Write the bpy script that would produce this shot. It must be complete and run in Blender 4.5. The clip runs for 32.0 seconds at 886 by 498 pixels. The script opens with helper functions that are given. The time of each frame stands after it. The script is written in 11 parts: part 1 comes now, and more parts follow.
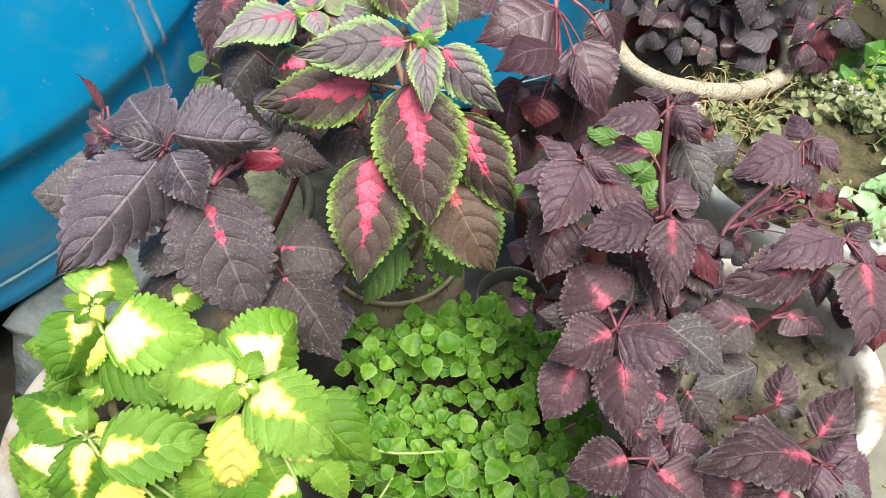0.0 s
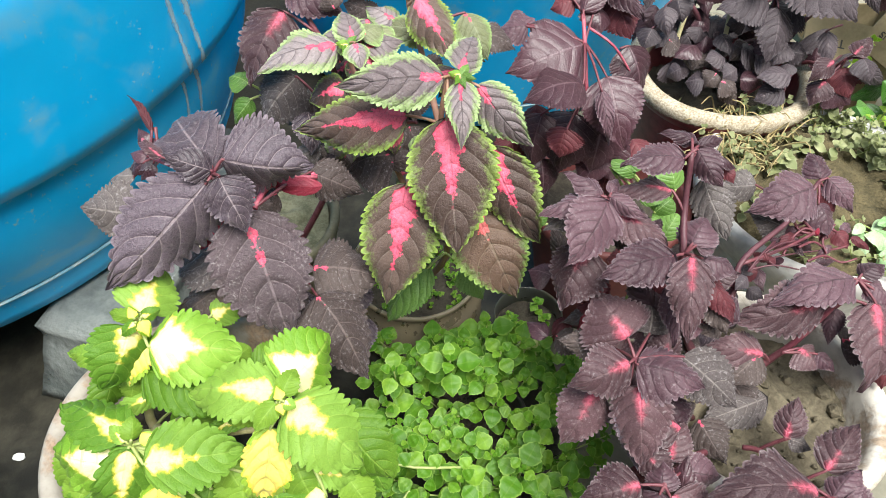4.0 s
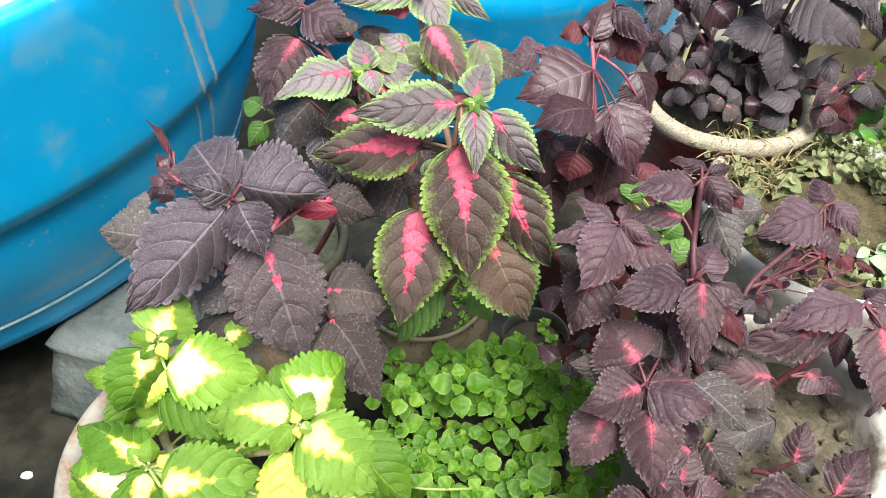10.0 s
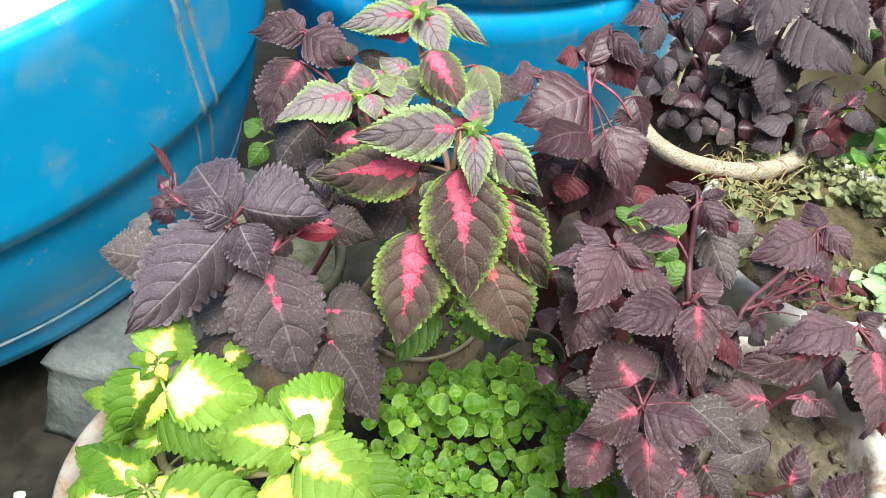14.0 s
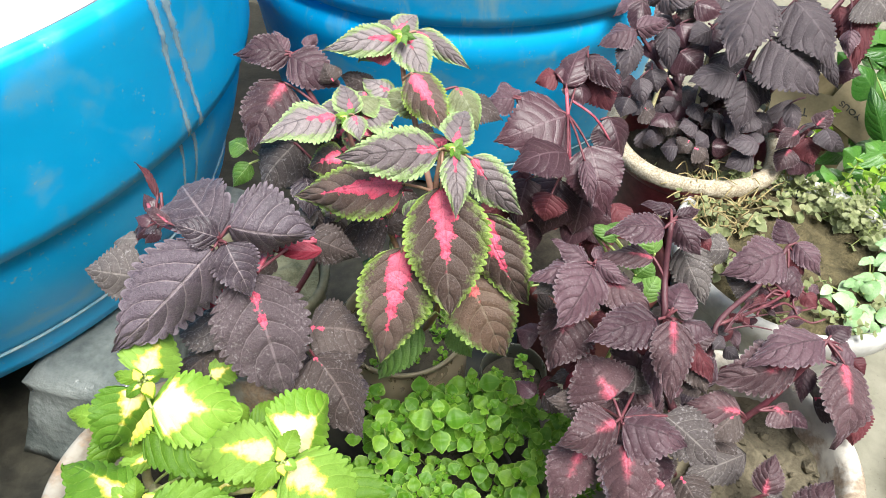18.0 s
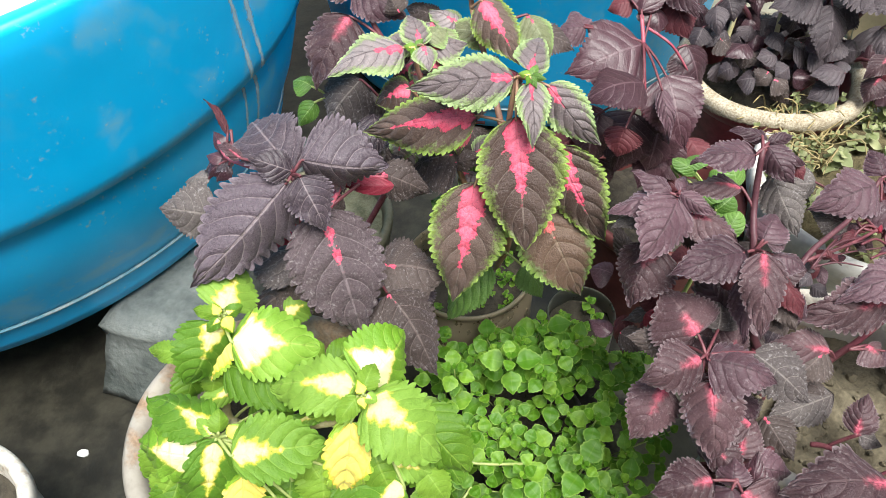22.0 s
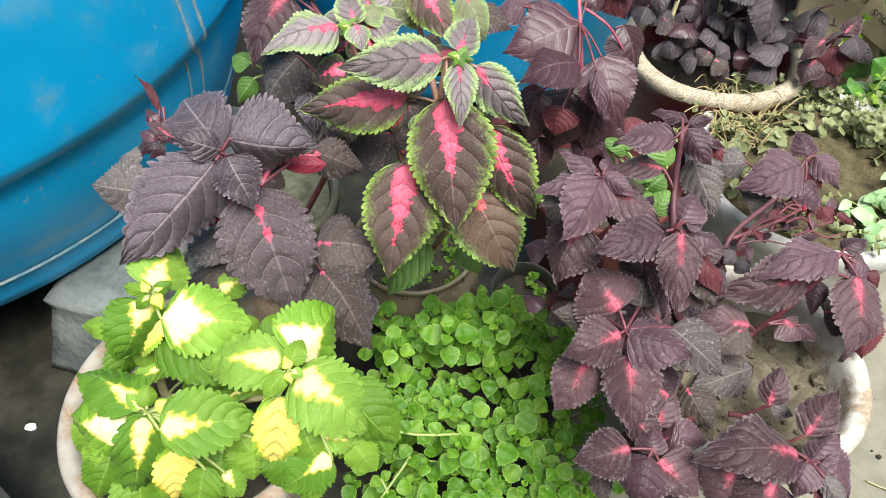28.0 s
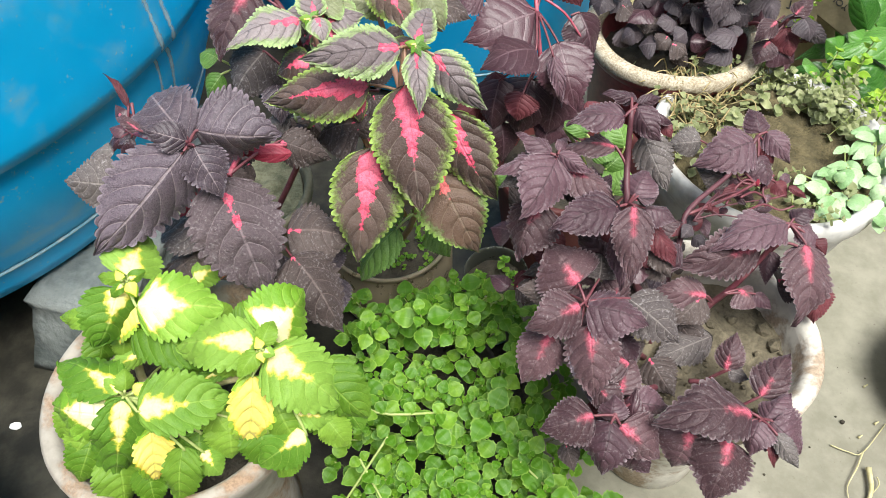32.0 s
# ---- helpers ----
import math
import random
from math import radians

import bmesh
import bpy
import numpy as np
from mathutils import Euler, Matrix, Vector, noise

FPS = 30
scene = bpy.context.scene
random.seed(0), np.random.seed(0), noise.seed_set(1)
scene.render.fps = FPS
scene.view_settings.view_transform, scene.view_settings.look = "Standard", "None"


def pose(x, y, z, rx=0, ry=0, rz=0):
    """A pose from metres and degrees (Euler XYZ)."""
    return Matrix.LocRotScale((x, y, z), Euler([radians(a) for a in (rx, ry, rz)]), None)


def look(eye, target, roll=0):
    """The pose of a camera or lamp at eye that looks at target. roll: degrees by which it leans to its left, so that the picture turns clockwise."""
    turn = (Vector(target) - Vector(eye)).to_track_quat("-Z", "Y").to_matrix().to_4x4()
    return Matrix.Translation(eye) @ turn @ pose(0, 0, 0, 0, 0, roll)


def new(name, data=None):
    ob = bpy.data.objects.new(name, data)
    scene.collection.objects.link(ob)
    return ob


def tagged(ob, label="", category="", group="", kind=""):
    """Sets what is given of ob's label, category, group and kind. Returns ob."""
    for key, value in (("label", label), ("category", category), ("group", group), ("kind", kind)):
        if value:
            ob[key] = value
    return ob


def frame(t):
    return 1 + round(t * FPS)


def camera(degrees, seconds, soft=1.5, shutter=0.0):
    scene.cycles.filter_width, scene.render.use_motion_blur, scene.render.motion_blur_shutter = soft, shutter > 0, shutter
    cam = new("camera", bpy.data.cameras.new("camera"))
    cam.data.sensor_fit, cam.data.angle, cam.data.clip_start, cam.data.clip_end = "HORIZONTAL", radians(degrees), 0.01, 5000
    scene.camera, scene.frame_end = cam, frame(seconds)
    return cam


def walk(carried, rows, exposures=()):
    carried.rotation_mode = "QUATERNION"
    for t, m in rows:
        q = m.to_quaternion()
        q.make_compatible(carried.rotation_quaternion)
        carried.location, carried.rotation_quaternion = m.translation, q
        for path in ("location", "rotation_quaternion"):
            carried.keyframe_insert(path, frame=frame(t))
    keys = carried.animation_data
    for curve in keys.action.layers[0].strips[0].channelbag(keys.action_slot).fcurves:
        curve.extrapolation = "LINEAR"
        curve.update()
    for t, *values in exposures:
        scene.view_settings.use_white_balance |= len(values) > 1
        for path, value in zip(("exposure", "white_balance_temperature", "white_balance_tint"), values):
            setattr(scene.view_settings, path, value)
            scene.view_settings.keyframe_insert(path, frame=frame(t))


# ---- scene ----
cam = camera(64.6, 32.0, soft=0.8)
PATH = [
    (0, 0.013, 0.0683, 0.8124, 39.58, 1.39, -0.32),
    (0.5, 0.0177, 0.0821, 0.8008, 38.09, 2.07, 0.11),
    (1, 0.0198, 0.0794, 0.8031, 37.74, 2.05, -0.01),
    (1.5, 0.0071, 0.0785, 0.8145, 38.87, 1.46, 0.92),
    (2, 0.0061, 0.0717, 0.8163, 37.86, 1.91, 0.55),
    (2.5, -0.0059, 0.0787, 0.8169, 38.4, 1.98, 1.89),
    (4.5, -0.003, 0.0651, 0.8494, 40.06, -0.15, 1.48),
    (5, -0.001, 0.0662, 0.8503, 40.2, -0.33, 1.27),
    (5.5, -0.0029, 0.0647, 0.8555, 40.59, -0.7, 1.29),
    (6, -0.0037, 0.0596, 0.8641, 41.13, -1.42, 0.99),
    (6.5, -0.0045, 0.0591, 0.8692, 41.29, -1.61, 1.33),
    (7, -0.0026, 0.0567, 0.8654, 41.33, -0.96, 1.19),
    (7.5, -0.0077, 0.0603, 0.8621, 41.47, -0.65, 1.4),
    (8, -0.0047, 0.0654, 0.8625, 41.55, -0.59, 1.32),
    (8.5, -0.007, 0.0694, 0.8521, 41.0, 0.42, 1.63),
    (9, -0.0149, 0.0696, 0.8543, 41.04, 0.29, 1.82),
    (9.5, -0.0149, 0.0685, 0.8534, 40.98, 0.37, 1.87),
    (10, -0.0159, 0.0676, 0.8545, 41.06, 0.15, 1.82),
    (10.5, -0.015, 0.0703, 0.8522, 40.98, 0.3, 1.86),
    (11, -0.0129, 0.0685, 0.8533, 41.09, 0.19, 1.55),
    (11.5, -0.0139, 0.0686, 0.8544, 41.28, 0.35, 1.74),
    (12, -0.0179, 0.0697, 0.8554, 41.69, 0.28, 1.84),
    (12.5, -0.0188, 0.068, 0.8586, 41.77, 0.13, 1.84),
    (13, -0.0198, 0.068, 0.8586, 41.89, -0.26, 1.71),
    (13.5, -0.0188, 0.0681, 0.8596, 42.06, -0.11, 1.78),
    (14, -0.0197, 0.0673, 0.8617, 42.41, -0.42, 1.72),
    (14.5, -0.0187, 0.0675, 0.8636, 42.57, -0.52, 1.57),
    (16.5, -0.0225, 0.0651, 0.869, 43.33, -0.85, 1.61),
    (17, -0.0206, 0.0659, 0.8679, 43.29, -0.72, 1.35),
    (17.5, -0.0195, 0.0651, 0.869, 43.52, -1.0, 0.97),
    (18, -0.0204, 0.0594, 0.8726, 43.71, -1.36, 0.54),
    (18.5, -0.0224, 0.0584, 0.8728, 44.1, -1.4, 0.31),
    (19, -0.0246, 0.0656, 0.865, 44.18, 0.26, 2.14),
    (19.5, -0.0297, 0.0592, 0.8618, 43.92, 0.64, 2.09),
    (20, -0.0299, 0.0604, 0.8536, 41.95, 1.28, 2.18),
    (20.5, -0.0229, 0.0604, 0.8534, 41.04, 1.05, 1.34),
    (21, -0.0281, 0.064, 0.8492, 40.55, 1.41, 1.95),
    (21.5, -0.0391, 0.0577, 0.8471, 40.23, 1.96, 2.34),
    (22, -0.0431, 0.0558, 0.8484, 40.2, 1.92, 2.62),
    (22.5, -0.032, 0.054, 0.8503, 39.93, 1.61, 1.71),
    (23, -0.025, 0.0519, 0.8494, 39.69, 1.71, 1.28),
    (23.5, -0.0249, 0.0486, 0.8557, 39.84, 1.17, 1.02),
    (24, -0.0209, 0.0503, 0.8534, 39.07, 1.24, 0.91),
    (24.5, -0.0259, 0.0495, 0.8547, 39.14, 1.15, 1.39),
    (25, -0.0269, 0.0507, 0.8566, 38.96, 1.03, 1.59),
    (25.5, -0.029, 0.0531, 0.8514, 38.59, 1.51, 2.1),
    (27.5, -0.0237, 0.0494, 0.8637, 38.41, 0.29, 2.58),
    (28, -0.0067, 0.0532, 0.8608, 37.86, 0.19, 1.41),
    (28.5, -0.0038, 0.0551, 0.8595, 37.02, 0.23, 1.64),
    (29, -0.0066, 0.0466, 0.8655, 37.12, -0.04, 1.08),
    (29.5, -0.0097, 0.0405, 0.8642, 36.82, 0.27, 0.68),
    (30, -0.0096, 0.0367, 0.8667, 36.42, 0.11, 0.3),
    (30.5, -0.0095, 0.0369, 0.8686, 36.54, -0.08, 0.5),
    (31, -0.0106, 0.0336, 0.866, 37.4, 0.43, 0.32),
    (31.5, -0.0026, 0.0276, 0.8664, 37.92, 0.67, 0.04),
    (32, 0.0125, 0.028, 0.87, 37.67, 0.58, -0.82),
]
STOPS = ((0, 0.85), (1, 0.81), (2, 0.86), (4.5, 0.96), (6, 1.02), (7, 1.04), (8, 0.94), (9, 0.91), (11, 0.89), (14, 0.88), (17, 0.95), (18, 0.98), (19, 0.97), (20, 0.91), (22, 0.88), (25, 0.88), (28, 0.85), (30, 0.85), (32, 0.87))
walk(cam, [(t, pose(x, y, z, rx, ry, rz)) for t, x, y, z, rx, ry, rz in PATH], [(t, stops, 6350, 6) for t, stops in STOPS])

# ---------- world and light ----------
world = bpy.data.worlds.new("sky")
scene.world = world
world.use_nodes = True
wn = world.node_tree
sky = wn.nodes.new("ShaderNodeTexSky")
sky.sky_type = "NISHITA"
sky.sun_disc = False
sky.sun_elevation = radians(70)
sky.sun_rotation = radians(150)
sky.air_density, sky.dust_density, sky.ozone_density = 1.0, 4.0, 0.6
wn.links.new(sky.outputs[0], wn.nodes["Background"].inputs[0])
wn.nodes["Background"].inputs[1].default_value = 0.092
sun_data = bpy.data.lights.new("sun", "SUN")
sun_data.energy, sun_data.angle, sun_data.color = 3.5, radians(34), (1.0, 0.97, 0.935)
sun = new("sun", sun_data)
sun.matrix_world = look((0.342, -0.592, 1.88), (0, 0, 0))


# ---------- material helpers ----------
class Nodes:
    """A small wrapper that adds nodes to a material and joins them."""

    def __init__(self, name):
        self.mat = bpy.data.materials.new(name)
        self.mat.use_nodes = True
        self.tree = self.mat.node_tree
        self.bsdf = self.tree.nodes["Principled BSDF"]
        self.out = self.tree.nodes["Material Output"]

    def put(self, socket, value):
        if isinstance(value, bpy.types.NodeSocket):
            self.tree.links.new(value, socket)
        elif isinstance(value, (tuple, list)) and len(value) == 3 and len(socket.default_value) == 4:
            socket.default_value = (*value, 1.0)
        else:
            socket.default_value = value

    def math(self, op, a, b=0.0, c=0.0, clamp=False):
        n = self.tree.nodes.new("ShaderNodeMath")
        n.operation, n.use_clamp = op, clamp
        for i, v in enumerate((a, b, c)):
            self.put(n.inputs[i], v)
        return n.outputs[0]

    def step(self, x, lo, hi):
        """0 below lo, 1 above hi, smooth between."""
        n = self.tree.nodes.new("ShaderNodeMapRange")
        n.interpolation_type = "SMOOTHSTEP"
        for i, v in enumerate((x, lo, hi, 0.0, 1.0)):
            self.put(n.inputs[i], v)
        return n.outputs[0]

    def noise(self, scale, detail=4.0, rough=0.55, coords=None, dist=0.0):
        n = self.tree.nodes.new("ShaderNodeTexNoise")
        n.inputs["Scale"].default_value, n.inputs["Detail"].default_value = scale, detail
        n.inputs["Roughness"].default_value, n.inputs["Distortion"].default_value = rough, dist
        if coords is not None:
            self.put(n.inputs["Vector"], coords)
        return n.outputs[0]

    def voronoi(self, scale, coords=None, feature="F1"):
        n = self.tree.nodes.new("ShaderNodeTexVoronoi")
        n.feature = feature
        n.inputs["Scale"].default_value = scale
        if coords is not None:
            self.put(n.inputs["Vector"], coords)
        return n.outputs[0]

    def mix(self, f, a, b):
        n = self.tree.nodes.new("ShaderNodeMix")
        n.data_type = "RGBA"
        self.put(n.inputs[0], f)
        self.put(n.inputs[6], a)
        self.put(n.inputs[7], b)
        return n.outputs[2]

    def coords(self, kind="Object"):
        n = self.tree.nodes.new("ShaderNodeTexCoord")
        return n.outputs[kind]

    def position(self):
        return self.tree.nodes.new("ShaderNodeNewGeometry").outputs["Position"]

    def split(self, v):
        n = self.tree.nodes.new("ShaderNodeSeparateXYZ")
        self.put(n.inputs[0], v)
        return n.outputs

    def random(self):
        return self.tree.nodes.new("ShaderNodeObjectInfo").outputs["Random"]

    def island(self):
        return self.tree.nodes.new("ShaderNodeNewGeometry").outputs["Random Per Island"]

    def bump(self, height, strength=0.4, distance=0.002):
        n = self.tree.nodes.new("ShaderNodeBump")
        n.inputs["Strength"].default_value, n.inputs["Distance"].default_value = strength, distance
        self.put(n.inputs["Height"], height)
        self.put(self.bsdf.inputs["Normal"], n.outputs[0])
        return n.outputs[0]

    def finish(self, colour, rough=0.6, metal=0.0, spec=0.5, glow=0.0):
        self.put(self.bsdf.inputs["Base Color"], colour)
        self.put(self.bsdf.inputs["Roughness"], rough)
        self.put(self.bsdf.inputs["Metallic"], metal)
        self.put(self.bsdf.inputs["Specular IOR Level"], spec)
        if glow:
            t = self.tree.nodes.new("ShaderNodeBsdfTranslucent")
            m = self.tree.nodes.new("ShaderNodeMixShader")
            self.put(t.inputs[0], colour)
            m.inputs[0].default_value = glow
            self.tree.links.new(self.bsdf.outputs[0], m.inputs[1])
            self.tree.links.new(t.outputs[0], m.inputs[2])
            self.tree.links.new(m.outputs[0], self.out.inputs[0])
        return self.mat


def leaf_material(name, body, body2, vein, blotch=None, blotch2=None, reach=0.6, spread=0.5, rim=None, rim2=None, rim_from=0.75, dust=0.0, rough=0.6, glow=0.12, veins=6.0, vein_amount=0.6, spec=0.5, sheen=0.12, soft=0.02, edge_line=None, relief_depth=0.0018, jagged=1.5, grit=1.0):
    """A leaf: ground colour, branching veins, a blotch along the midrib and a coloured margin."""
    k = Nodes(name)
    uv = k.split(k.coords("UV"))
    u, v = uv[0], uv[1]
    a = k.math("ABSOLUTE", k.math("MULTIPLY_ADD", u, 2.0, -1.0))
    ob = k.position()
    fine, mid, big = k.noise(420.0, 3.0, 0.6, ob), k.noise(140.0, 4.0, 0.6, ob), k.noise(38.0, 3.0, 0.5, ob)
    rnd = k.random()
    tone = k.math("ADD", k.math("MULTIPLY", big, 0.7), k.math("MULTIPLY_ADD", rnd, 0.9, -0.45))
    colour = k.mix(k.step(tone, 0.0, 0.75), body, body2)
    # lateral veins run from the midrib towards the tip
    sweep = k.math("MULTIPLY", a, k.math("MULTIPLY_ADD", a, 0.21, 0.15))
    run = k.math("MULTIPLY", k.math("SUBTRACT", v, sweep), veins)
    saw = k.math("ABSOLUTE", k.math("SUBTRACT", k.math("FRACT", k.math("MULTIPLY_ADD", mid, 0.10, run)), 0.5))
    if rim:
        edge = k.math("MULTIPLY_ADD", mid, 0.85, k.math("MULTIPLY_ADD", fine, 0.6, k.math("MULTIPLY_ADD", saw, 0.12, k.math("SUBTRACT", a, 0.3))))
        inner = k.step(edge, rim_from + 0.3, rim_from + 0.5)
        outer = k.step(a, rim_from, 1.0)
        colour = k.mix(inner, colour, k.mix(outer, rim2 or rim, rim))
    lateral = k.step(saw, 0.450, 0.492)
    lateral = k.math("MULTIPLY", lateral, k.step(a, 1.0, 0.55))
    rib = k.step(a, 0.05, 0.015)
    vn = k.math("MAXIMUM", lateral, rib)
    net = k.step(k.voronoi(270.0, ob, "DISTANCE_TO_EDGE"), 0.12, 0.01)
    colour = k.mix(k.math("MULTIPLY", k.math("ADD", vn, k.math("MULTIPLY", net, 0.12)), vein_amount), colour, vein)
    if blotch:
        teeth = k.math("MULTIPLY", k.math("SUBTRACT", saw, 0.25), 0.5)
        end = k.math("MULTIPLY_ADD", rnd, 0.16, reach - 0.08)
        limit = k.math("MULTIPLY", k.math("POWER", k.math("MAXIMUM", k.math("SUBTRACT", 1.0, k.math("DIVIDE", v, end)), 0.0), 1.35), spread * 1.35)
        wide = k.math("MINIMUM", limit, k.math("MULTIPLY_ADD", v, 4.5, 0.16))
        wide = k.math("ADD", wide, k.math("MULTIPLY", k.math("ADD", k.math("MULTIPLY", teeth, jagged), k.math("ADD", k.math("MULTIPLY_ADD", mid, 1.5, -0.75), k.math("MULTIPLY_ADD", fine, 0.7, -0.35))), 0.32))
        inside = k.step(k.math("SUBTRACT", wide, a), -soft, soft * 1.3)
        inside = k.math("MULTIPLY", inside, k.step(limit, 0.0, 0.03))
        deep = k.step(k.math("MULTIPLY_ADD", big, 0.2, k.math("SUBTRACT", wide, a)), 0.08, 0.34)
        colour = k.mix(inside, colour, k.mix(deep, blotch, blotch2 or blotch))
    grain = k.noise(950.0, 2.0, 0.7, ob)
    colour = k.mix(k.math("MULTIPLY", k.step(grain, 0.50, 0.70), 0.20 * grit), colour, vein)
    colour = k.mix(k.math("MULTIPLY", k.step(k.math("MULTIPLY_ADD", fine, 0.6, k.math("MULTIPLY", grain, 0.4)), 0.50, 0.36), 0.35 * grit), colour, tuple(c * 0.45 for c in body))
    if edge_line:
        colour = k.mix(k.math("MULTIPLY", k.step(a, 0.90, 1.0), 0.7), colour, edge_line)
    if dust:
        flecks = k.math("MULTIPLY", k.step(fine, 0.52, 0.72), k.step(k.math("MULTIPLY_ADD", a, 0.12, mid), 0.44, 0.66))
        colour = k.mix(k.math("MULTIPLY", flecks, min(1.0, dust * 1.7)), colour, (0.36, 0.335, 0.335))
    pucker = k.math("MULTIPLY_ADD", k.math("POWER", k.math("MULTIPLY", saw, 2.0), 2.6), -0.8, k.math("MULTIPLY_ADD", grain, 0.25, k.math("MULTIPLY", fine, 0.45)))
    pucker = k.math("SUBTRACT", pucker, k.math("MULTIPLY", rib, 0.35))
    size = k.tree.nodes.new("ShaderNodeAttribute")
    size.attribute_name = "size"
    relief = k.math("SUBTRACT", pucker, k.math("MULTIPLY", net, 0.15))
    k.bump(k.math("MULTIPLY", relief, k.math("MULTIPLY", size.outputs["Fac"], 12.5)), 0.75, relief_depth)
    if sheen:
        k.put(k.bsdf.inputs["Sheen Weight"], sheen)
        k.put(k.bsdf.inputs["Sheen Roughness"], 0.35)
        k.put(k.bsdf.inputs["Sheen Tint"], (0.92, 0.82, 0.95))
    return k.finish(colour, k.math("MULTIPLY_ADD", mid, 0.25, rough - 0.12), spec=spec, glow=glow)


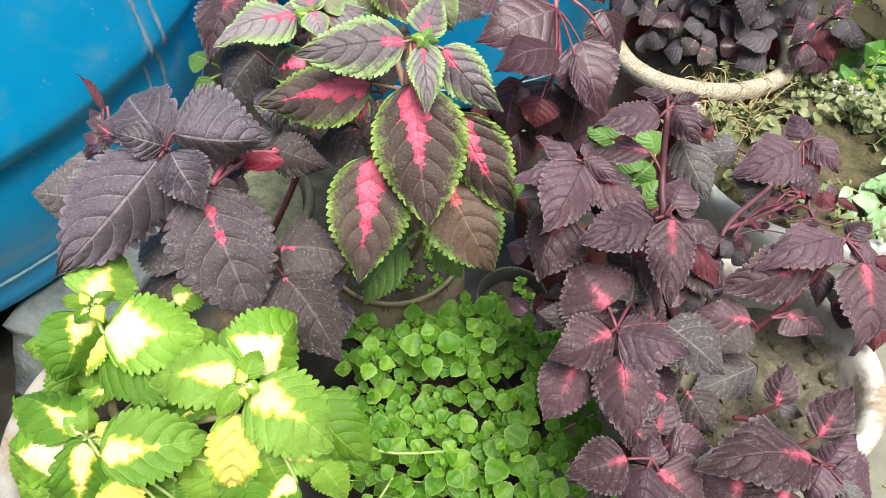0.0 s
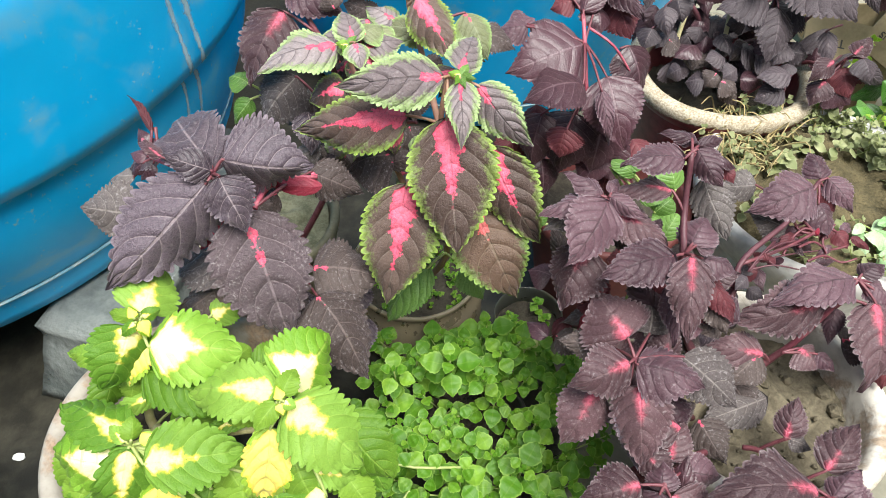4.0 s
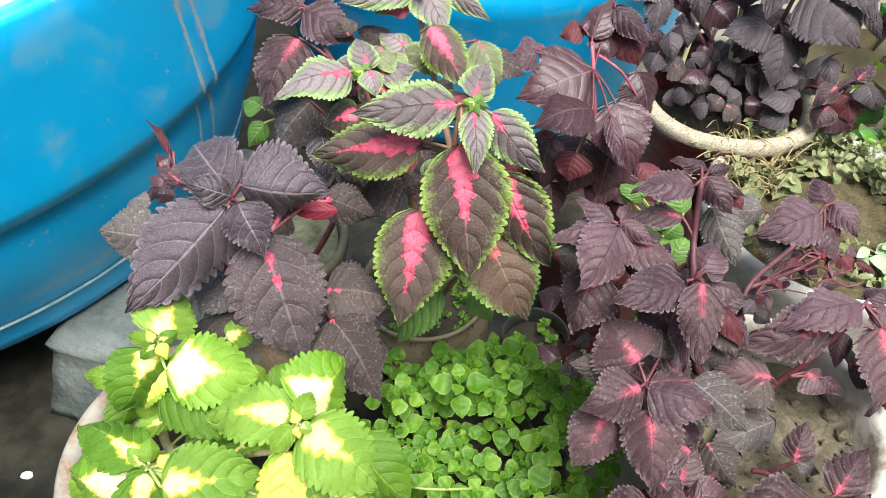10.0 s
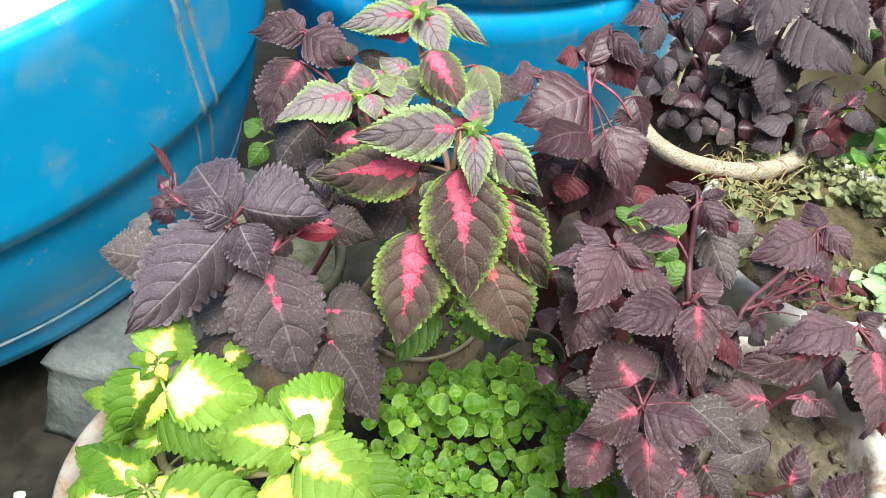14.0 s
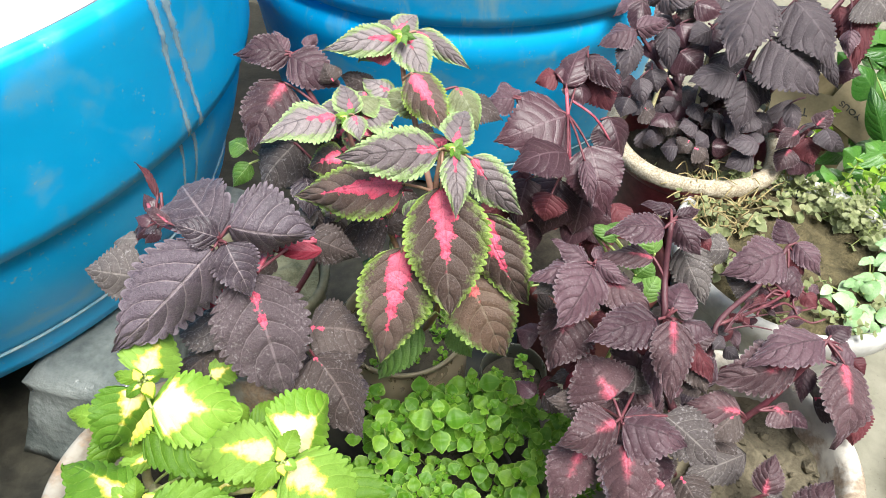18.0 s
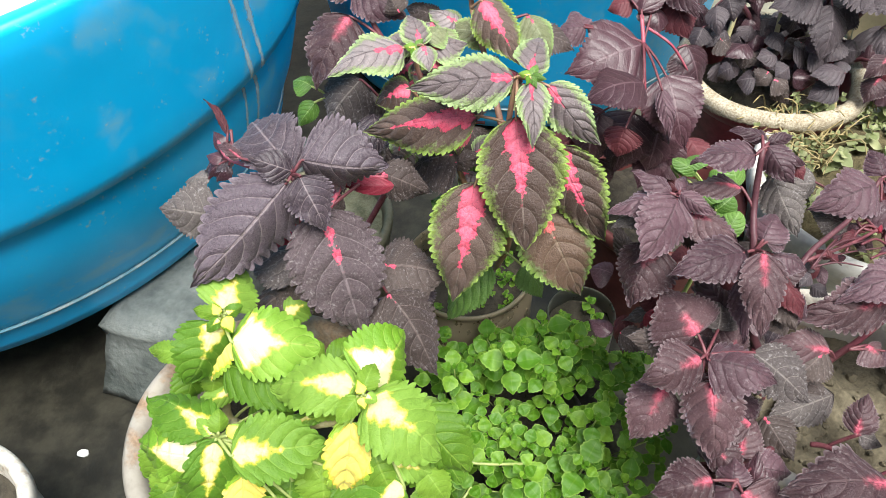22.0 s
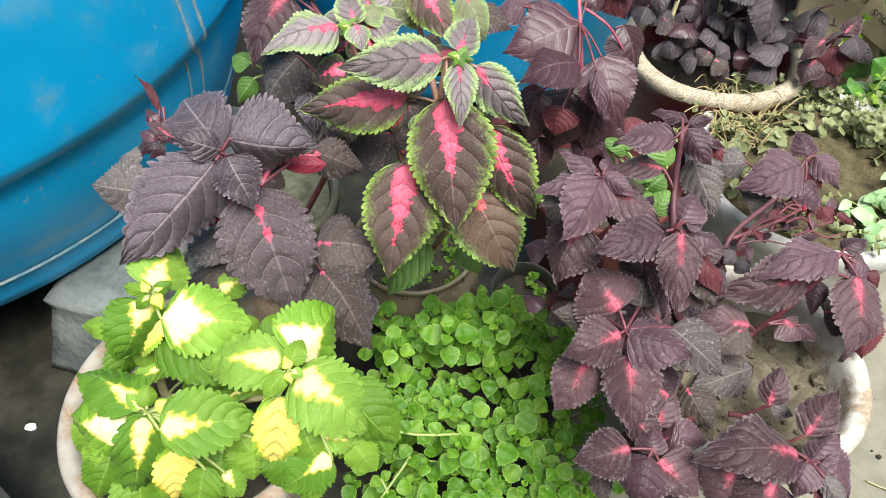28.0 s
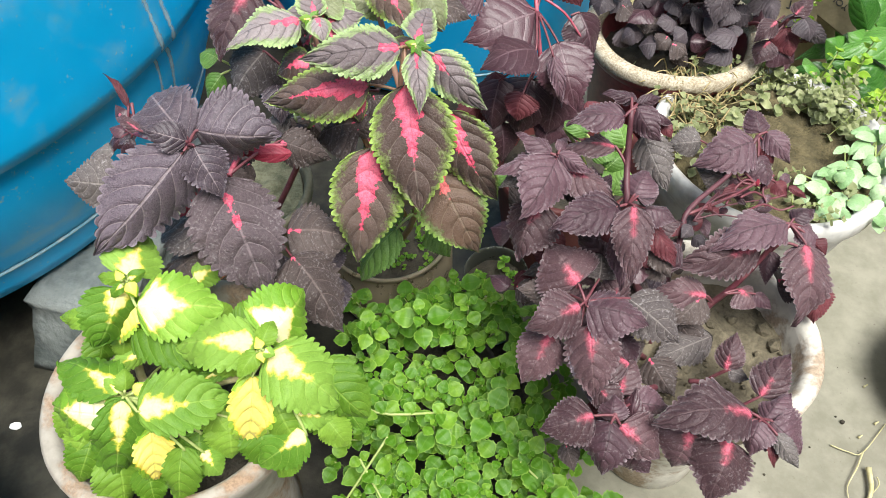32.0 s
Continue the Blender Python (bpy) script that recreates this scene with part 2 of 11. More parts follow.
PINK, PINK2 = (0.72, 0.075, 0.16), (0.80, 0.15, 0.23)
LEAF = {
    "dark": leaf_material("dark_coleus_leaf", (0.032, 0.021, 0.031), (0.096, 0.072, 0.092), (0.29, 0.235, 0.245), dust=0.16, rough=0.5, glow=0.03, vein_amount=0.7, edge_line=(0.20, 0.16, 0.19)),
    "darkpink": leaf_material("dark_coleus_leaf_pink_centre", (0.038, 0.025, 0.031), (0.092, 0.066, 0.074), (0.24, 0.19, 0.20), PINK, PINK2, 0.44, 0.10, jagged=0.7, dust=0.32, rough=0.55, glow=0.03, vein_amount=0.65),
    "grey": leaf_material("dusty_coleus_leaf", (0.070, 0.056, 0.055), (0.125, 0.108, 0.102), (0.26, 0.23, 0.21), dust=0.4, rough=0.75, glow=0.04),
    "brown": leaf_material("brownish_coleus_leaf", (0.044, 0.030, 0.027), (0.080, 0.059, 0.053), (0.17, 0.13, 0.12), PINK, PINK2, 0.20, 0.14, dust=0.3, rough=0.7, glow=0.04, vein_amount=0.55),
    "vari": leaf_material("variegated_coleus_leaf", (0.072, 0.043, 0.034), (0.135, 0.090, 0.072), (0.24, 0.20, 0.17), (0.80, 0.075, 0.16), (0.88, 0.17, 0.27), 0.74, 0.40, (0.31, 0.47, 0.075), (0.15, 0.20, 0.045), 0.84, rough=0.5, dust=0.14, vein_amount=0.5),
    "varibrown": leaf_material("bronze_variegated_coleus_leaf", (0.075, 0.040, 0.027), (0.125, 0.075, 0.050), (0.26, 0.20, 0.14), (0.72, 0.12, 0.12), (0.80, 0.2, 0.2), 0.24, 0.3, (0.22, 0.37, 0.06), (0.11, 0.15, 0.04), 0.82, rough=0.5, dust=0.1, vein_amount=0.5),
    "varipale": leaf_material("young_variegated_coleus_leaf", (0.18, 0.145, 0.148), (0.31, 0.265, 0.265), (0.05, 0.034, 0.036), PINK, PINK2, 0.36, 0.3, (0.40, 0.56, 0.22), (0.26, 0.34, 0.14), 0.71, rough=0.5, dust=0.3, glow=0.08, vein_amount=0.65, sheen=0.2, relief_depth=0.0026),
    "varigreen": leaf_material("bronze_green_coleus_leaf", (0.115, 0.125, 0.062), (0.21, 0.235, 0.115), (0.30, 0.33, 0.2), PINK, PINK2, 0.2, 0.2, (0.30, 0.44, 0.15), (0.2, 0.28, 0.09), 0.78, rough=0.55, dust=0.15, glow=0.1),
    "green": leaf_material("green_coleus_leaf", (0.075, 0.17, 0.022), (0.16, 0.30, 0.06), (0.28, 0.42, 0.14), rough=0.5, glow=0.15),
    "lime": leaf_material("yellow_green_coleus_leaf", (0.092, 0.215, 0.015), (0.225, 0.39, 0.055), (0.40, 0.56, 0.12), (0.80, 0.68, 0.06), (0.93, 0.86, 0.38), 0.58, 0.52, soft=0.09, grit=0.4, rough=0.55, spec=0.35, sheen=0.03, glow=0.18, vein_amount=0.3, relief_depth=0.0014),
    "limebig": leaf_material("yellow_coleus_leaf", (0.18, 0.35, 0.014), (0.32, 0.50, 0.05), (0.60, 0.62, 0.10), (0.80, 0.62, 0.05), (0.90, 0.76, 0.16), 1.30, 1.25, grit=0.4, rough=0.42, glow=0.2, vein_amount=0.35),
    "limepale": leaf_material("pale_yellow_coleus_leaf", (0.13, 0.30, 0.012), (0.32, 0.53, 0.08), (0.60, 0.66, 0.18), (0.86, 0.74, 0.12), (0.95, 0.90, 0.52), 0.66, 1.05, soft=0.09, grit=0.4, rough=0.52, spec=0.35, sheen=0.03, glow=0.18, vein_amount=0.25, relief_depth=0.0014),
    "limegreen": leaf_material("plain_green_coleus_leaf", (0.078, 0.18, 0.009), (0.195, 0.34, 0.036), (0.36, 0.52, 0.09), grit=0.4, rough=0.55, spec=0.35, sheen=0.03, glow=0.18, vein_amount=0.3, relief_depth=0.0014),
    "wine": leaf_material("wine_coleus_leaf", (0.036, 0.011, 0.017), (0.074, 0.029, 0.040), (0.30, 0.20, 0.22), dust=0.06, sheen=0.15, rough=0.38, glow=0.12, vein_amount=0.32, relief_depth=0.0007),
    "winered": leaf_material("red_leaf_underside", (0.080, 0.013, 0.020), (0.135, 0.028, 0.036), (0.26, 0.08, 0.09), rough=0.6, glow=0.15, vein_amount=0.4),
    "plum": leaf_material("plum_coleus_leaf", (0.044, 0.017, 0.025), (0.122, 0.063, 0.080), (0.035, 0.019, 0.022), dust=0.20, rough=0.55, glow=0.05, vein_amount=0.55, sheen=0.2, edge_line=(0.22, 0.16, 0.18)),
    "plumpink": leaf_material("plum_coleus_leaf_pink_base", (0.043, 0.017, 0.022), (0.102, 0.052, 0.060), (0.19, 0.13, 0.13), (0.34, 0.050, 0.085), (0.58, 0.11, 0.17), 0.46, 0.27, jagged=0.7, dust=0.22, rough=0.58, glow=0.05, vein_amount=0.28, sheen=0.15, soft=0.16, edge_line=(0.20, 0.15, 0.16)),
    "crimson": leaf_material("crimson_leaf_underside", (0.24, 0.014, 0.036), (0.38, 0.035, 0.07), (0.5, 0.15, 0.17), rough=0.5, glow=0.15, vein_amount=0.3, relief_depth=0.0008),
    "pink": leaf_material("pink_leaf", (0.50, 0.06, 0.11), (0.62, 0.13, 0.19), (0.7, 0.3, 0.33), rough=0.6, glow=0.1),
    # plum with the shade inside the pots put into its colour
    "plumdark": leaf_material("coleus_leaf_darkened_for_shade", (0.030, 0.021, 0.026), (0.078, 0.060, 0.068), (0.17, 0.14, 0.15), dust=0.10, grit=0.6, rough=0.6, glow=0.04, vein_amount=0.45),
    "mint": leaf_material("pale_mint_leaf", (0.23, 0.40, 0.16), (0.42, 0.59, 0.32), (0.6, 0.72, 0.55), rough=0.4, glow=0.15, vein_amount=0.1, relief_depth=0.0005),
    "bright": leaf_material("bright_green_leaf", (0.034, 0.130, 0.016), (0.10, 0.26, 0.04), (0.3, 0.5, 0.15), rough=0.3, glow=0.2, vein_amount=0.15, relief_depth=0.0006),
}


def plain(name, colour, colour2, scale=60.0, rough=0.6, bump=0.2, dist=0.001, metal=0.0, spec=0.5, glow=0.0):
    k = Nodes(name)
    ob = k.position()
    n1, n2 = k.noise(scale, 5.0, 0.6, ob), k.noise(scale * 6, 3.0, 0.6, ob)
    f = k.step(k.math("ADD", k.math("MULTIPLY", n1, 0.7), k.math("MULTIPLY", n2, 0.3)), 0.32, 0.68)
    k.bump(k.math("ADD", n1, k.math("MULTIPLY", n2, 0.4)), bump, dist)
    return k.finish(k.mix(f, colour, colour2), k.math("MULTIPLY_ADD", n1, 0.2, rough - 0.1), metal, spec, glow)


STEM_RED = plain("reddish_stem", (0.11, 0.022, 0.035), (0.20, 0.07, 0.08), 120, 0.5)
STEM_PINK = plain("pink_stem", (0.36, 0.05, 0.09), (0.50, 0.16, 0.20), 120, 0.5)
STEM_DARK = plain("dark_stem", (0.07, 0.02, 0.03), (0.13, 0.05, 0.06), 120, 0.55)
STEM_GREEN = plain("green_stem", (0.28, 0.36, 0.09), (0.42, 0.48, 0.18), 120, 0.5)
STEM_PALE = plain("pale_stem", (0.40, 0.36, 0.17), (0.55, 0.50, 0.30), 120, 0.55)
STEM_STRAW = plain("dry_straw", (0.26, 0.20, 0.085), (0.46, 0.38, 0.19), 200, 0.9)
SOIL = plain("grey_soil", (0.065, 0.054, 0.033), (0.178, 0.152, 0.100), 48, 0.95, 1.0, 0.004)
STEM_BLUSH = plain("blushed_green_stem", (0.30, 0.22, 0.10), (0.46, 0.22, 0.19), 90, 0.5)
CRIMSON_STALK = plain("crimson_stalk", (0.30, 0.018, 0.045), (0.42, 0.05, 0.09), 90, 0.45)
SOIL_BROWN = plain("brown_soil", (0.050, 0.041, 0.017), (0.145, 0.118, 0.058), 46, 0.95, 1.0, 0.009)
SOIL_MOSS = plain("mossy_soil", (0.10, 0.102, 0.055), (0.27, 0.265, 0.17), 60, 0.95, 1.0, 0.003)
SOIL_DARK = plain("dark_soil", (0.03, 0.025, 0.017), (0.075, 0.064, 0.045), 80, 0.95, 1.0, 0.004)


def pot_material(name, white, tan, bare_scale=9.0, bare=0.62):
    """Lime-washed clay: white coat, worn patches of tan and dirt."""
    k = Nodes(name)
    ob = k.position()
    n1, n2, n3 = k.noise(bare_scale, 6.0, 0.65, ob, 0.6), k.noise(60.0, 4.0, 0.6, ob), k.noise(300.0, 3.0, 0.6, ob)
    worn = k.step(k.math("MULTIPLY_ADD", n2, 0.35, n1), bare + 0.08, bare + 0.22)
    coat = k.mix(k.step(n2, 0.35, 0.7), white, tuple(c * 0.78 for c in white))
    colour = k.mix(worn, coat, k.mix(k.step(n3, 0.35, 0.65), tan, tuple(c * 0.7 for c in tan)))
    k.bump(k.math("SUBTRACT", k.math("MULTIPLY", n3, 0.4), worn), 0.5, 0.0012)
    return k.finish(colour, 0.85, spec=0.25)


POT_WHITE = pot_material("limewashed_clay", (0.63, 0.60, 0.525), (0.42, 0.33, 0.24), 9.0, 0.58)
POT_YELLOWPLANT = pot_material("worn_limewashed_clay", (0.36, 0.33, 0.28), (0.34, 0.235, 0.155), 8.0, 0.57)
POT_FAR = pot_material("bright_limewashed_clay", (0.62, 0.61, 0.575), (0.48, 0.36, 0.25), 10.0, 0.68)


def rimmed_material(name, coat, coat2, rim, rim2, height):
    """Glossy painted clay whose rim is bare and crusted with sandy mortar."""
    k = Nodes(name)
    ob = k.position()
    n1, n2, n3 = k.noise(22.0, 5.0, 0.6, ob), k.noise(90.0, 4.0, 0.65, ob), k.noise(420.0, 3.0, 0.6, ob)
    crust = k.step(k.math("ADD", k.split(ob)[2], k.math("MULTIPLY_ADD", n1, 0.022, k.math("MULTIPLY", n2, 0.010))), height, height + 0.003)
    sand = k.mix(k.step(k.math("MULTIPLY_ADD", n3, 0.6, k.math("MULTIPLY", n2, 0.4)), 0.36, 0.62), rim2, rim)
    colour = k.mix(crust, k.mix(k.step(n2, 0.3, 0.7), coat, coat2), sand)
    k.bump(k.math("MULTIPLY", crust, k.math("MULTIPLY_ADD", n3, 0.5, n2)), 0.7, 0.003)
    return k.finish(colour, k.math("MULTIPLY_ADD", crust, 0.55, 0.36), spec=0.45)


POT_RIMMED = rimmed_material("maroon_clay_sandy_rim", (0.13, 0.022, 0.028), (0.20, 0.045, 0.05), (0.56, 0.50, 0.38), (0.30, 0.24, 0.16), 0.268)
POT_RED = plain("maroon_clay", (0.10, 0.022, 0.022), (0.16, 0.045, 0.04), 30, 0.6, 0.3)
POT_TERRA = plain("terracotta", (0.30, 0.13, 0.065), (0.42, 0.21, 0.12), 30, 0.8, 0.4)
POT_MOSSY = plain("mossy_clay", (0.13, 0.125, 0.075), (0.24, 0.225, 0.155), 26, 0.9, 0.5)
POT_DARK = plain("black_plastic_pot", (0.02, 0.02, 0.018), (0.045, 0.042, 0.036), 30, 0.5, 0.2)


def blue_material(name="blue_tank_plastic", lit_haze_from=9.0):
    """Blue moulded plastic with scuffs, limescale specks and dust; above a given height a lit lip is coloured in."""
    k = Nodes(name)
    ob = k.position()
    big, mid, fine = k.noise(4.0, 4.0, 0.6, ob), k.noise(28.0, 5.0, 0.6, ob), k.noise(160.0, 4.0, 0.65, ob)
    stretch = k.tree.nodes.new("ShaderNodeMapping")
    stretch.inputs["Scale"].default_value = (14.0, 14.0, 90.0)
    k.put(stretch.inputs[0], ob)
    streak = k.noise(1.0, 5.0, 0.7, stretch.outputs[0], 1.2)
    colour = k.mix(k.step(big, 0.3, 0.7), (0.004, 0.43, 0.88), (0.014, 0.51, 0.97))
    specks = k.math("MULTIPLY", k.step(fine, 0.60, 0.69), k.step(mid, 0.49, 0.60))
    scuff = k.math("MULTIPLY", k.step(streak, 0.60, 0.72), k.step(mid, 0.48, 0.62))
    colour = k.mix(k.math("MULTIPLY", specks, 0.7), colour, (0.42, 0.52, 0.55))
    colour = k.mix(k.math("MULTIPLY", scuff, 0.35), colour, (0.30, 0.46, 0.54))
    hazy = k.step(k.math("MULTIPLY_ADD", mid, 0.35, k.noise(11.0, 3.0, 0.5, ob, 0.5)), 0.70, 0.90)
    colour = k.mix(k.math("MULTIPLY", hazy, 0.42), colour, (0.26, 0.52, 0.62))
    # limescale mottling on and under the lip, with the lit lip's brightness painted in
    high = k.step(k.math("MULTIPLY_ADD", mid, 0.07, k.split(ob)[2]), lit_haze_from, lit_haze_from + 0.09)
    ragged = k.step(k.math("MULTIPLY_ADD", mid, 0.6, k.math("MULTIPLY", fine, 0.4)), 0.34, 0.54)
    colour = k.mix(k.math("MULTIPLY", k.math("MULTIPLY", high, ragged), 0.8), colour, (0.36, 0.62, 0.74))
    runs = k.tree.nodes.new("ShaderNodeMapping")
    runs.inputs["Scale"].default_value = (34.0, 34.0, 7.0)
    k.put(runs.inputs[0], ob)
    stain = k.math("MULTIPLY", k.step(k.noise(1.0, 4.0, 0.6, runs.outputs[0], 0.6), 0.56, 0.70), k.step(k.split(ob)[2], lit_haze_from - 0.14, lit_haze_from - 0.02))
    colour = k.mix(k.math("MULTIPLY", stain, 0.5), colour, (0.36, 0.60, 0.70))
    k.bump(k.math("MULTIPLY_ADD", fine, 0.3, k.math("MULTIPLY", mid, 1.0)), 0.18, 0.002)
    return k.finish(colour, k.math("MULTIPLY_ADD", mid, 0.3, 0.24), spec=0.5)


BLUE = blue_material()
BLUE_LIT_LIP = blue_material("scuffed_blue_plastic_lit_lip", 0.41)


def drip_material():
    """Dried limescale, broken up so that the plastic shows through."""
    k = Nodes("limescale_drip")
    ob = k.position()
    n, fine = k.noise(120.0, 4.0, 0.65, ob), k.noise(420.0, 3.0, 0.6, ob)
    side = k.math("ABSOLUTE", k.math("MULTIPLY_ADD", k.split(k.coords("UV"))[0], 2.0, -1.0))
    k.finish(k.mix(n, (0.34, 0.56, 0.62), (0.62, 0.68, 0.66)), 0.85, spec=0.2)
    clear = k.tree.nodes.new("ShaderNodeBsdfTransparent")
    blend = k.tree.nodes.new("ShaderNodeMixShader")
    solid = k.math("ADD", k.math("MULTIPLY_ADD", n, 1.0, 0.1), k.math("MULTIPLY_ADD", fine, 0.6, k.math("MULTIPLY", side, -0.75)))
    k.put(blend.inputs[0], k.math("MULTIPLY", k.step(solid, 0.22, 0.75), 0.72))
    k.tree.links.new(clear.outputs[0], blend.inputs[1])
    k.tree.links.new(k.bsdf.outputs[0], blend.inputs[2])
    k.tree.links.new(blend.outputs[0], k.out.inputs[0])
    return k.mat


DRIP = drip_material()
SCUFF = plain("scuffed_plastic_edge", (0.10, 0.34, 0.46), (0.42, 0.50, 0.50), 60, 0.8)
LINER = plain("white_tank_lining", (0.70, 0.70, 0.68), (0.82, 0.82, 0.80), 25, 0.5, 0.2)


def ground_material():
    """Grey cement floor, light and dusty where dry, darkened for wet, moss and the shade by the tank and pots."""
    k = Nodes("cement_floor")
    ob = k.position()
    xyz = k.split(ob)
    # dark ellipse carries wet cement and the shade round tank and pots in colour
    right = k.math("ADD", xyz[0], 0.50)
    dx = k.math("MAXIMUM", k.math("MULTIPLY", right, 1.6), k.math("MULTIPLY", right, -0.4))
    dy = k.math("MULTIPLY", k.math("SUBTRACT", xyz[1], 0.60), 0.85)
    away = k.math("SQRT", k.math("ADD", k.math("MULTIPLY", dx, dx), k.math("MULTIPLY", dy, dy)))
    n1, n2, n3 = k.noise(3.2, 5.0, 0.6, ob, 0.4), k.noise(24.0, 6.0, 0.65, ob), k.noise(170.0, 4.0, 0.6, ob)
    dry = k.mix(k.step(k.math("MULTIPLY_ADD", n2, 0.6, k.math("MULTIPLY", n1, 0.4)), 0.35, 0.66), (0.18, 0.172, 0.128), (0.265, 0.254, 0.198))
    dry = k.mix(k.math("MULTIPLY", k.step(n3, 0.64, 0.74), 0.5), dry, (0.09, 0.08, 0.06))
    wet_shade_colour = k.mix(k.step(n2, 0.35, 0.7), (0.013, 0.012, 0.008), (0.042, 0.039, 0.027))
    wet_shade = k.step(k.math("ADD", k.math("MULTIPLY_ADD", n1, 0.5, -0.25), k.math("MULTIPLY_ADD", n2, 0.25, away)), 1.20, 1.08)
    k.bump(k.math("MULTIPLY_ADD", n3, 0.4, n2), 0.5, 0.003)
    return k.finish(k.mix(wet_shade, dry, wet_shade_colour), k.mix(wet_shade, (0.9, 0.9, 0.9), (0.5, 0.5, 0.5)), spec=0.4)


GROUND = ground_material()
PLASTER = plain("whitewashed_plaster", (0.55, 0.54, 0.50), (0.70, 0.69, 0.65), 6, 0.9, 0.4, 0.004)
CEMENT = plain("weathered_cement", (0.20, 0.19, 0.165), (0.32, 0.30, 0.265), 5, 0.95, 0.5, 0.004)
BAG = plain("grey_plastic_sheet", (0.095, 0.110, 0.104), (0.21, 0.228, 0.215), 14, 0.20, 0.8, 0.008)


def jar_material(name, tint, tint2, clear):
    k = Nodes(name)
    ob = k.position()
    n = k.noise(40.0, 5.0, 0.6, ob)
    colour = k.mix(n, tint, tint2)
    k.bump(n, 0.2, 0.001)
    k.put(k.bsdf.inputs["Transmission Weight"], clear)
    k.put(k.bsdf.inputs["IOR"], 1.3)
    return k.finish(colour, k.math("MULTIPLY_ADD", n, 0.3, 0.15), spec=0.5)


JAR = jar_material("cloudy_clear_plastic", (0.40, 0.33, 0.20), (0.66, 0.58, 0.42), 0.6)
JAR_GREY = jar_material("greyish_clear_plastic", (0.26, 0.27, 0.22), (0.48, 0.50, 0.44), 0.9)


# ---------- geometry helpers ----------
def thing(name, at, label, category, group="", kind=""):
    ob = new(name)
    ob.empty_display_size = 0.02
    ob.location = at
    ob["origin"] = tuple(at)
    return tagged(ob, label, category, group, kind)


def origin(ob):
    at = Vector((0, 0, 0))
    while ob is not None:
        at += Vector(ob.location)
        ob = ob.parent
    return at


def part(name, bm, material, parent=None, label="", smooth=True):
    """One mesh object from a bmesh in world places, under its thing or part."""
    me = bpy.data.meshes.new(name)
    if parent is not None:
        bmesh.ops.translate(bm, verts=bm.verts, vec=-origin(parent))
    bm.to_mesh(me)
    bm.free()
    for m in material if isinstance(material, (list, tuple)) else (material,):
        me.materials.append(m)
    if smooth:
        me.shade_smooth()
    ob = new(name, me)
    if parent is not None:
        ob.parent = parent
    if label:
        ob["label"] = label
    return ob


def lathe(bm, profile, centre, steps=64, wobble=0.0, seed=0, close=False):
    """Turns a profile of (radius, height) round a vertical axis."""
    cx, cy, cz = centre
    rings = []
    for r, z in profile:
        ring = []
        for i in range(steps):
            a = 2 * math.pi * i / steps
            w = 1 + wobble * noise.noise((math.cos(a) * 1.7 + seed, math.sin(a) * 1.7, z * 9))
            ring.append(bm.verts.new((cx + r * w * math.cos(a), cy + r * w * math.sin(a), cz + z)))
        rings.append(ring)
    for a, b in zip(rings, rings[1:]):
        for i in range(steps):
            j = (i + 1) % steps
            bm.faces.new((a[i], a[j], b[j], b[i]))
    if close:
        bm.faces.new(rings[-1])
    return rings


def tube(bm, points, r0, r1, sides=7, smooth_steps=4):
    """A tapering round stem along a smooth curve through the points."""
    p = [Vector(q) for q in points]
    line = []
    for i in range(len(p) - 1):
        a, b, c, d = p[max(i - 1, 0)], p[i], p[i + 1], p[min(i + 2, len(p) - 1)]
        for s in range(smooth_steps):
            t = s / smooth_steps
            line.append(0.5 * ((2 * b) + (c - a) * t + (2 * a - 5 * b + 4 * c - d) * t * t + (3 * b - a - 3 * c + d) * t ** 3))
    line.append(p[-1])
    rings = []
    for i, q in enumerate(line):
        d = (line[min(i + 1, len(line) - 1)] - line[max(i - 1, 0)]).normalized()
        side = d.cross(Vector((0.31, 0.9, 0.3))).normalized()
        up = side.cross(d)
        r = r0 + (r1 - r0) * i / (len(line) - 1)
        rings.append([bm.verts.new(q + r * (math.cos(2 * math.pi * k / sides) * side + math.sin(2 * math.pi * k / sides) * up)) for k in range(sides)])
    for a, b in zip(rings, rings[1:]):
        for k in range(sides):
            bm.faces.new((a[k], a[(k + 1) % sides], b[(k + 1) % sides], b[k]))
    bm.faces.new(rings[0][::-1])
    bm.faces.new(rings[-1])


def stem(parent, points, r0, r1, material, name="stem"):
    bm = bmesh.new()
    tube(bm, points, r0, r1)
    return part(name, bm, material, parent)


LEAF_SEED = random.Random(7)


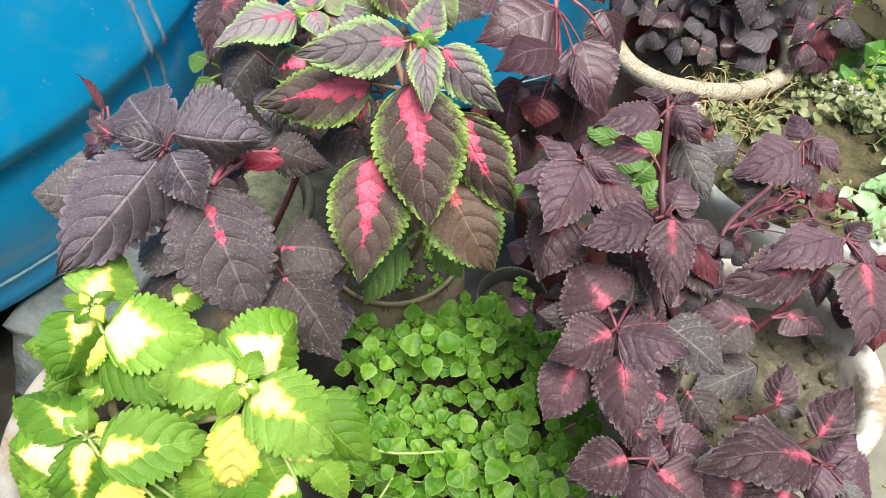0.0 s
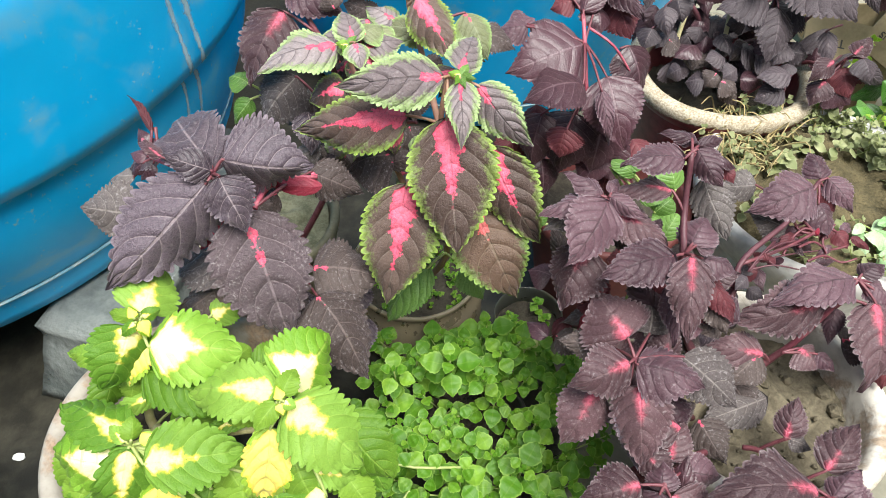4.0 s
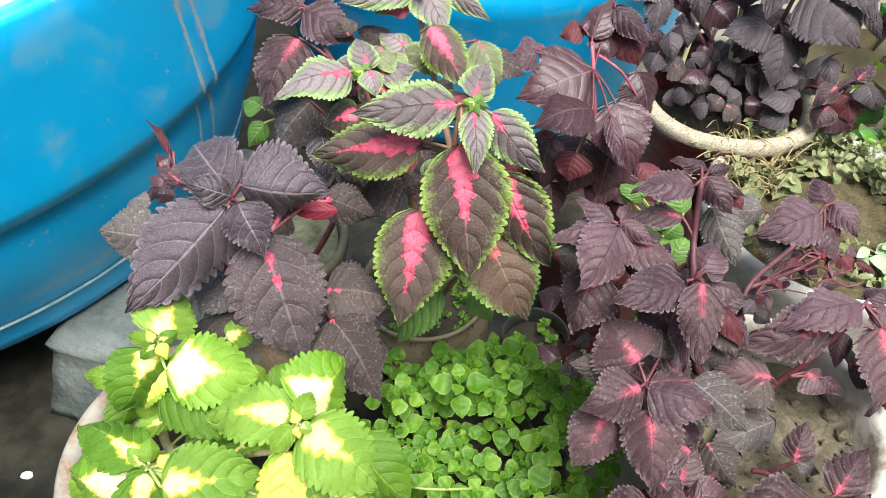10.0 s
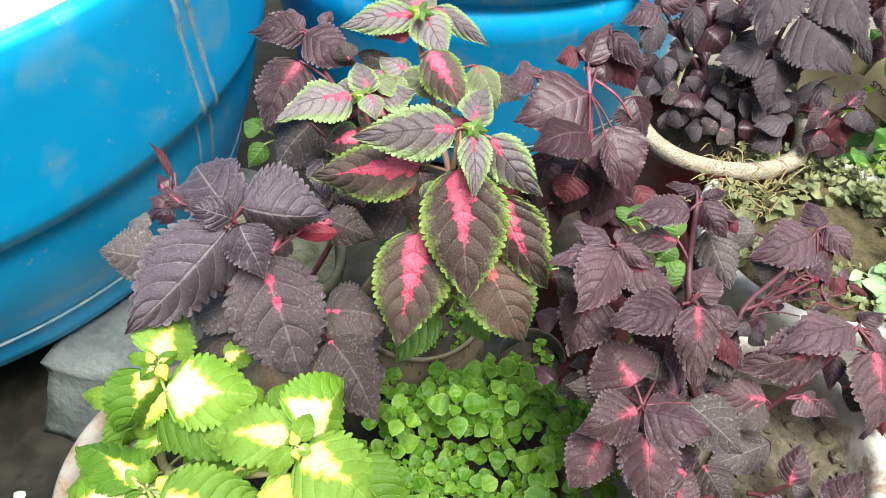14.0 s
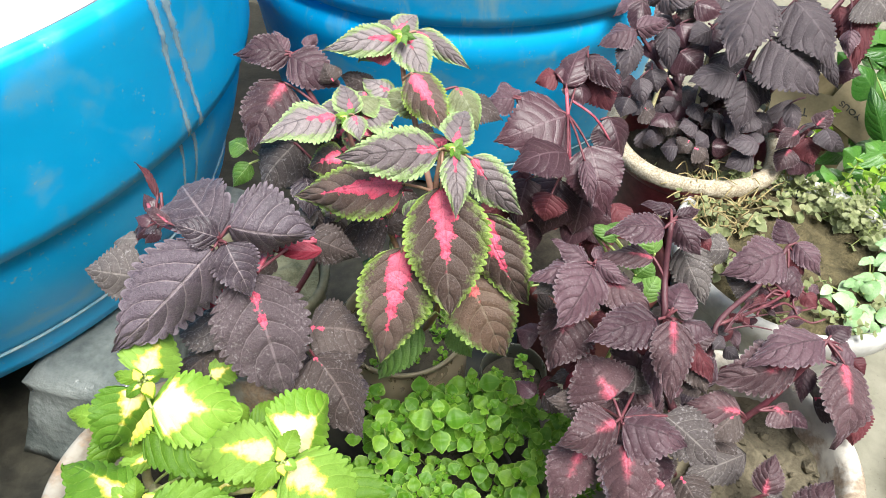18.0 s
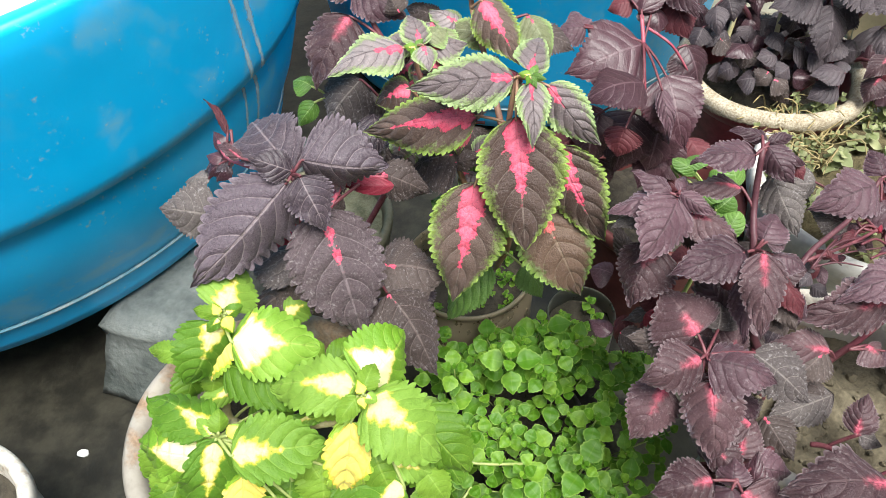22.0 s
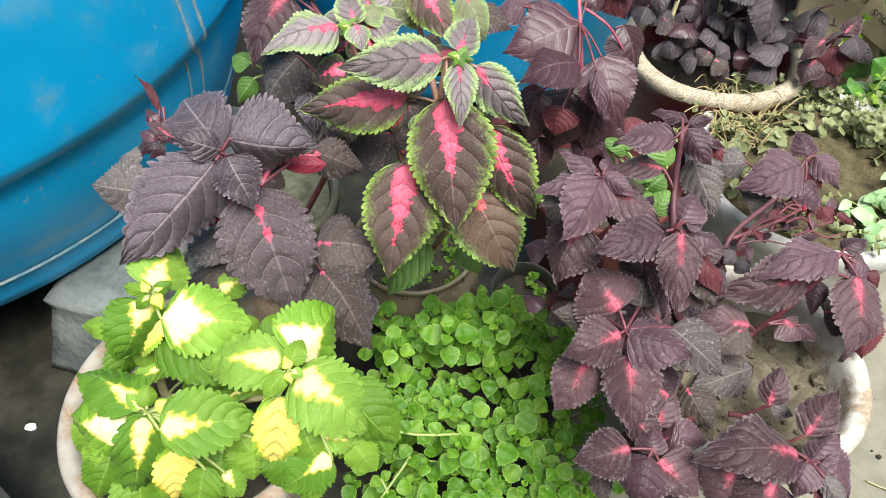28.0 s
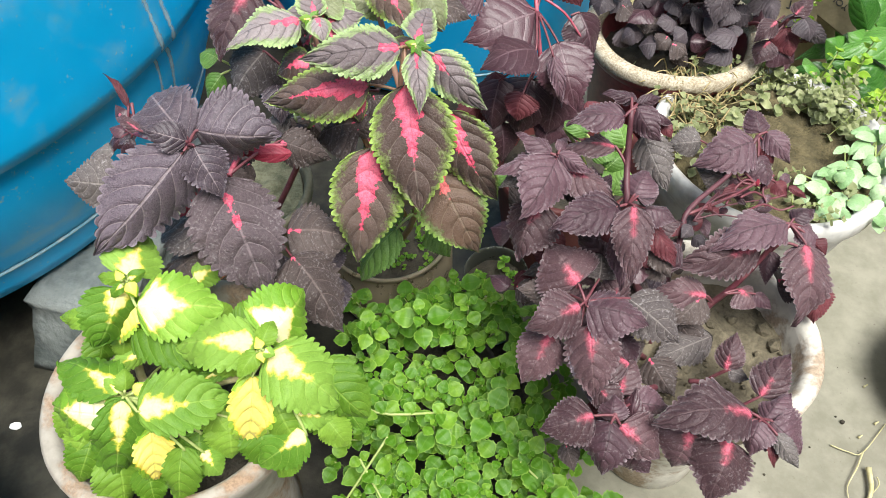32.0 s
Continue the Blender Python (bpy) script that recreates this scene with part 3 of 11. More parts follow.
def leaf_bm(base, tip, width, normal, fold=0.40, arch=0.13, teeth=16, jag=0.075, pucker=0.055, columns=10, tail=0.62, taper=1.2, bend=0.0, wave=0.04, curl=0.07, ruffle=0.006, twist=0.22):
    """A scalloped leaf blade from base to tip: drooping sides, arched midrib, quilted between the veins."""
    rnd = LEAF_SEED
    b, t, n = Vector(base), Vector(tip), Vector(normal)
    d = t - b
    length = d.length
    d.normalize()
    n = (n - d * n.dot(d)).normalized()
    s = d.cross(n)
    crest = (-0.9, 0.45, 1.0, 0.85) if length > 0.034 else (-0.9, 0.8, 0.95)
    each = len(crest)
    rows = teeth * each
    bm = bmesh.new()
    uv = bm.loops.layers.uv.new("uv")
    peak = (tail / (tail + taper)) ** tail * (taper / (tail + taper)) ** taper
    quilt = pucker * min(1.0, length / 0.075) ** 1.5
    ph1, ph2, turn = rnd.uniform(0, 6), rnd.uniform(0, 6), rnd.uniform(-twist, twist)
    lop = rnd.uniform(-0.06, 0.06)
    notch = [(1.0, 1.0)] * (teeth + 1)
    notch = [(rnd.uniform(0.65, 1.35), rnd.uniform(0.65, 1.35)) for _ in notch]
    grid, spot = [], {}
    for i in range(rows + 1):
        v = i / rows
        half = width / 2 * (v ** tail * (1 - v) ** taper) / peak
        wave_at = crest[i % each]
        c, w = math.cos(turn * (v - 0.4) * 2), math.sin(turn * (v - 0.4) * 2)
        s_row, n_row = s * c + n * w, n * c - s * w
        row = []
        for j in range(columns + 1):
            a = 2 * j / columns - 1
            edge = j in (0, columns)
            big = notch[i // each][0 if a < 0 else 1]
            tooth = 1 + (jag * wave_at * big if edge and 0 < i < rows else 0)
            e = half * a * tooth * (1 + lop * (1 if a > 0 else -1))
            lean = length * 0.012 * (max(0.0, wave_at) if edge else 0)
            veinline = -math.cos(2 * math.pi * 6.0 * (v - abs(a) * (0.15 + 0.21 * abs(a))))
            h = arch * length * 4 * v * (1 - v) - fold * abs(a) ** 1.2 * half * 1.1
            h -= curl * length * v ** 3
            h += quilt * length * 0.30 * veinline * min(1.0, abs(a) * 3) * (1 - 0.6 * a * a)
            h += wave * length * a * a * (math.sin(7 * v + ph1) * 0.6 + math.sin(13 * v + ph2 + 2 * a) * 0.4)
            h += ruffle * length * a ** 4 * math.sin(math.pi * v * teeth * 0.62 + ph1 * (1 if a > 0 else 2))
            side = bend * length * v * v
            vert = bm.verts.new(b + d * (v * length + lean) + s_row * (e + side) + n_row * h)
            spot[vert] = ((a + 1) / 2, v)
            row.append(vert)
        grid.append(row)
    for r0, r1 in zip(grid, grid[1:]):
        for j in range(columns):
            f = bm.faces.new((r0[j], r0[j + 1], r1[j + 1], r1[j]))
            for loop in f.loops:
                loop[uv].uv = spot[loop.vert]
    return bm


HABIT = {
    "plum": dict(tail=0.58, taper=1.25, wave=0.09, fold=0.5, curl=0.14, jag=0.075, teeth=14),
    "plumpink": dict(tail=0.58, taper=1.2, wave=0.08, fold=0.46, curl=0.13, jag=0.075, teeth=14),
    "brown": dict(wave=0.07, taper=1.35),
    "dark": dict(wave=0.07, taper=1.25, jag=0.09, teeth=15),
    "darkpink": dict(wave=0.05, jag=0.075),
    "bright": dict(pucker=0.005),
    "mint": dict(pucker=0.005),
    "green": dict(pucker=0.04),
    "varibrown": dict(tail=0.58, taper=1.2, wave=0.055, teeth=19, jag=0.055),
    "vari": dict(tail=0.58, taper=1.2, wave=0.055, teeth=19, jag=0.055),
    "varipale": dict(taper=1.3, wave=0.05, teeth=19, jag=0.055),
    "varigreen": dict(taper=1.2, wave=0.06, teeth=17, jag=0.055),
    "wine": dict(pucker=0.02, taper=1.35, jag=0.05, teeth=20),
    "winered": dict(pucker=0.02, wave=0.08),
}


PETIOLE = {"darkpink": STEM_PINK, "vari": STEM_BLUSH, "varipale": STEM_BLUSH, "varibrown": STEM_BLUSH, "green": STEM_GREEN}
FRILL = dict(jag=0.075, teeth=12, tail=0.46, taper=0.80, pucker=0.09, ruffle=0.012, wave=0.07)


def leaf(parent, kind, base, tip, width, normal, node=None, pet=0.0012, pet_mat=None, label="", **shape):
    shape = {**HABIT.get(kind, {}), **shape}
    ob = part("leaf", leaf_bm(base, tip, width, normal, **shape), LEAF[kind], parent, label)
    size = ob.data.attributes.new("size", "FLOAT", "POINT")
    size.data.foreach_set("value", [(Vector(tip) - Vector(base)).length] * len(ob.data.vertices))
    if node is not None:
        bm = bmesh.new()
        a, c = Vector(node), Vector(base)
        mid = (a + c) / 2 + Vector((0, 0, 0.05 * (c - a).length))
        tube(bm, (a, mid, c, c + (Vector(tip) - c) * 0.03), pet * 1.25, pet * 0.8, 6, 3)
        part("petiole", bm, pet_mat or PETIOLE.get(kind, STEM_RED), parent)
    return ob


def clay_pot(name, label, at, radius, height, material, soil_depth, soil_material, lip=0.02, wall=0.014, base=0.68, belly=0.0, group="", soil_label="dry grey potting soil", wobble=0.012, power=0.8):
    """A thrown clay pot with a rolled rim, thick wall, foot, and the soil in it."""
    root = thing(name, (*at, 0), label, "plant pot", group)
    r, h = radius, height
    bm = bmesh.new()
    prof = [(0.001, 0.0), (r * base, 0.0), (r * base + 0.004, 0.006)]
    for i in range(1, 9):
        f = i / 8
        prof.append((r * (base + (0.93 - base) * f ** power) + belly * math.sin(math.pi * f), 0.006 + (h - lip * 1.6 - 0.006) * f))
    prof += [(r * 0.955, h - lip * 1.35), (r * 0.99, h - lip), (r, h - lip * 0.6), (r * 0.998, h - lip * 0.2), (r - wall * 0.3, h), (r - wall * 0.8, h), (r - wall * 1.15, h - 0.005)]
    for i in range(0, 7):
        f = i / 6
        prof.append(((r - wall * 1.3) * (1 - 0.14 * f), h - 0.012 - (soil_depth + 0.02) * f))
    lathe(bm, prof[:11], (*at, 0), 72, wobble, radius * 50)
    part("pot_body", bm, material, root)
    bm = bmesh.new()
    lathe(bm, prof[10:], (*at, 0), 72, wobble, radius * 50)
    part("rim", bm, material, root)
    bm = bmesh.new()
    rs = (r - wall) * 0.93
    prof = [(rs * f, h - soil_depth + 0.006 * noise.noise((f * 9, radius * 90, 0)) - 0.004 * f) for f in (1.0, 0.93, 0.85, 0.75, 0.65, 0.55, 0.45, 0.35, 0.25, 0.15, 0.06, 0.001)]
    lathe(bm, prof, (*at, 0), 60)
    for v in bm.verts:
        v.co.z += 0.009 * noise.noise(v.co * 34) + 0.005 * noise.noise(v.co * 110)
    soil = part("soil", bm, soil_material, root, soil_label)
    return root


# ---------- setting ----------
def slab(name, x0, y0, z0, x1, y1, z1, material, label, cuts=1):
    bm = bmesh.new()
    bmesh.ops.create_cube(bm, size=1)
    for v in bm.verts:
        v.co = Vector((x0 + (v.co.x + 0.5) * (x1 - x0), y0 + (v.co.y + 0.5) * (y1 - y0), z0 + (v.co.z + 0.5) * (z1 - z0)))
    return tagged(part(name, bm, material, smooth=False), label, name.split("_")[0], kind="structure")


bm = bmesh.new()
bmesh.ops.create_grid(bm, x_segments=150, y_segments=150, size=1)
for v in bm.verts:
    far = max(abs(v.co.x), abs(v.co.y))
    v.co *= 1.5 + 60 * max(0.0, far - 0.8) ** 2
    v.co.z = 0.0022 * noise.noise(v.co * 7) + 0.0012 * noise.noise(v.co * 31)
tagged(part("ground", bm, GROUND), "grey cement floor, dusty where dry, darkened where wet and for shade", "floor", kind="structure")
# three added walls, never in view, that keep bright horizon off the tank
slab("wall_west", -3.0, -2.4, 0.0, -2.85, 2.3, 2.6, CEMENT, "unseen cement wall added to block the bright horizon")
slab("wall_east", 2.85, -2.4, 0.0, 3.0, 2.3, 2.6, CEMENT, "unseen cement wall added to block the bright horizon")
slab("wall_south", -3.0, -2.55, 0.0, 3.0, -2.4, 2.6, CEMENT, "unseen cement wall added to block the bright horizon")
slab("wall_north", -3.0, 2.3, 0.0, 3.0, 2.45, 2.6, PLASTER, "whitewashed plaster boundary wall")


def water_tank(label, centre, radius, bottom, top, groove, lining, drips, seed, plastic, body=1.0):
    root = thing("water_tank", (*centre, 0), label, "water tank", "blue water tanks")
    r, h = radius, top - bottom
    g = groove - bottom
    prof = [(0.001, 0.012)] + [(r * f * body, z) for f, z in ((0.74, 0.010), (0.79, 0.0), (0.832, 0.012), (0.853, 0.035))]
    prof += profile_outer(r, g, h, body)
    prof += [(r * 1.029, h - 0.03), (r * 1.031, h - 0.008), (r * 1.027, h - 0.001), (r * 1.016, h), (r * 0.995, h - 0.001), (r * 0.972, h - 0.008)]
    bm = bmesh.new()
    lathe(bm, prof, (*centre, bottom), 160, 0.006, seed)
    wall = part("tank_wall", bm, plastic, root)
    bm = bmesh.new()
    prof = [(r * 0.964, h - 0.009), (r * 0.955, h - 0.05), (r * 0.945, g + 0.02), (r * 0.91, g - 0.03), (r * 0.82, 0.06), (0.001, 0.05)]
    lathe(bm, prof, (*centre, bottom), 96, 0.006, seed)
    part("lining", bm, lining, root, "pale inner face of the tank")
    bm = bmesh.new()
    lathe(bm, [(r * f * body, z) for f, z in ((0.858, 0.0605), (0.8665, 0.0618), (0.8675, 0.0632), (0.8665, 0.0646), (0.858, 0.0660))], (*centre, bottom), 160, 0.006, seed)
    part("moulded_ridge", bm, SCUFF, wall, "pale scuffed ridge near the foot")
    for ang, ang_low, wide, z_top, z_low in drips:
        bm = bmesh.new()
        uv = bm.loops.layers.uv.new("uv")
        rows = []
        for i in range(41):
            z = z_top + (z_low - z_top) * i / 40
            zz = z - bottom
            rad = r * (1.029 if zz < h - 0.03 else 1.031)
            for (ra, za), (rb, zb) in zip(profile_outer(r, g, h), profile_outer(r, g, h)[1:]):
                if za <= zz <= zb:
                    rad = ra + (rb - ra) * (zz - za) / (zb - za)
            a = radians(ang + (ang_low - ang) * min(1.0, i / 28)) + 0.005 * noise.noise((z * 16, ang, seed))
            w = wide * 1.7 * (0.45 + 1.1 * abs(noise.noise((z * 90, seed, ang)))) * (1.0 - 0.4 * i / 40) / r
            wob = 1 + 0.006 * noise.noise((math.cos(a) * 1.7 + seed, math.sin(a) * 1.7, zz * 9))
            rad = rad * wob + 0.0008
            rows.append([bm.verts.new((centre[0] + rad * math.cos(a + w * k), centre[1] + rad * math.sin(a + w * k), z)) for k in (-1, -0.5, 0, 0.5, 1)])
        for p, q in zip(rows, rows[1:]):
            for k in range(4):
                face = bm.faces.new((p[k], p[k + 1], q[k + 1], q[k]))
                for loop, across in zip(face.loops, (k, k + 1, k + 1, k)):
                    loop[uv].uv = (across / 4, 0)
        part("drip_mark", bm, DRIP, wall, "dried limescale drip")
    return root


def profile_outer(r, g, h, body=1.0):
    """The outer outline of a tank between its foot and its lip; a body over 1 bulges below the groove."""
    low = [(0.858, 0.064), (0.866, 0.068), (0.870, 0.076), (0.915, g - 0.105), (0.943, g - 0.060), (0.956, g - 0.030)]
    shoulder = 1 + (body - 1) * 0.55
    return [(r * f * body, z) for f, z in low] + [(r * 0.957 * shoulder, g - 0.014), (r * 0.953, g - 0.004), (r * 0.968, g + 0.003), (r * 0.991, g + 0.010), (r * 0.999, g + 0.026), (r * 1.002, g + 0.05), (r * 1.025, h - 0.06)]


water_tank("large round blue plastic water tank with dried drip marks", (-0.801, 0.880), 0.520, 0.123, 0.562, 0.354, LINER, [(-20.6, -18.2, 0.0048, 0.555, 0.26), (-18.6, -15.0, 0.0058, 0.555, 0.25)], 3.0, BLUE)
water_tank("round blue plastic water drum with a scuffed lip coloured as lit", (0.02, 1.422), 0.430, 0.0, 0.50, 0.352, LINER, [], 8.0, BLUE_LIT_LIP, 1.03)

# block wrapped in plastic under the tank
bm = bmesh.new()
bmesh.ops.create_cube(bm, size=1)
bmesh.ops.subdivide_edges(bm, edges=bm.edges, cuts=9, use_grid_fill=True)
for v in bm.verts:
    v.co = Vector((v.co.x * 0.13, v.co.y * 0.40, v.co.z * 0.123 + 0.0625))
    drape = max(0.0, 0.10 - v.co.z)
    v.co.x += 0.28 * drape * (1 if v.co.x > 0 else -1)
    v.co.y -= 0.40 * drape if v.co.y < 0 else 0.0
    v.co += Vector((noise.noise(v.co * 21), noise.noise(v.co * 24 + Vector((3, 1, 0))), 0.35 * noise.noise(v.co * 26))) * 0.006
    v.co.z = max(v.co.z, 0.001)
bmesh.ops.rotate(bm, verts=bm.verts, cent=(0, 0, 0), matrix=Matrix.Rotation(radians(-14), 3, "Z"))
bmesh.ops.translate(bm, verts=bm.verts, vec=(-0.413, 0.711, 0))
tagged(part("support_block", bm, BAG), "block wrapped in grey plastic sheet under the tank", "block")
bm = bmesh.new()
bmesh.ops.create_cube(bm, size=1)
for v in bm.verts:
    v.co = Vector((-1.0 + v.co.x * 0.3, 0.95 + v.co.y * 0.4, 0.0615 + v.co.z * 0.122))
bmesh.ops.bevel(bm, geom=bm.edges[:], offset=0.01, segments=2, affect="EDGES")
tagged(part("support_block", bm, SOIL_DARK), "dark cement block carrying the tank", "block")

# ---------- pots ----------
clay_pot("clay_pot", "worn white-washed clay pot holding the yellow-green coleus", (-0.221, 0.310), 0.115, 0.32, POT_YELLOWPLANT, 0.045, SOIL_DARK, 0.022, 0.013, 0.46, power=3.4)
clay_pot("clay_pot", "white-washed clay pot with dry grey soil on the cement floor", (0.268, 0.382), 0.112, 0.28, POT_WHITE, 0.035, SOIL, 0.024, 0.015, 0.54, power=1.8)
clay_pot("clay_pot", "bright white clay bowl pot with a chipped rim and small weeds", (0.432, 0.672), 0.150, 0.25, POT_FAR, 0.012, SOIL_BROWN, 0.03, 0.014, 0.62)
clay_pot("clay_pot", "maroon clay pot with a broken sandy cream rim beside the drum", (0.352, 0.885), 0.128, 0.27, POT_RIMMED, 0.05, SOIL_DARK, 0.020, 0.019, 0.66, wobble=0.035)
clay_pot("clay_pot", "maroon clay pot half hidden under wine-coloured leaves", (0.185, 0.70), 0.105, 0.20, POT_RED, 0.03, SOIL_DARK, 0.018, 0.010, 0.7)
clay_pot("plastic_pot", "low black plastic pot hidden under the creeping herb", (0.01, 0.43), 0.07, 0.10, POT_DARK, 0.02, SOIL_DARK, 0.012, 0.005, 0.75)
clay_pot("clay_pot", "grey-rimmed pot under the dark purple coleus", (-0.248, 0.655), 0.092, 0.20, POT_MOSSY, 0.010, SOIL_MOSS, 0.016, 0.009, 0.75, soil_label="mossy grey-green potting soil")
clay_pot("clay_pot", "orange terracotta pot half hidden behind the yellow coleus", (-0.236, 0.474), 0.072, 0.20, POT_TERRA, 0.025, SOIL_DARK, 0.016, 0.008, 0.7)

clay_pot("clay_pot", "grey weathered pot at the edge of the darkened floor", (-0.56, 0.25), 0.097, 0.20, POT_WHITE, 0.03, SOIL_DARK, 0.02, 0.012, 0.7)
clay_pot("clay_pot", "low pale clay pot standing alone on dry cement", (0.695, 0.43), 0.105, 0.07, POT_FAR, 0.03, SOIL, 0.02, 0.012, 0.7)


def plastic_jar(label, at, radius, height, soil_at, plastic):
    root = thing("plastic_jar", (*at, 0), label, "jar", "clear jars used as pots")
    r, h = radius, height
    bm = bmesh.new()
    prof = [(0.001, 0.002), (r * 0.85, 0.0), (r * 0.95, 0.008), (r, 0.025), (r, h * 0.55), (r * 0.995, h - 0.030), (r * 0.93, h - 0.018), (r * 0.93, h - 0.012), (r * 0.98, h - 0.008), (r * 0.985, h - 0.003), (r * 0.96, h), (r * 0.93, h - 0.002), (r * 0.915, h - 0.012), (r * 0.915, h - 0.02), (r * 0.975, h - 0.034), (r * 0.98, 0.028), (r * 0.93, 0.012), (0.001, 0.008)]
    lathe(bm, prof, (*at, 0), 64)
    part("jar_wall", bm, plastic, root)
    bm = bmesh.new()
    lathe(bm, [(r * 0.93, 0.014), (r * 0.968, 0.03), (r * 0.968, soil_at - 0.004), (r * 0.9, soil_at), (r * 0.5, soil_at + 0.004), (0.001, soil_at + 0.003)], (*at, 0), 48)
    for v in bm.verts:
        v.co.z += 0.004 * noise.noise(v.co * 60)
    part("soil", bm, SOIL_DARK, root, "dark moist soil")
    return root


plastic_jar("cloudy clear plastic jar reused as a planter", (-0.061, 0.636), 0.088, 0.13, 0.09, JAR)
plastic_jar("cloudy clear plastic jar beside the first", (0.082, 0.563), 0.043, 0.128, 0.10, JAR_GREY)

# clods on the dry soil of the white-washed pot
clods = random.Random(31)
bm = bmesh.new()
for i in range(150):
    r = clods.uniform(0.0010, 0.0032) * (2.2 if i < 22 else 1.0)
    ang, rad = clods.uniform(0, 2 * math.pi), 0.086 * math.sqrt(clods.random())
    made = bmesh.ops.create_icosphere(bm, subdivisions=1, radius=r)["verts"]
    for v in made:
        v.co *= 1 + 0.5 * noise.noise(v.co * 500 + Vector((i, 0, 0)))
    x, y = 0.268 + rad * math.cos(ang), 0.382 + rad * math.sin(ang)
    bmesh.ops.translate(bm, verts=made, vec=(x, y, 0.2445 + 0.009 * noise.noise(Vector((x, y, 0.245)) * 34)))
tagged(part("soil_clods", bm, SOIL, smooth=False), "loose clods of dry grey soil in the pot", "soil", kind="stuff")


# ---------- coleus plants ----------
dark_coleus = thing("coleus_plant", (-0.220, 0.610, 0.180), "dark purple coleus with dusty leaves and pink veins", "coleus")
leaf(dark_coleus, "dark", (-0.1880, 0.4254, 0.4860), (-0.2554, 0.3554, 0.4420), 0.064, (0.45, -0.74, 0.50), (-0.1859, 0.4317, 0.4863), fold=0.5, arch=0.05, taper=1.15)
leaf(dark_coleus, "darkpink", (-0.1671, 0.4190, 0.4609), (-0.1370, 0.3647, 0.3663), 0.075, (0.43, -0.72, 0.55), (-0.1859, 0.4317, 0.4863), fold=0.28, arch=0.07, taper=1.1)
leaf(dark_coleus, "dark", (-0.1881, 0.4401, 0.4867), (-0.2444, 0.5184, 0.4697), 0.053, (-0.33, -0.03, 0.94), (-0.1859, 0.4317, 0.4863), fold=0.2, taper=0.9)
leaf(dark_coleus, "dark", (-0.1849, 0.4305, 0.4914), (-0.2159, 0.4298, 0.5069), 0.025, (0.33, -0.69, 0.64), (-0.1859, 0.4317, 0.4863), fold=0.2)
leaf(dark_coleus, "dark", (-0.1779, 0.4372, 0.4963), (-0.1142, 0.4456, 0.4820), 0.060, (0.20, -0.92, 0.34), (-0.1859, 0.4317, 0.4863), fold=0.7, arch=0.12)
leaf(dark_coleus, "dark", (-0.1763, 0.4207, 0.4964), (-0.1596, 0.3995, 0.4594), 0.036, (0.34, -0.74, 0.58), (-0.1859, 0.4317, 0.4863), fold=0.35)
leaf(dark_coleus, "grey", (-0.2667, 0.4485, 0.4245), (-0.3143, 0.4490, 0.4310), 0.047, (0.09, -0.73, 0.68), (-0.1859, 0.4317, 0.4863))
leaf(dark_coleus, "brown", (-0.1284, 0.4799, 0.4436), (-0.0866, 0.4881, 0.4106), 0.035, (0.55, -0.64, 0.53), (-0.1627, 0.4315, 0.4517))
leaf(dark_coleus, "brown", (-0.1224, 0.4070, 0.3731), (-0.0788, 0.3611, 0.3155), 0.064, (0.50, -0.46, 0.74), (-0.1581, 0.4283, 0.4348))
leaf(dark_coleus, "brown", (-0.1320, 0.4419, 0.3649), (-0.0724, 0.4484, 0.3445), 0.075, (0.33, -0.10, 0.94), (-0.1581, 0.4283, 0.4348))
leaf(dark_coleus, "grey", (-0.1836, 0.4189, 0.3974), (-0.2485, 0.4441, 0.3788), 0.061, (-0.18, 0.23, 0.96), (-0.1694, 0.4282, 0.4484))
leaf(dark_coleus, "brown", (-0.1837, 0.4191, 0.3837), (-0.2470, 0.3937, 0.3439), 0.050, (-0.26, -0.57, 0.78), (-0.1694, 0.4282, 0.4484))
leaf(dark_coleus, "winered", (-0.2581, 0.5010, 0.4661), (-0.2726, 0.5324, 0.4823), 0.007, (0.23, -0.36, 0.90), (-0.2607, 0.4889, 0.4498), teeth=9, bend=-0.25)
leaf(dark_coleus, "plumpink", (-0.2297, 0.4518, 0.4841), (-0.2550, 0.4689, 0.4863), 0.010, (-0.08, -0.24, 0.97), (-0.1859, 0.4317, 0.4863), teeth=9)
leaf(dark_coleus, "dark", (-0.2535, 0.4907, 0.4517), (-0.2856, 0.4889, 0.4354), 0.019, (-0.39, -0.41, 0.82), (-0.2564, 0.5063, 0.4668))
leaf(dark_coleus, "wine", (-0.2609, 0.4941, 0.4549), (-0.2744, 0.5100, 0.4630), 0.013, (-0.09, -0.51, 0.85), (-0.2559, 0.4889, 0.4500), teeth=9, columns=6)
leaf(dark_coleus, "wine", (-0.2631, 0.4889, 0.4498), (-0.2808, 0.4952, 0.4486), 0.015, (-0.13, -0.18, 0.98), (-0.2559, 0.4889, 0.4500), teeth=9, columns=6)
leaf(dark_coleus, "wine", (-0.2562, 0.4987, 0.4594), (-0.2690, 0.4907, 0.4445), 0.019, (-0.42, -0.60, 0.68), (-0.2559, 0.4889, 0.4500), teeth=9, columns=6)
leaf(dark_coleus, "wine", (-0.2669, 0.4854, 0.4463), (-0.2795, 0.4819, 0.4357), 0.014, (-0.35, -0.68, 0.64), (-0.2559, 0.4889, 0.4500), teeth=9, columns=6)
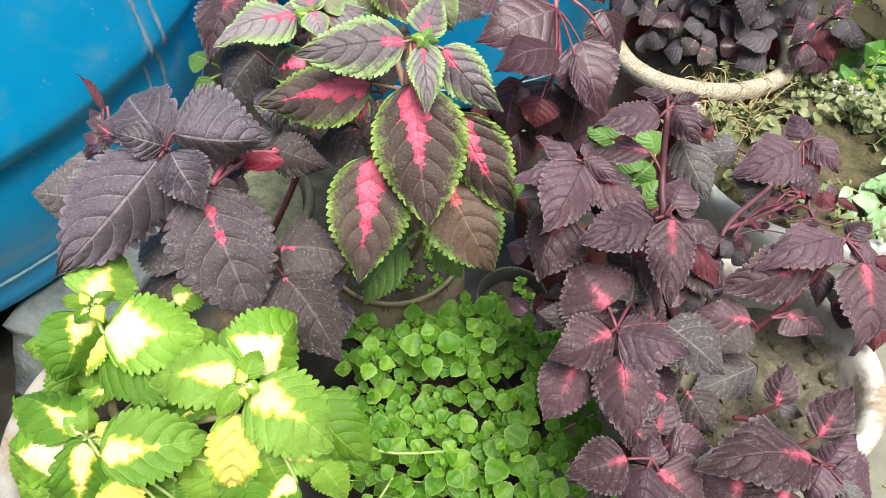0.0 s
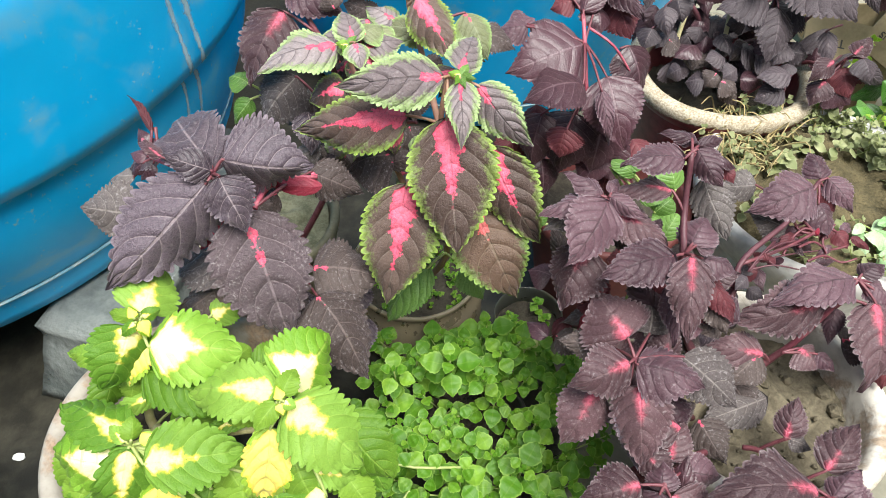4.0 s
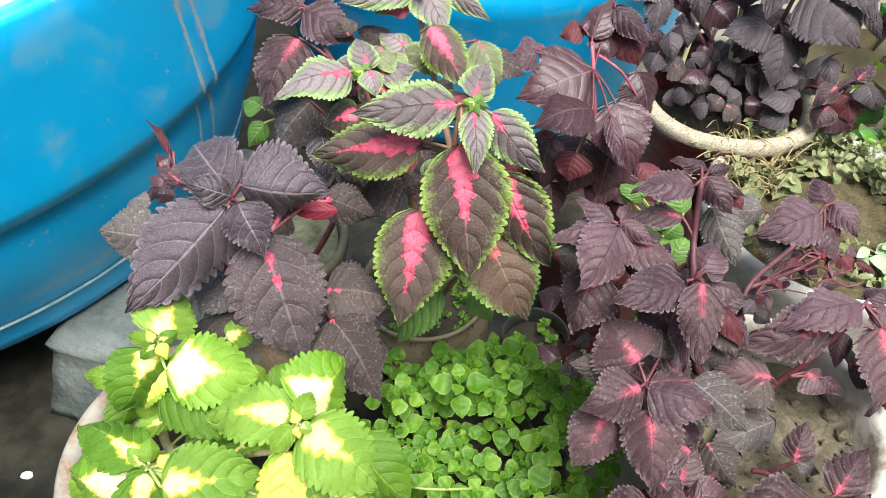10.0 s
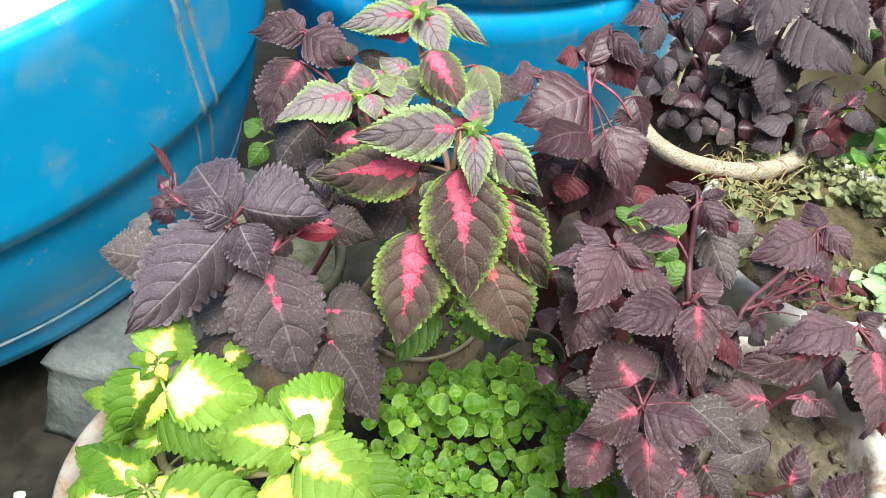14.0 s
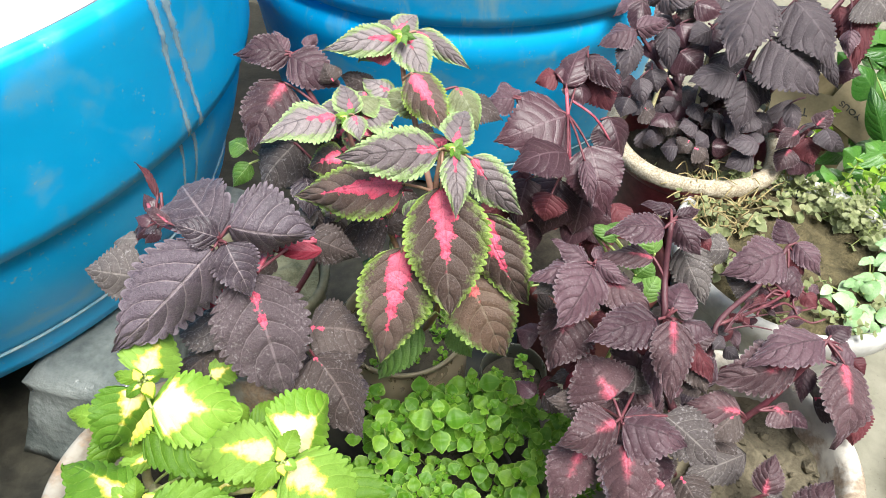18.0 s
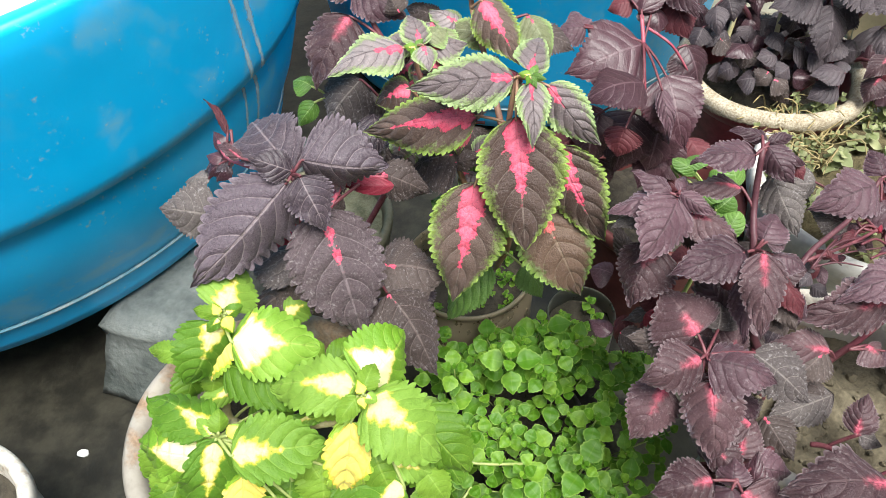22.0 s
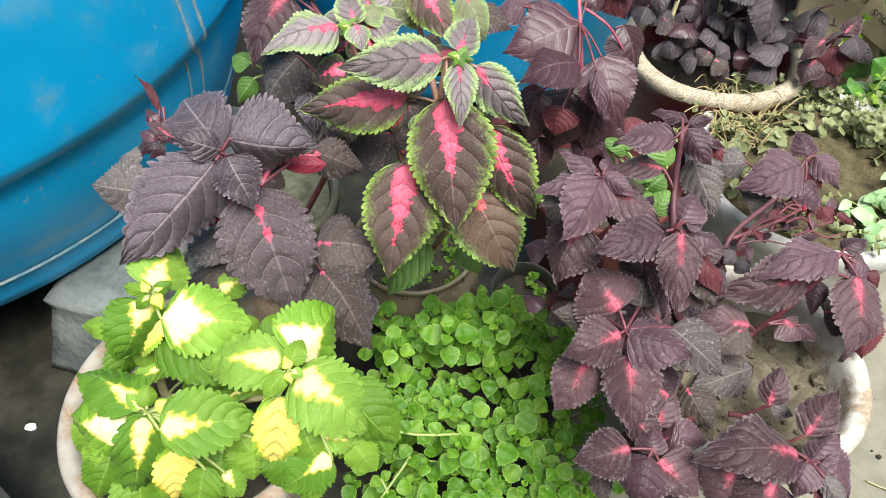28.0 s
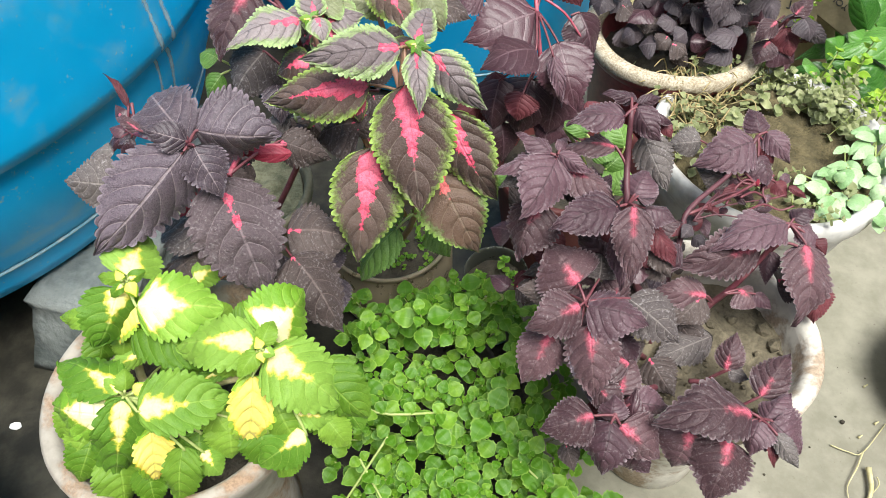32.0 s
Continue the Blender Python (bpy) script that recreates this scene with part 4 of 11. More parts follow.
leaf(dark_coleus, "wine", (-0.2582, 0.4854, 0.4465), (-0.2721, 0.4784, 0.4325), 0.018, (-0.38, -0.62, 0.69), (-0.2559, 0.4889, 0.4500), teeth=9, columns=6)
leaf(dark_coleus, "grey", (-0.2791, 0.4847, 0.4315), (-0.3068, 0.4898, 0.4219), 0.018, (-0.35, -0.20, 0.91), (-0.2559, 0.4889, 0.4500))
stem(dark_coleus, ((-0.1859, 0.4317, 0.4863), (-0.1763, 0.4330, 0.4530), (-0.1698, 0.4535, 0.3894), (-0.2200, 0.6100, 0.1800)), 0.0032, 0.0045, STEM_DARK)
stem(dark_coleus, ((-0.1627, 0.4315, 0.4517), (-0.1519, 0.4610, 0.4527), (-0.1225, 0.4771, 0.4411)), 0.0022, 0.0016, STEM_PINK)
stem(dark_coleus, ((-0.1739, 0.4282, 0.4483), (-0.1972, 0.4297, 0.4354), (-0.2065, 0.4363, 0.4416)), 0.0035, 0.0020, STEM_PINK)
stem(dark_coleus, ((-0.1859, 0.4317, 0.4863), (-0.2481, 0.4729, 0.4624), (-0.2673, 0.4993, 0.4598)), 0.0025, 0.0016, STEM_PINK)
leaf(dark_coleus, "crimson", (-0.1152, 0.4621, 0.4460), (-0.1635, 0.4613, 0.4460), 0.015, (0.01, -0.72, 0.69), fold=0.5, teeth=9, jag=0.02, bend=0.05)
stem(dark_coleus, ((-0.1675, 0.4364, 0.4400), (-0.1638, 0.4484, 0.4440), (-0.1579, 0.4626, 0.4460), (-0.1455, 0.4655, 0.4470)), 0.0022, 0.0034, CRIMSON_STALK)
leaf(dark_coleus, "crimson", (-0.1986, 0.4471, 0.4227), (-0.2263, 0.4383, 0.4096), 0.019, (-0.30, -0.36, 0.88), (-0.1946, 0.4489, 0.4242), fold=0.5, teeth=9)
leaf(dark_coleus, "crimson", (-0.2031, 0.4480, 0.4108), (-0.2195, 0.4324, 0.3987), 0.014, (-0.07, -0.56, 0.82), (-0.1946, 0.4470, 0.4227), fold=0.5, teeth=9)

variegated_coleus = thing("coleus_plant", (-0.056, 0.636, 0.088), "green-edged coleus with brown and hot pink leaves in a jar", "coleus")
leaf(variegated_coleus, "varipale", (-0.0194, 0.5212, 0.5088), (-0.1056, 0.5103, 0.5065), 0.045, (0.06, -0.64, 0.77), (-0.0164, 0.5268, 0.5052), fold=0.25, arch=0.12)
leaf(variegated_coleus, "varipale", (-0.0071, 0.5299, 0.5080), (0.0050, 0.5872, 0.5052), 0.031, (0.31, -0.02, 0.95), (-0.0164, 0.5268, 0.5052))
leaf(variegated_coleus, "varipale", (-0.0061, 0.5130, 0.5135), (-0.0037, 0.4673, 0.4830), 0.027, (-0.01, -0.56, 0.83), (-0.0164, 0.5268, 0.5052), fold=0.3, arch=0.12)
leaf(variegated_coleus, "varipale", (0.0069, 0.5127, 0.5080), (0.0528, 0.4921, 0.4608), 0.036, (-0.05, -0.93, 0.36), (-0.0164, 0.5268, 0.5052), fold=0.3, arch=0.12)
leaf(variegated_coleus, "vari", (-0.0170, 0.5037, 0.4839), (-0.0063, 0.4299, 0.4023), 0.073, (0.02, -0.74, 0.67), (-0.0164, 0.5268, 0.5052), fold=0.12, arch=0.04, label="brown leaf with a pink heart and lime edge", taper=1.0, tail=0.6)
leaf(variegated_coleus, "vari", (-0.0491, 0.4804, 0.4316), (-0.0685, 0.4200, 0.3383), 0.067, (0.04, -0.84, 0.54), (-0.0243, 0.5150, 0.4658), fold=0.12, arch=0.04, taper=1.15)
leaf(variegated_coleus, "vari", (0.0171, 0.5025, 0.4547), (0.0649, 0.4616, 0.3778), 0.053, (-0.14, -0.91, 0.39), (-0.0122, 0.5222, 0.4729), fold=0.15)
leaf(variegated_coleus, "varibrown", (0.0078, 0.4806, 0.4008), (0.0485, 0.4365, 0.3294), 0.066, (0.08, -0.83, 0.56), (-0.0111, 0.5118, 0.4351), fold=0.12)
leaf(variegated_coleus, "vari", (-0.0479, 0.5165, 0.4740), (-0.1515, 0.5320, 0.4432), 0.053, (-0.30, -0.66, 0.69), (-0.0194, 0.5151, 0.4659), arch=0.1, fold=0.35)
leaf(variegated_coleus, "pink", (-0.0558, 0.5242, 0.4601), (-0.0875, 0.5180, 0.4396), 0.032, (-0.46, -0.34, 0.82), (-0.0418, 0.5242, 0.4604))
leaf(variegated_coleus, "vari", (-0.1084, 0.5694, 0.4611), (-0.1430, 0.5687, 0.4458), 0.038, (-0.33, -0.55, 0.77), (-0.1021, 0.5712, 0.4491))
leaf(variegated_coleus, "varipale", (-0.1140, 0.5874, 0.4924), (-0.1788, 0.5569, 0.4894), 0.048, (0.07, -0.24, 0.97), (-0.1054, 0.5912, 0.4893), fold=0.25, arch=0.12)
leaf(variegated_coleus, "varipale", (-0.0991, 0.5856, 0.4979), (-0.1128, 0.6273, 0.5033), 0.028, (0.16, -0.07, 0.98), (-0.1054, 0.5912, 0.4893))
leaf(variegated_coleus, "varipale", (-0.0952, 0.5717, 0.5054), (-0.0892, 0.5552, 0.4895), 0.023, (0.35, -0.58, 0.74), (-0.1054, 0.5912, 0.4893))
leaf(variegated_coleus, "varipale", (-0.0924, 0.6026, 0.4797), (-0.0579, 0.6156, 0.4791), 0.037, (0.12, -0.27, 0.96), (-0.1054, 0.5912, 0.4893))
leaf(variegated_coleus, "varigreen", (-0.0963, 0.6052, 0.4892), (-0.0766, 0.6249, 0.4877), 0.029, (0.17, -0.10, 0.98), (-0.1054, 0.5912, 0.4893))
leaf(variegated_coleus, "varipale", (-0.0671, 0.6442, 0.4788), (-0.0986, 0.6643, 0.4837), 0.032, (0.03, -0.20, 0.98), (-0.0571, 0.6427, 0.4775))
leaf(variegated_coleus, "brown", (-0.0860, 0.6571, 0.4769), (-0.1215, 0.6757, 0.4804), 0.027, (-0.16, -0.47, 0.87), (-0.0571, 0.6427, 0.4775))
leaf(variegated_coleus, "vari", (-0.0463, 0.6290, 0.5132), (-0.0112, 0.5923, 0.4713), 0.041, (0.09, -0.71, 0.70), (-0.0553, 0.6374, 0.5002), fold=0.5)
leaf(variegated_coleus, "varigreen", (-0.0042, 0.6416, 0.4913), (0.0193, 0.6191, 0.4561), 0.035, (0.34, -0.67, 0.66), (-0.0183, 0.6384, 0.4879))
leaf(variegated_coleus, "varigreen", (-0.0357, 0.6322, 0.4747), (-0.0849, 0.6417, 0.4760), 0.031, (-0.07, -0.49, 0.87), (-0.0342, 0.6186, 0.4685))
leaf(variegated_coleus, "varipale", (-0.0622, 0.6751, 0.5228), (-0.1345, 0.6624, 0.5160), 0.034, (0.03, -0.61, 0.79), (-0.0567, 0.6767, 0.5244), fold=0.25, arch=0.12)
leaf(variegated_coleus, "varipale", (-0.0559, 0.6730, 0.5277), (-0.0310, 0.6367, 0.5001), 0.041, (0.13, -0.55, 0.83), (-0.0567, 0.6767, 0.5244), fold=0.25, arch=0.1)
leaf(variegated_coleus, "varipale", (-0.0449, 0.6845, 0.5252), (0.0108, 0.6622, 0.4977), 0.024, (0.11, -0.65, 0.75), (-0.0567, 0.6767, 0.5244), arch=0.12)
leaf(variegated_coleus, "varipale", (-0.0601, 0.6807, 0.5282), (-0.0435, 0.7104, 0.5294), 0.030, (0.31, -0.22, 0.92), (-0.0567, 0.6767, 0.5244))
leaf(variegated_coleus, "varipale", (-0.0612, 0.6807, 0.5281), (-0.0829, 0.7061, 0.5246), 0.027, (-0.19, -0.02, 0.98), (-0.0567, 0.6767, 0.5244))
leaf(variegated_coleus, "pink", (-0.0669, 0.6746, 0.5082), (-0.0935, 0.6697, 0.5029), 0.023, (-0.10, -0.42, 0.90), (-0.0568, 0.6727, 0.5065))
leaf(variegated_coleus, "varigreen", (-0.0869, 0.6875, 0.5064), (-0.1023, 0.6760, 0.4950), 0.027, (-0.34, -0.39, 0.86), (-0.0691, 0.6746, 0.5082))
leaf(variegated_coleus, "green", (-0.0351, 0.4994, 0.2971), (-0.0808, 0.4707, 0.2406), 0.047, (-0.59, -0.42, 0.69), (-0.0191, 0.5224, 0.2919))
leaf(variegated_coleus, "green", (-0.0310, 0.5135, 0.3388), (-0.0597, 0.5076, 0.3046), 0.050, (-0.73, -0.22, 0.65), (-0.0196, 0.5265, 0.3238))
leaf(variegated_coleus, "green", (-0.0653, 0.5295, 0.3537), (-0.0957, 0.5470, 0.3421), 0.035, (-0.38, -0.04, 0.93), (-0.0431, 0.5348, 0.3313))
leaf(variegated_coleus, "green", (-0.0009, 0.5118, 0.2820), (0.0231, 0.4942, 0.2514), 0.034, (0.55, -0.46, 0.70), (-0.0191, 0.5224, 0.2919))
leaf(variegated_coleus, "brown", (-0.0651, 0.5495, 0.4009), (-0.1168, 0.5535, 0.3760), 0.063, (-0.44, -0.13, 0.89), (-0.0318, 0.5389, 0.3774))
leaf(variegated_coleus, "vari", (-0.0852, 0.5952, 0.4652), (-0.0978, 0.6151, 0.4744), 0.026, (0.25, -0.27, 0.93), (-0.0555, 0.6187, 0.4403), teeth=12)
leaf(variegated_coleus, "varipale", (-0.0880, 0.6002, 0.4401), (-0.0850, 0.5885, 0.4229), 0.021, (-0.10, -0.83, 0.55), teeth=12)
leaf(variegated_coleus, "varipale", (-0.1095, 0.6228, 0.4521), (-0.1012, 0.6142, 0.4231), 0.019, (0.29, -0.89, 0.35), teeth=12)
leaf(variegated_coleus, "varipale", (-0.0518, 0.6132, 0.4356), (-0.0667, 0.6437, 0.4389), 0.020, (-0.02, -0.12, 0.99), (-0.0555, 0.6187, 0.4403), teeth=12)
leaf(variegated_coleus, "varipale", (-0.0906, 0.6300, 0.4913), (-0.1028, 0.6169, 0.4660), 0.022, (-0.00, -0.89, 0.46), teeth=12)
leaf(variegated_coleus, "brown", (-0.1186, 0.6149, 0.4545), (-0.1327, 0.6293, 0.4741), 0.027, (0.49, -0.50, 0.72), teeth=12)
leaf(variegated_coleus, "varipale", (-0.0468, 0.5866, 0.4404), (-0.0617, 0.6124, 0.4486), 0.019, (-0.02, -0.31, 0.95), (-0.0555, 0.6187, 0.4403), teeth=12)
leaf(variegated_coleus, "varipale", (-0.1065, 0.6264, 0.4712), (-0.1415, 0.6317, 0.4693), 0.027, (-0.13, -0.59, 0.80), teeth=12)
leaf(variegated_coleus, "brown", (-0.1216, 0.6374, 0.4959), (-0.1313, 0.6488, 0.5103), 0.023, (-0.13, -0.82, 0.56), teeth=12)
leaf(variegated_coleus, "varipale", (-0.1097, 0.6023, 0.4553), (-0.0857, 0.6045, 0.4470), 0.021, (0.30, -0.65, 0.70), (-0.0555, 0.6187, 0.4403), teeth=12)
leaf(variegated_coleus, "varigreen", (-0.0969, 0.6135, 0.4715), (-0.1098, 0.6425, 0.4902), 0.026, (0.47, -0.32, 0.82), teeth=12)
leaf(variegated_coleus, "vari", (-0.1120, 0.6150, 0.4381), (-0.1053, 0.5923, 0.4170), 0.027, (0.36, -0.58, 0.73), teeth=12)
leaf(variegated_coleus, "varigreen", (-0.0855, 0.6347, 0.4774), (-0.0648, 0.6183, 0.4680), 0.021, (-0.17, -0.64, 0.75), (-0.0555, 0.6187, 0.4403), teeth=12)
leaf(variegated_coleus, "varipale", (-0.0616, 0.5996, 0.4447), (-0.0785, 0.6190, 0.4531), 0.021, (-0.06, -0.44, 0.89), teeth=12)
leaf(variegated_coleus, "varipale", (-0.0707, 0.6251, 0.4649), (-0.0735, 0.6472, 0.4835), 0.027, (-0.15, -0.65, 0.75), teeth=12)
leaf(variegated_coleus, "vari", (-0.0814, 0.5503, 0.4083), (-0.0883, 0.5637, 0.4272), 0.017, (0.09, -0.80, 0.60), (-0.0555, 0.6187, 0.4403), teeth=12)
leaf(variegated_coleus, "varipale", (-0.1196, 0.5544, 0.4157), (-0.1243, 0.5519, 0.3861), 0.024, (-0.25, -0.96, 0.12), teeth=12)
leaf(variegated_coleus, "brown", (-0.0728, 0.5431, 0.3951), (-0.0405, 0.5471, 0.4033), 0.021, (-0.08, -0.73, 0.68), teeth=12)
leaf(variegated_coleus, "varigreen", (-0.1070, 0.5592, 0.4117), (-0.0757, 0.5589, 0.4183), 0.034, (-0.21, -0.06, 0.98), (-0.0555, 0.6187, 0.4403), teeth=12)
leaf(variegated_coleus, "varipale", (-0.0509, 0.5520, 0.3984), (-0.0227, 0.5788, 0.4043), 0.025, (0.17, -0.38, 0.91), teeth=12)
leaf(variegated_coleus, "brown", (-0.1086, 0.5756, 0.4223), (-0.1005, 0.5964, 0.4453), 0.026, (-0.40, -0.60, 0.69), teeth=12)
leaf(variegated_coleus, "vari", (-0.0673, 0.5655, 0.4215), (-0.0658, 0.5448, 0.4035), 0.018, (-0.08, -0.66, 0.75), (-0.0555, 0.6187, 0.4403), teeth=12)
leaf(variegated_coleus, "lime", (-0.0061, 0.5196, 0.5120), (-0.0164, 0.5201, 0.5140), 0.007, (0.07, -0.82, 0.57), teeth=7, columns=6)
leaf(variegated_coleus, "green", (-0.0061, 0.5196, 0.5120), (0.0005, 0.5323, 0.5140), 0.007, (0.38, -0.33, 0.86), teeth=7, columns=6)
leaf(variegated_coleus, "green", (-0.0061, 0.5196, 0.5120), (0.0059, 0.5121, 0.5140), 0.007, (-0.49, -0.63, 0.60), teeth=7, columns=6)
leaf(variegated_coleus, "green", (-0.0061, 0.5196, 0.5120), (-0.0025, 0.5017, 0.5140), 0.007, (-0.32, 0.04, 0.95), teeth=7, columns=6)
leaf(variegated_coleus, "lime", (-0.0061, 0.5196, 0.5120), (-0.0107, 0.5048, 0.5140), 0.006, (0.47, -0.03, 0.88), teeth=7, columns=6)
leaf(variegated_coleus, "lime", (-0.1025, 0.5796, 0.4970), (-0.1135, 0.5803, 0.4990), 0.008, (0.05, -0.82, 0.57), teeth=7, columns=6)
leaf(variegated_coleus, "green", (-0.1025, 0.5796, 0.4970), (-0.0964, 0.5941, 0.4990), 0.007, (0.50, -0.32, 0.80), teeth=7, columns=6)
leaf(variegated_coleus, "green", (-0.1025, 0.5796, 0.4970), (-0.0884, 0.5712, 0.4990), 0.008, (-0.47, -0.65, 0.60), teeth=7, columns=6)
leaf(variegated_coleus, "green", (-0.1025, 0.5796, 0.4970), (-0.0964, 0.5595, 0.4990), 0.008, (-0.22, 0.03, 0.97), teeth=7, columns=6)
leaf(variegated_coleus, "lime", (-0.1025, 0.5796, 0.4970), (-0.1057, 0.5630, 0.4990), 0.007, (0.56, -0.01, 0.83), teeth=7, columns=6)
leaf(variegated_coleus, "lime", (-0.0570, 0.6684, 0.5300), (-0.0686, 0.6690, 0.5320), 0.008, (0.04, -0.88, 0.47), teeth=7, columns=6)
leaf(variegated_coleus, "green", (-0.0570, 0.6684, 0.5300), (-0.0501, 0.6855, 0.5320), 0.007, (0.51, -0.30, 0.80), teeth=7, columns=6)
leaf(variegated_coleus, "green", (-0.0570, 0.6684, 0.5300), (-0.0427, 0.6581, 0.5320), 0.008, (-0.55, -0.67, 0.50), teeth=7, columns=6)
leaf(variegated_coleus, "green", (-0.0570, 0.6684, 0.5300), (-0.0515, 0.6442, 0.5320), 0.008, (-0.30, 0.01, 0.95), teeth=7, columns=6)
leaf(variegated_coleus, "lime", (-0.0570, 0.6684, 0.5300), (-0.0611, 0.6484, 0.5320), 0.007, (0.56, -0.03, 0.83), teeth=7, columns=6)
stem(variegated_coleus, ((-0.0567, 0.6767, 0.5244), (-0.0550, 0.6504, 0.4919), (-0.0395, 0.6108, 0.4538), (-0.0181, 0.5541, 0.3784), (-0.0178, 0.5350, 0.2763), (-0.0560, 0.6360, 0.0880)), 0.0022, 0.0042, STEM_BLUSH)
stem(variegated_coleus, ((-0.0164, 0.5268, 0.5052), (-0.0219, 0.5168, 0.4676), (-0.0199, 0.5257, 0.4066), (-0.0175, 0.5415, 0.3244)), 0.0022, 0.0030, STEM_BLUSH)
stem(variegated_coleus, ((-0.1054, 0.5912, 0.4893), (-0.0998, 0.5826, 0.4602), (-0.0660, 0.5538, 0.3772), (-0.0282, 0.5349, 0.2760)), 0.0022, 0.0030, STEM_BLUSH)
leaf(dark_coleus, "brown", (-0.1826, 0.5641, 0.3617), (-0.2055, 0.5388, 0.3433), 0.023, (0.11, -0.65, 0.75), teeth=12, columns=6)
leaf(dark_coleus, "brown", (-0.1500, 0.5635, 0.3949), (-0.1143, 0.5494, 0.3919), 0.022, (-0.19, -0.64, 0.75), teeth=12, columns=6)
leaf(dark_coleus, "plumdark", (-0.1187, 0.5667, 0.4099), (-0.1518, 0.5626, 0.3808), 0.038, (-0.62, -0.24, 0.74), teeth=12, columns=6)
leaf(dark_coleus, "grey", (-0.1474, 0.6029, 0.4063), (-0.1428, 0.5785, 0.3775), 0.029, (0.15, -0.74, 0.65), teeth=12, columns=6)
leaf(dark_coleus, "plumdark", (-0.2049, 0.5530, 0.3604), (-0.1960, 0.5323, 0.3262), 0.031, (-0.13, -0.86, 0.49), teeth=12, columns=6)
leaf(dark_coleus, "brown", (-0.1205, 0.5683, 0.3810), (-0.1367, 0.5565, 0.3508), 0.031, (-0.12, -0.90, 0.42), teeth=12, columns=6)
leaf(dark_coleus, "dark", (-0.1469, 0.5752, 0.4288), (-0.1412, 0.5404, 0.4072), 0.030, (0.48, -0.41, 0.78), teeth=12, columns=6)
leaf(dark_coleus, "grey", (-0.1347, 0.5530, 0.4042), (-0.1747, 0.5522, 0.3816), 0.021, (-0.33, -0.72, 0.61), teeth=12, columns=6)
leaf(dark_coleus, "brown", (-0.1841, 0.5424, 0.3540), (-0.2209, 0.5394, 0.3234), 0.033, (-0.46, -0.64, 0.62), teeth=12, columns=6)
leaf(dark_coleus, "grey", (-0.1377, 0.6035, 0.4013), (-0.1071, 0.5931, 0.3733), 0.033, (0.57, -0.34, 0.75), teeth=12, columns=6)
leaf(dark_coleus, "brown", (-0.1994, 0.5220, 0.3716), (-0.1873, 0.5031, 0.3454), 0.030, (0.65, -0.44, 0.62), teeth=12, columns=6)
leaf(dark_coleus, "dark", (-0.1355, 0.5685, 0.3877), (-0.1493, 0.5558, 0.3534), 0.036, (-0.49, -0.73, 0.47), teeth=12, columns=6)
leaf(dark_coleus, "grey", (-0.1474, 0.5789, 0.3892), (-0.1365, 0.5531, 0.3638), 0.025, (-0.20, -0.73, 0.65), teeth=12, columns=6)
leaf(dark_coleus, "dark", (-0.1177, 0.5357, 0.3845), (-0.1425, 0.5350, 0.3710), 0.026, (-0.38, -0.58, 0.72), teeth=12, columns=6)
leaf(dark_coleus, "plumdark", (-0.1745, 0.5484, 0.3845), (-0.2050, 0.5296, 0.3655), 0.022, (-0.10, -0.62, 0.78), teeth=12, columns=6)

purple_coleus = thing("coleus_plant", (-0.215, 0.600, 0.170), "tall purple coleus shoot leaning against the blue tank", "coleus")
leaf(purple_coleus, "plum", (-0.1681, 0.6724, 0.5042), (-0.2260, 0.6745, 0.5051), 0.037, (-0.01, -0.51, 0.86), (-0.1648, 0.6725, 0.5043), fold=0.25, arch=0.1)
leaf(purple_coleus, "plum", (-0.1670, 0.6664, 0.5053), (-0.1160, 0.6418, 0.4894), 0.043, (-0.03, -0.59, 0.81), (-0.1648, 0.6725, 0.5043), fold=0.25, arch=0.1)
leaf(purple_coleus, "plumpink", (-0.1714, 0.6477, 0.4871), (-0.2057, 0.5960, 0.4433), 0.057, (-0.04, -0.63, 0.77), (-0.1432, 0.6382, 0.4715), fold=0.2)
leaf(purple_coleus, "grey", (-0.1627, 0.6173, 0.4369), (-0.2003, 0.5910, 0.3968), 0.055, (-0.21, -0.71, 0.67), (-0.1425, 0.6098, 0.4161))
leaf(purple_coleus, "grey", (-0.1442, 0.6176, 0.4097), (-0.1807, 0.6083, 0.3860), 0.043, (-0.36, -0.54, 0.76), (-0.1399, 0.6212, 0.3993))
leaf(purple_coleus, "plum", (-0.1526, 0.6761, 0.5081), (-0.1424, 0.6961, 0.5137), 0.014, (0.53, -0.47, 0.70), (-0.1648, 0.6725, 0.5043))
leaf(purple_coleus, "plum", (-0.1720, 0.6740, 0.5056), (-0.1865, 0.6999, 0.5165), 0.016, (0.04, -0.37, 0.93), (-0.1648, 0.6725, 0.5043))
leaf(purple_coleus, "plum", (-0.1791, 0.6700, 0.5016), (-0.1914, 0.6715, 0.4889), 0.012, (-0.53, -0.73, 0.42), (-0.1648, 0.6725, 0.5043))
leaf(purple_coleus, "green", (-0.2153, 0.6289, 0.4193), (-0.2388, 0.6426, 0.4182), 0.028, (-0.11, -0.12, 0.99), (-0.1990, 0.6293, 0.4060))
leaf(purple_coleus, "green", (-0.2127, 0.6181, 0.4088), (-0.2337, 0.6080, 0.3847), 0.021, (-0.09, -0.89, 0.45), (-0.1990, 0.6293, 0.4060))
stem(purple_coleus, ((-0.1648, 0.6725, 0.5043), (-0.1519, 0.6502, 0.4829), (-0.1318, 0.6346, 0.4403), (-0.1254, 0.6136, 0.3504), (-0.2150, 0.6000, 0.1700)), 0.0020, 0.0040, STEM_RED)
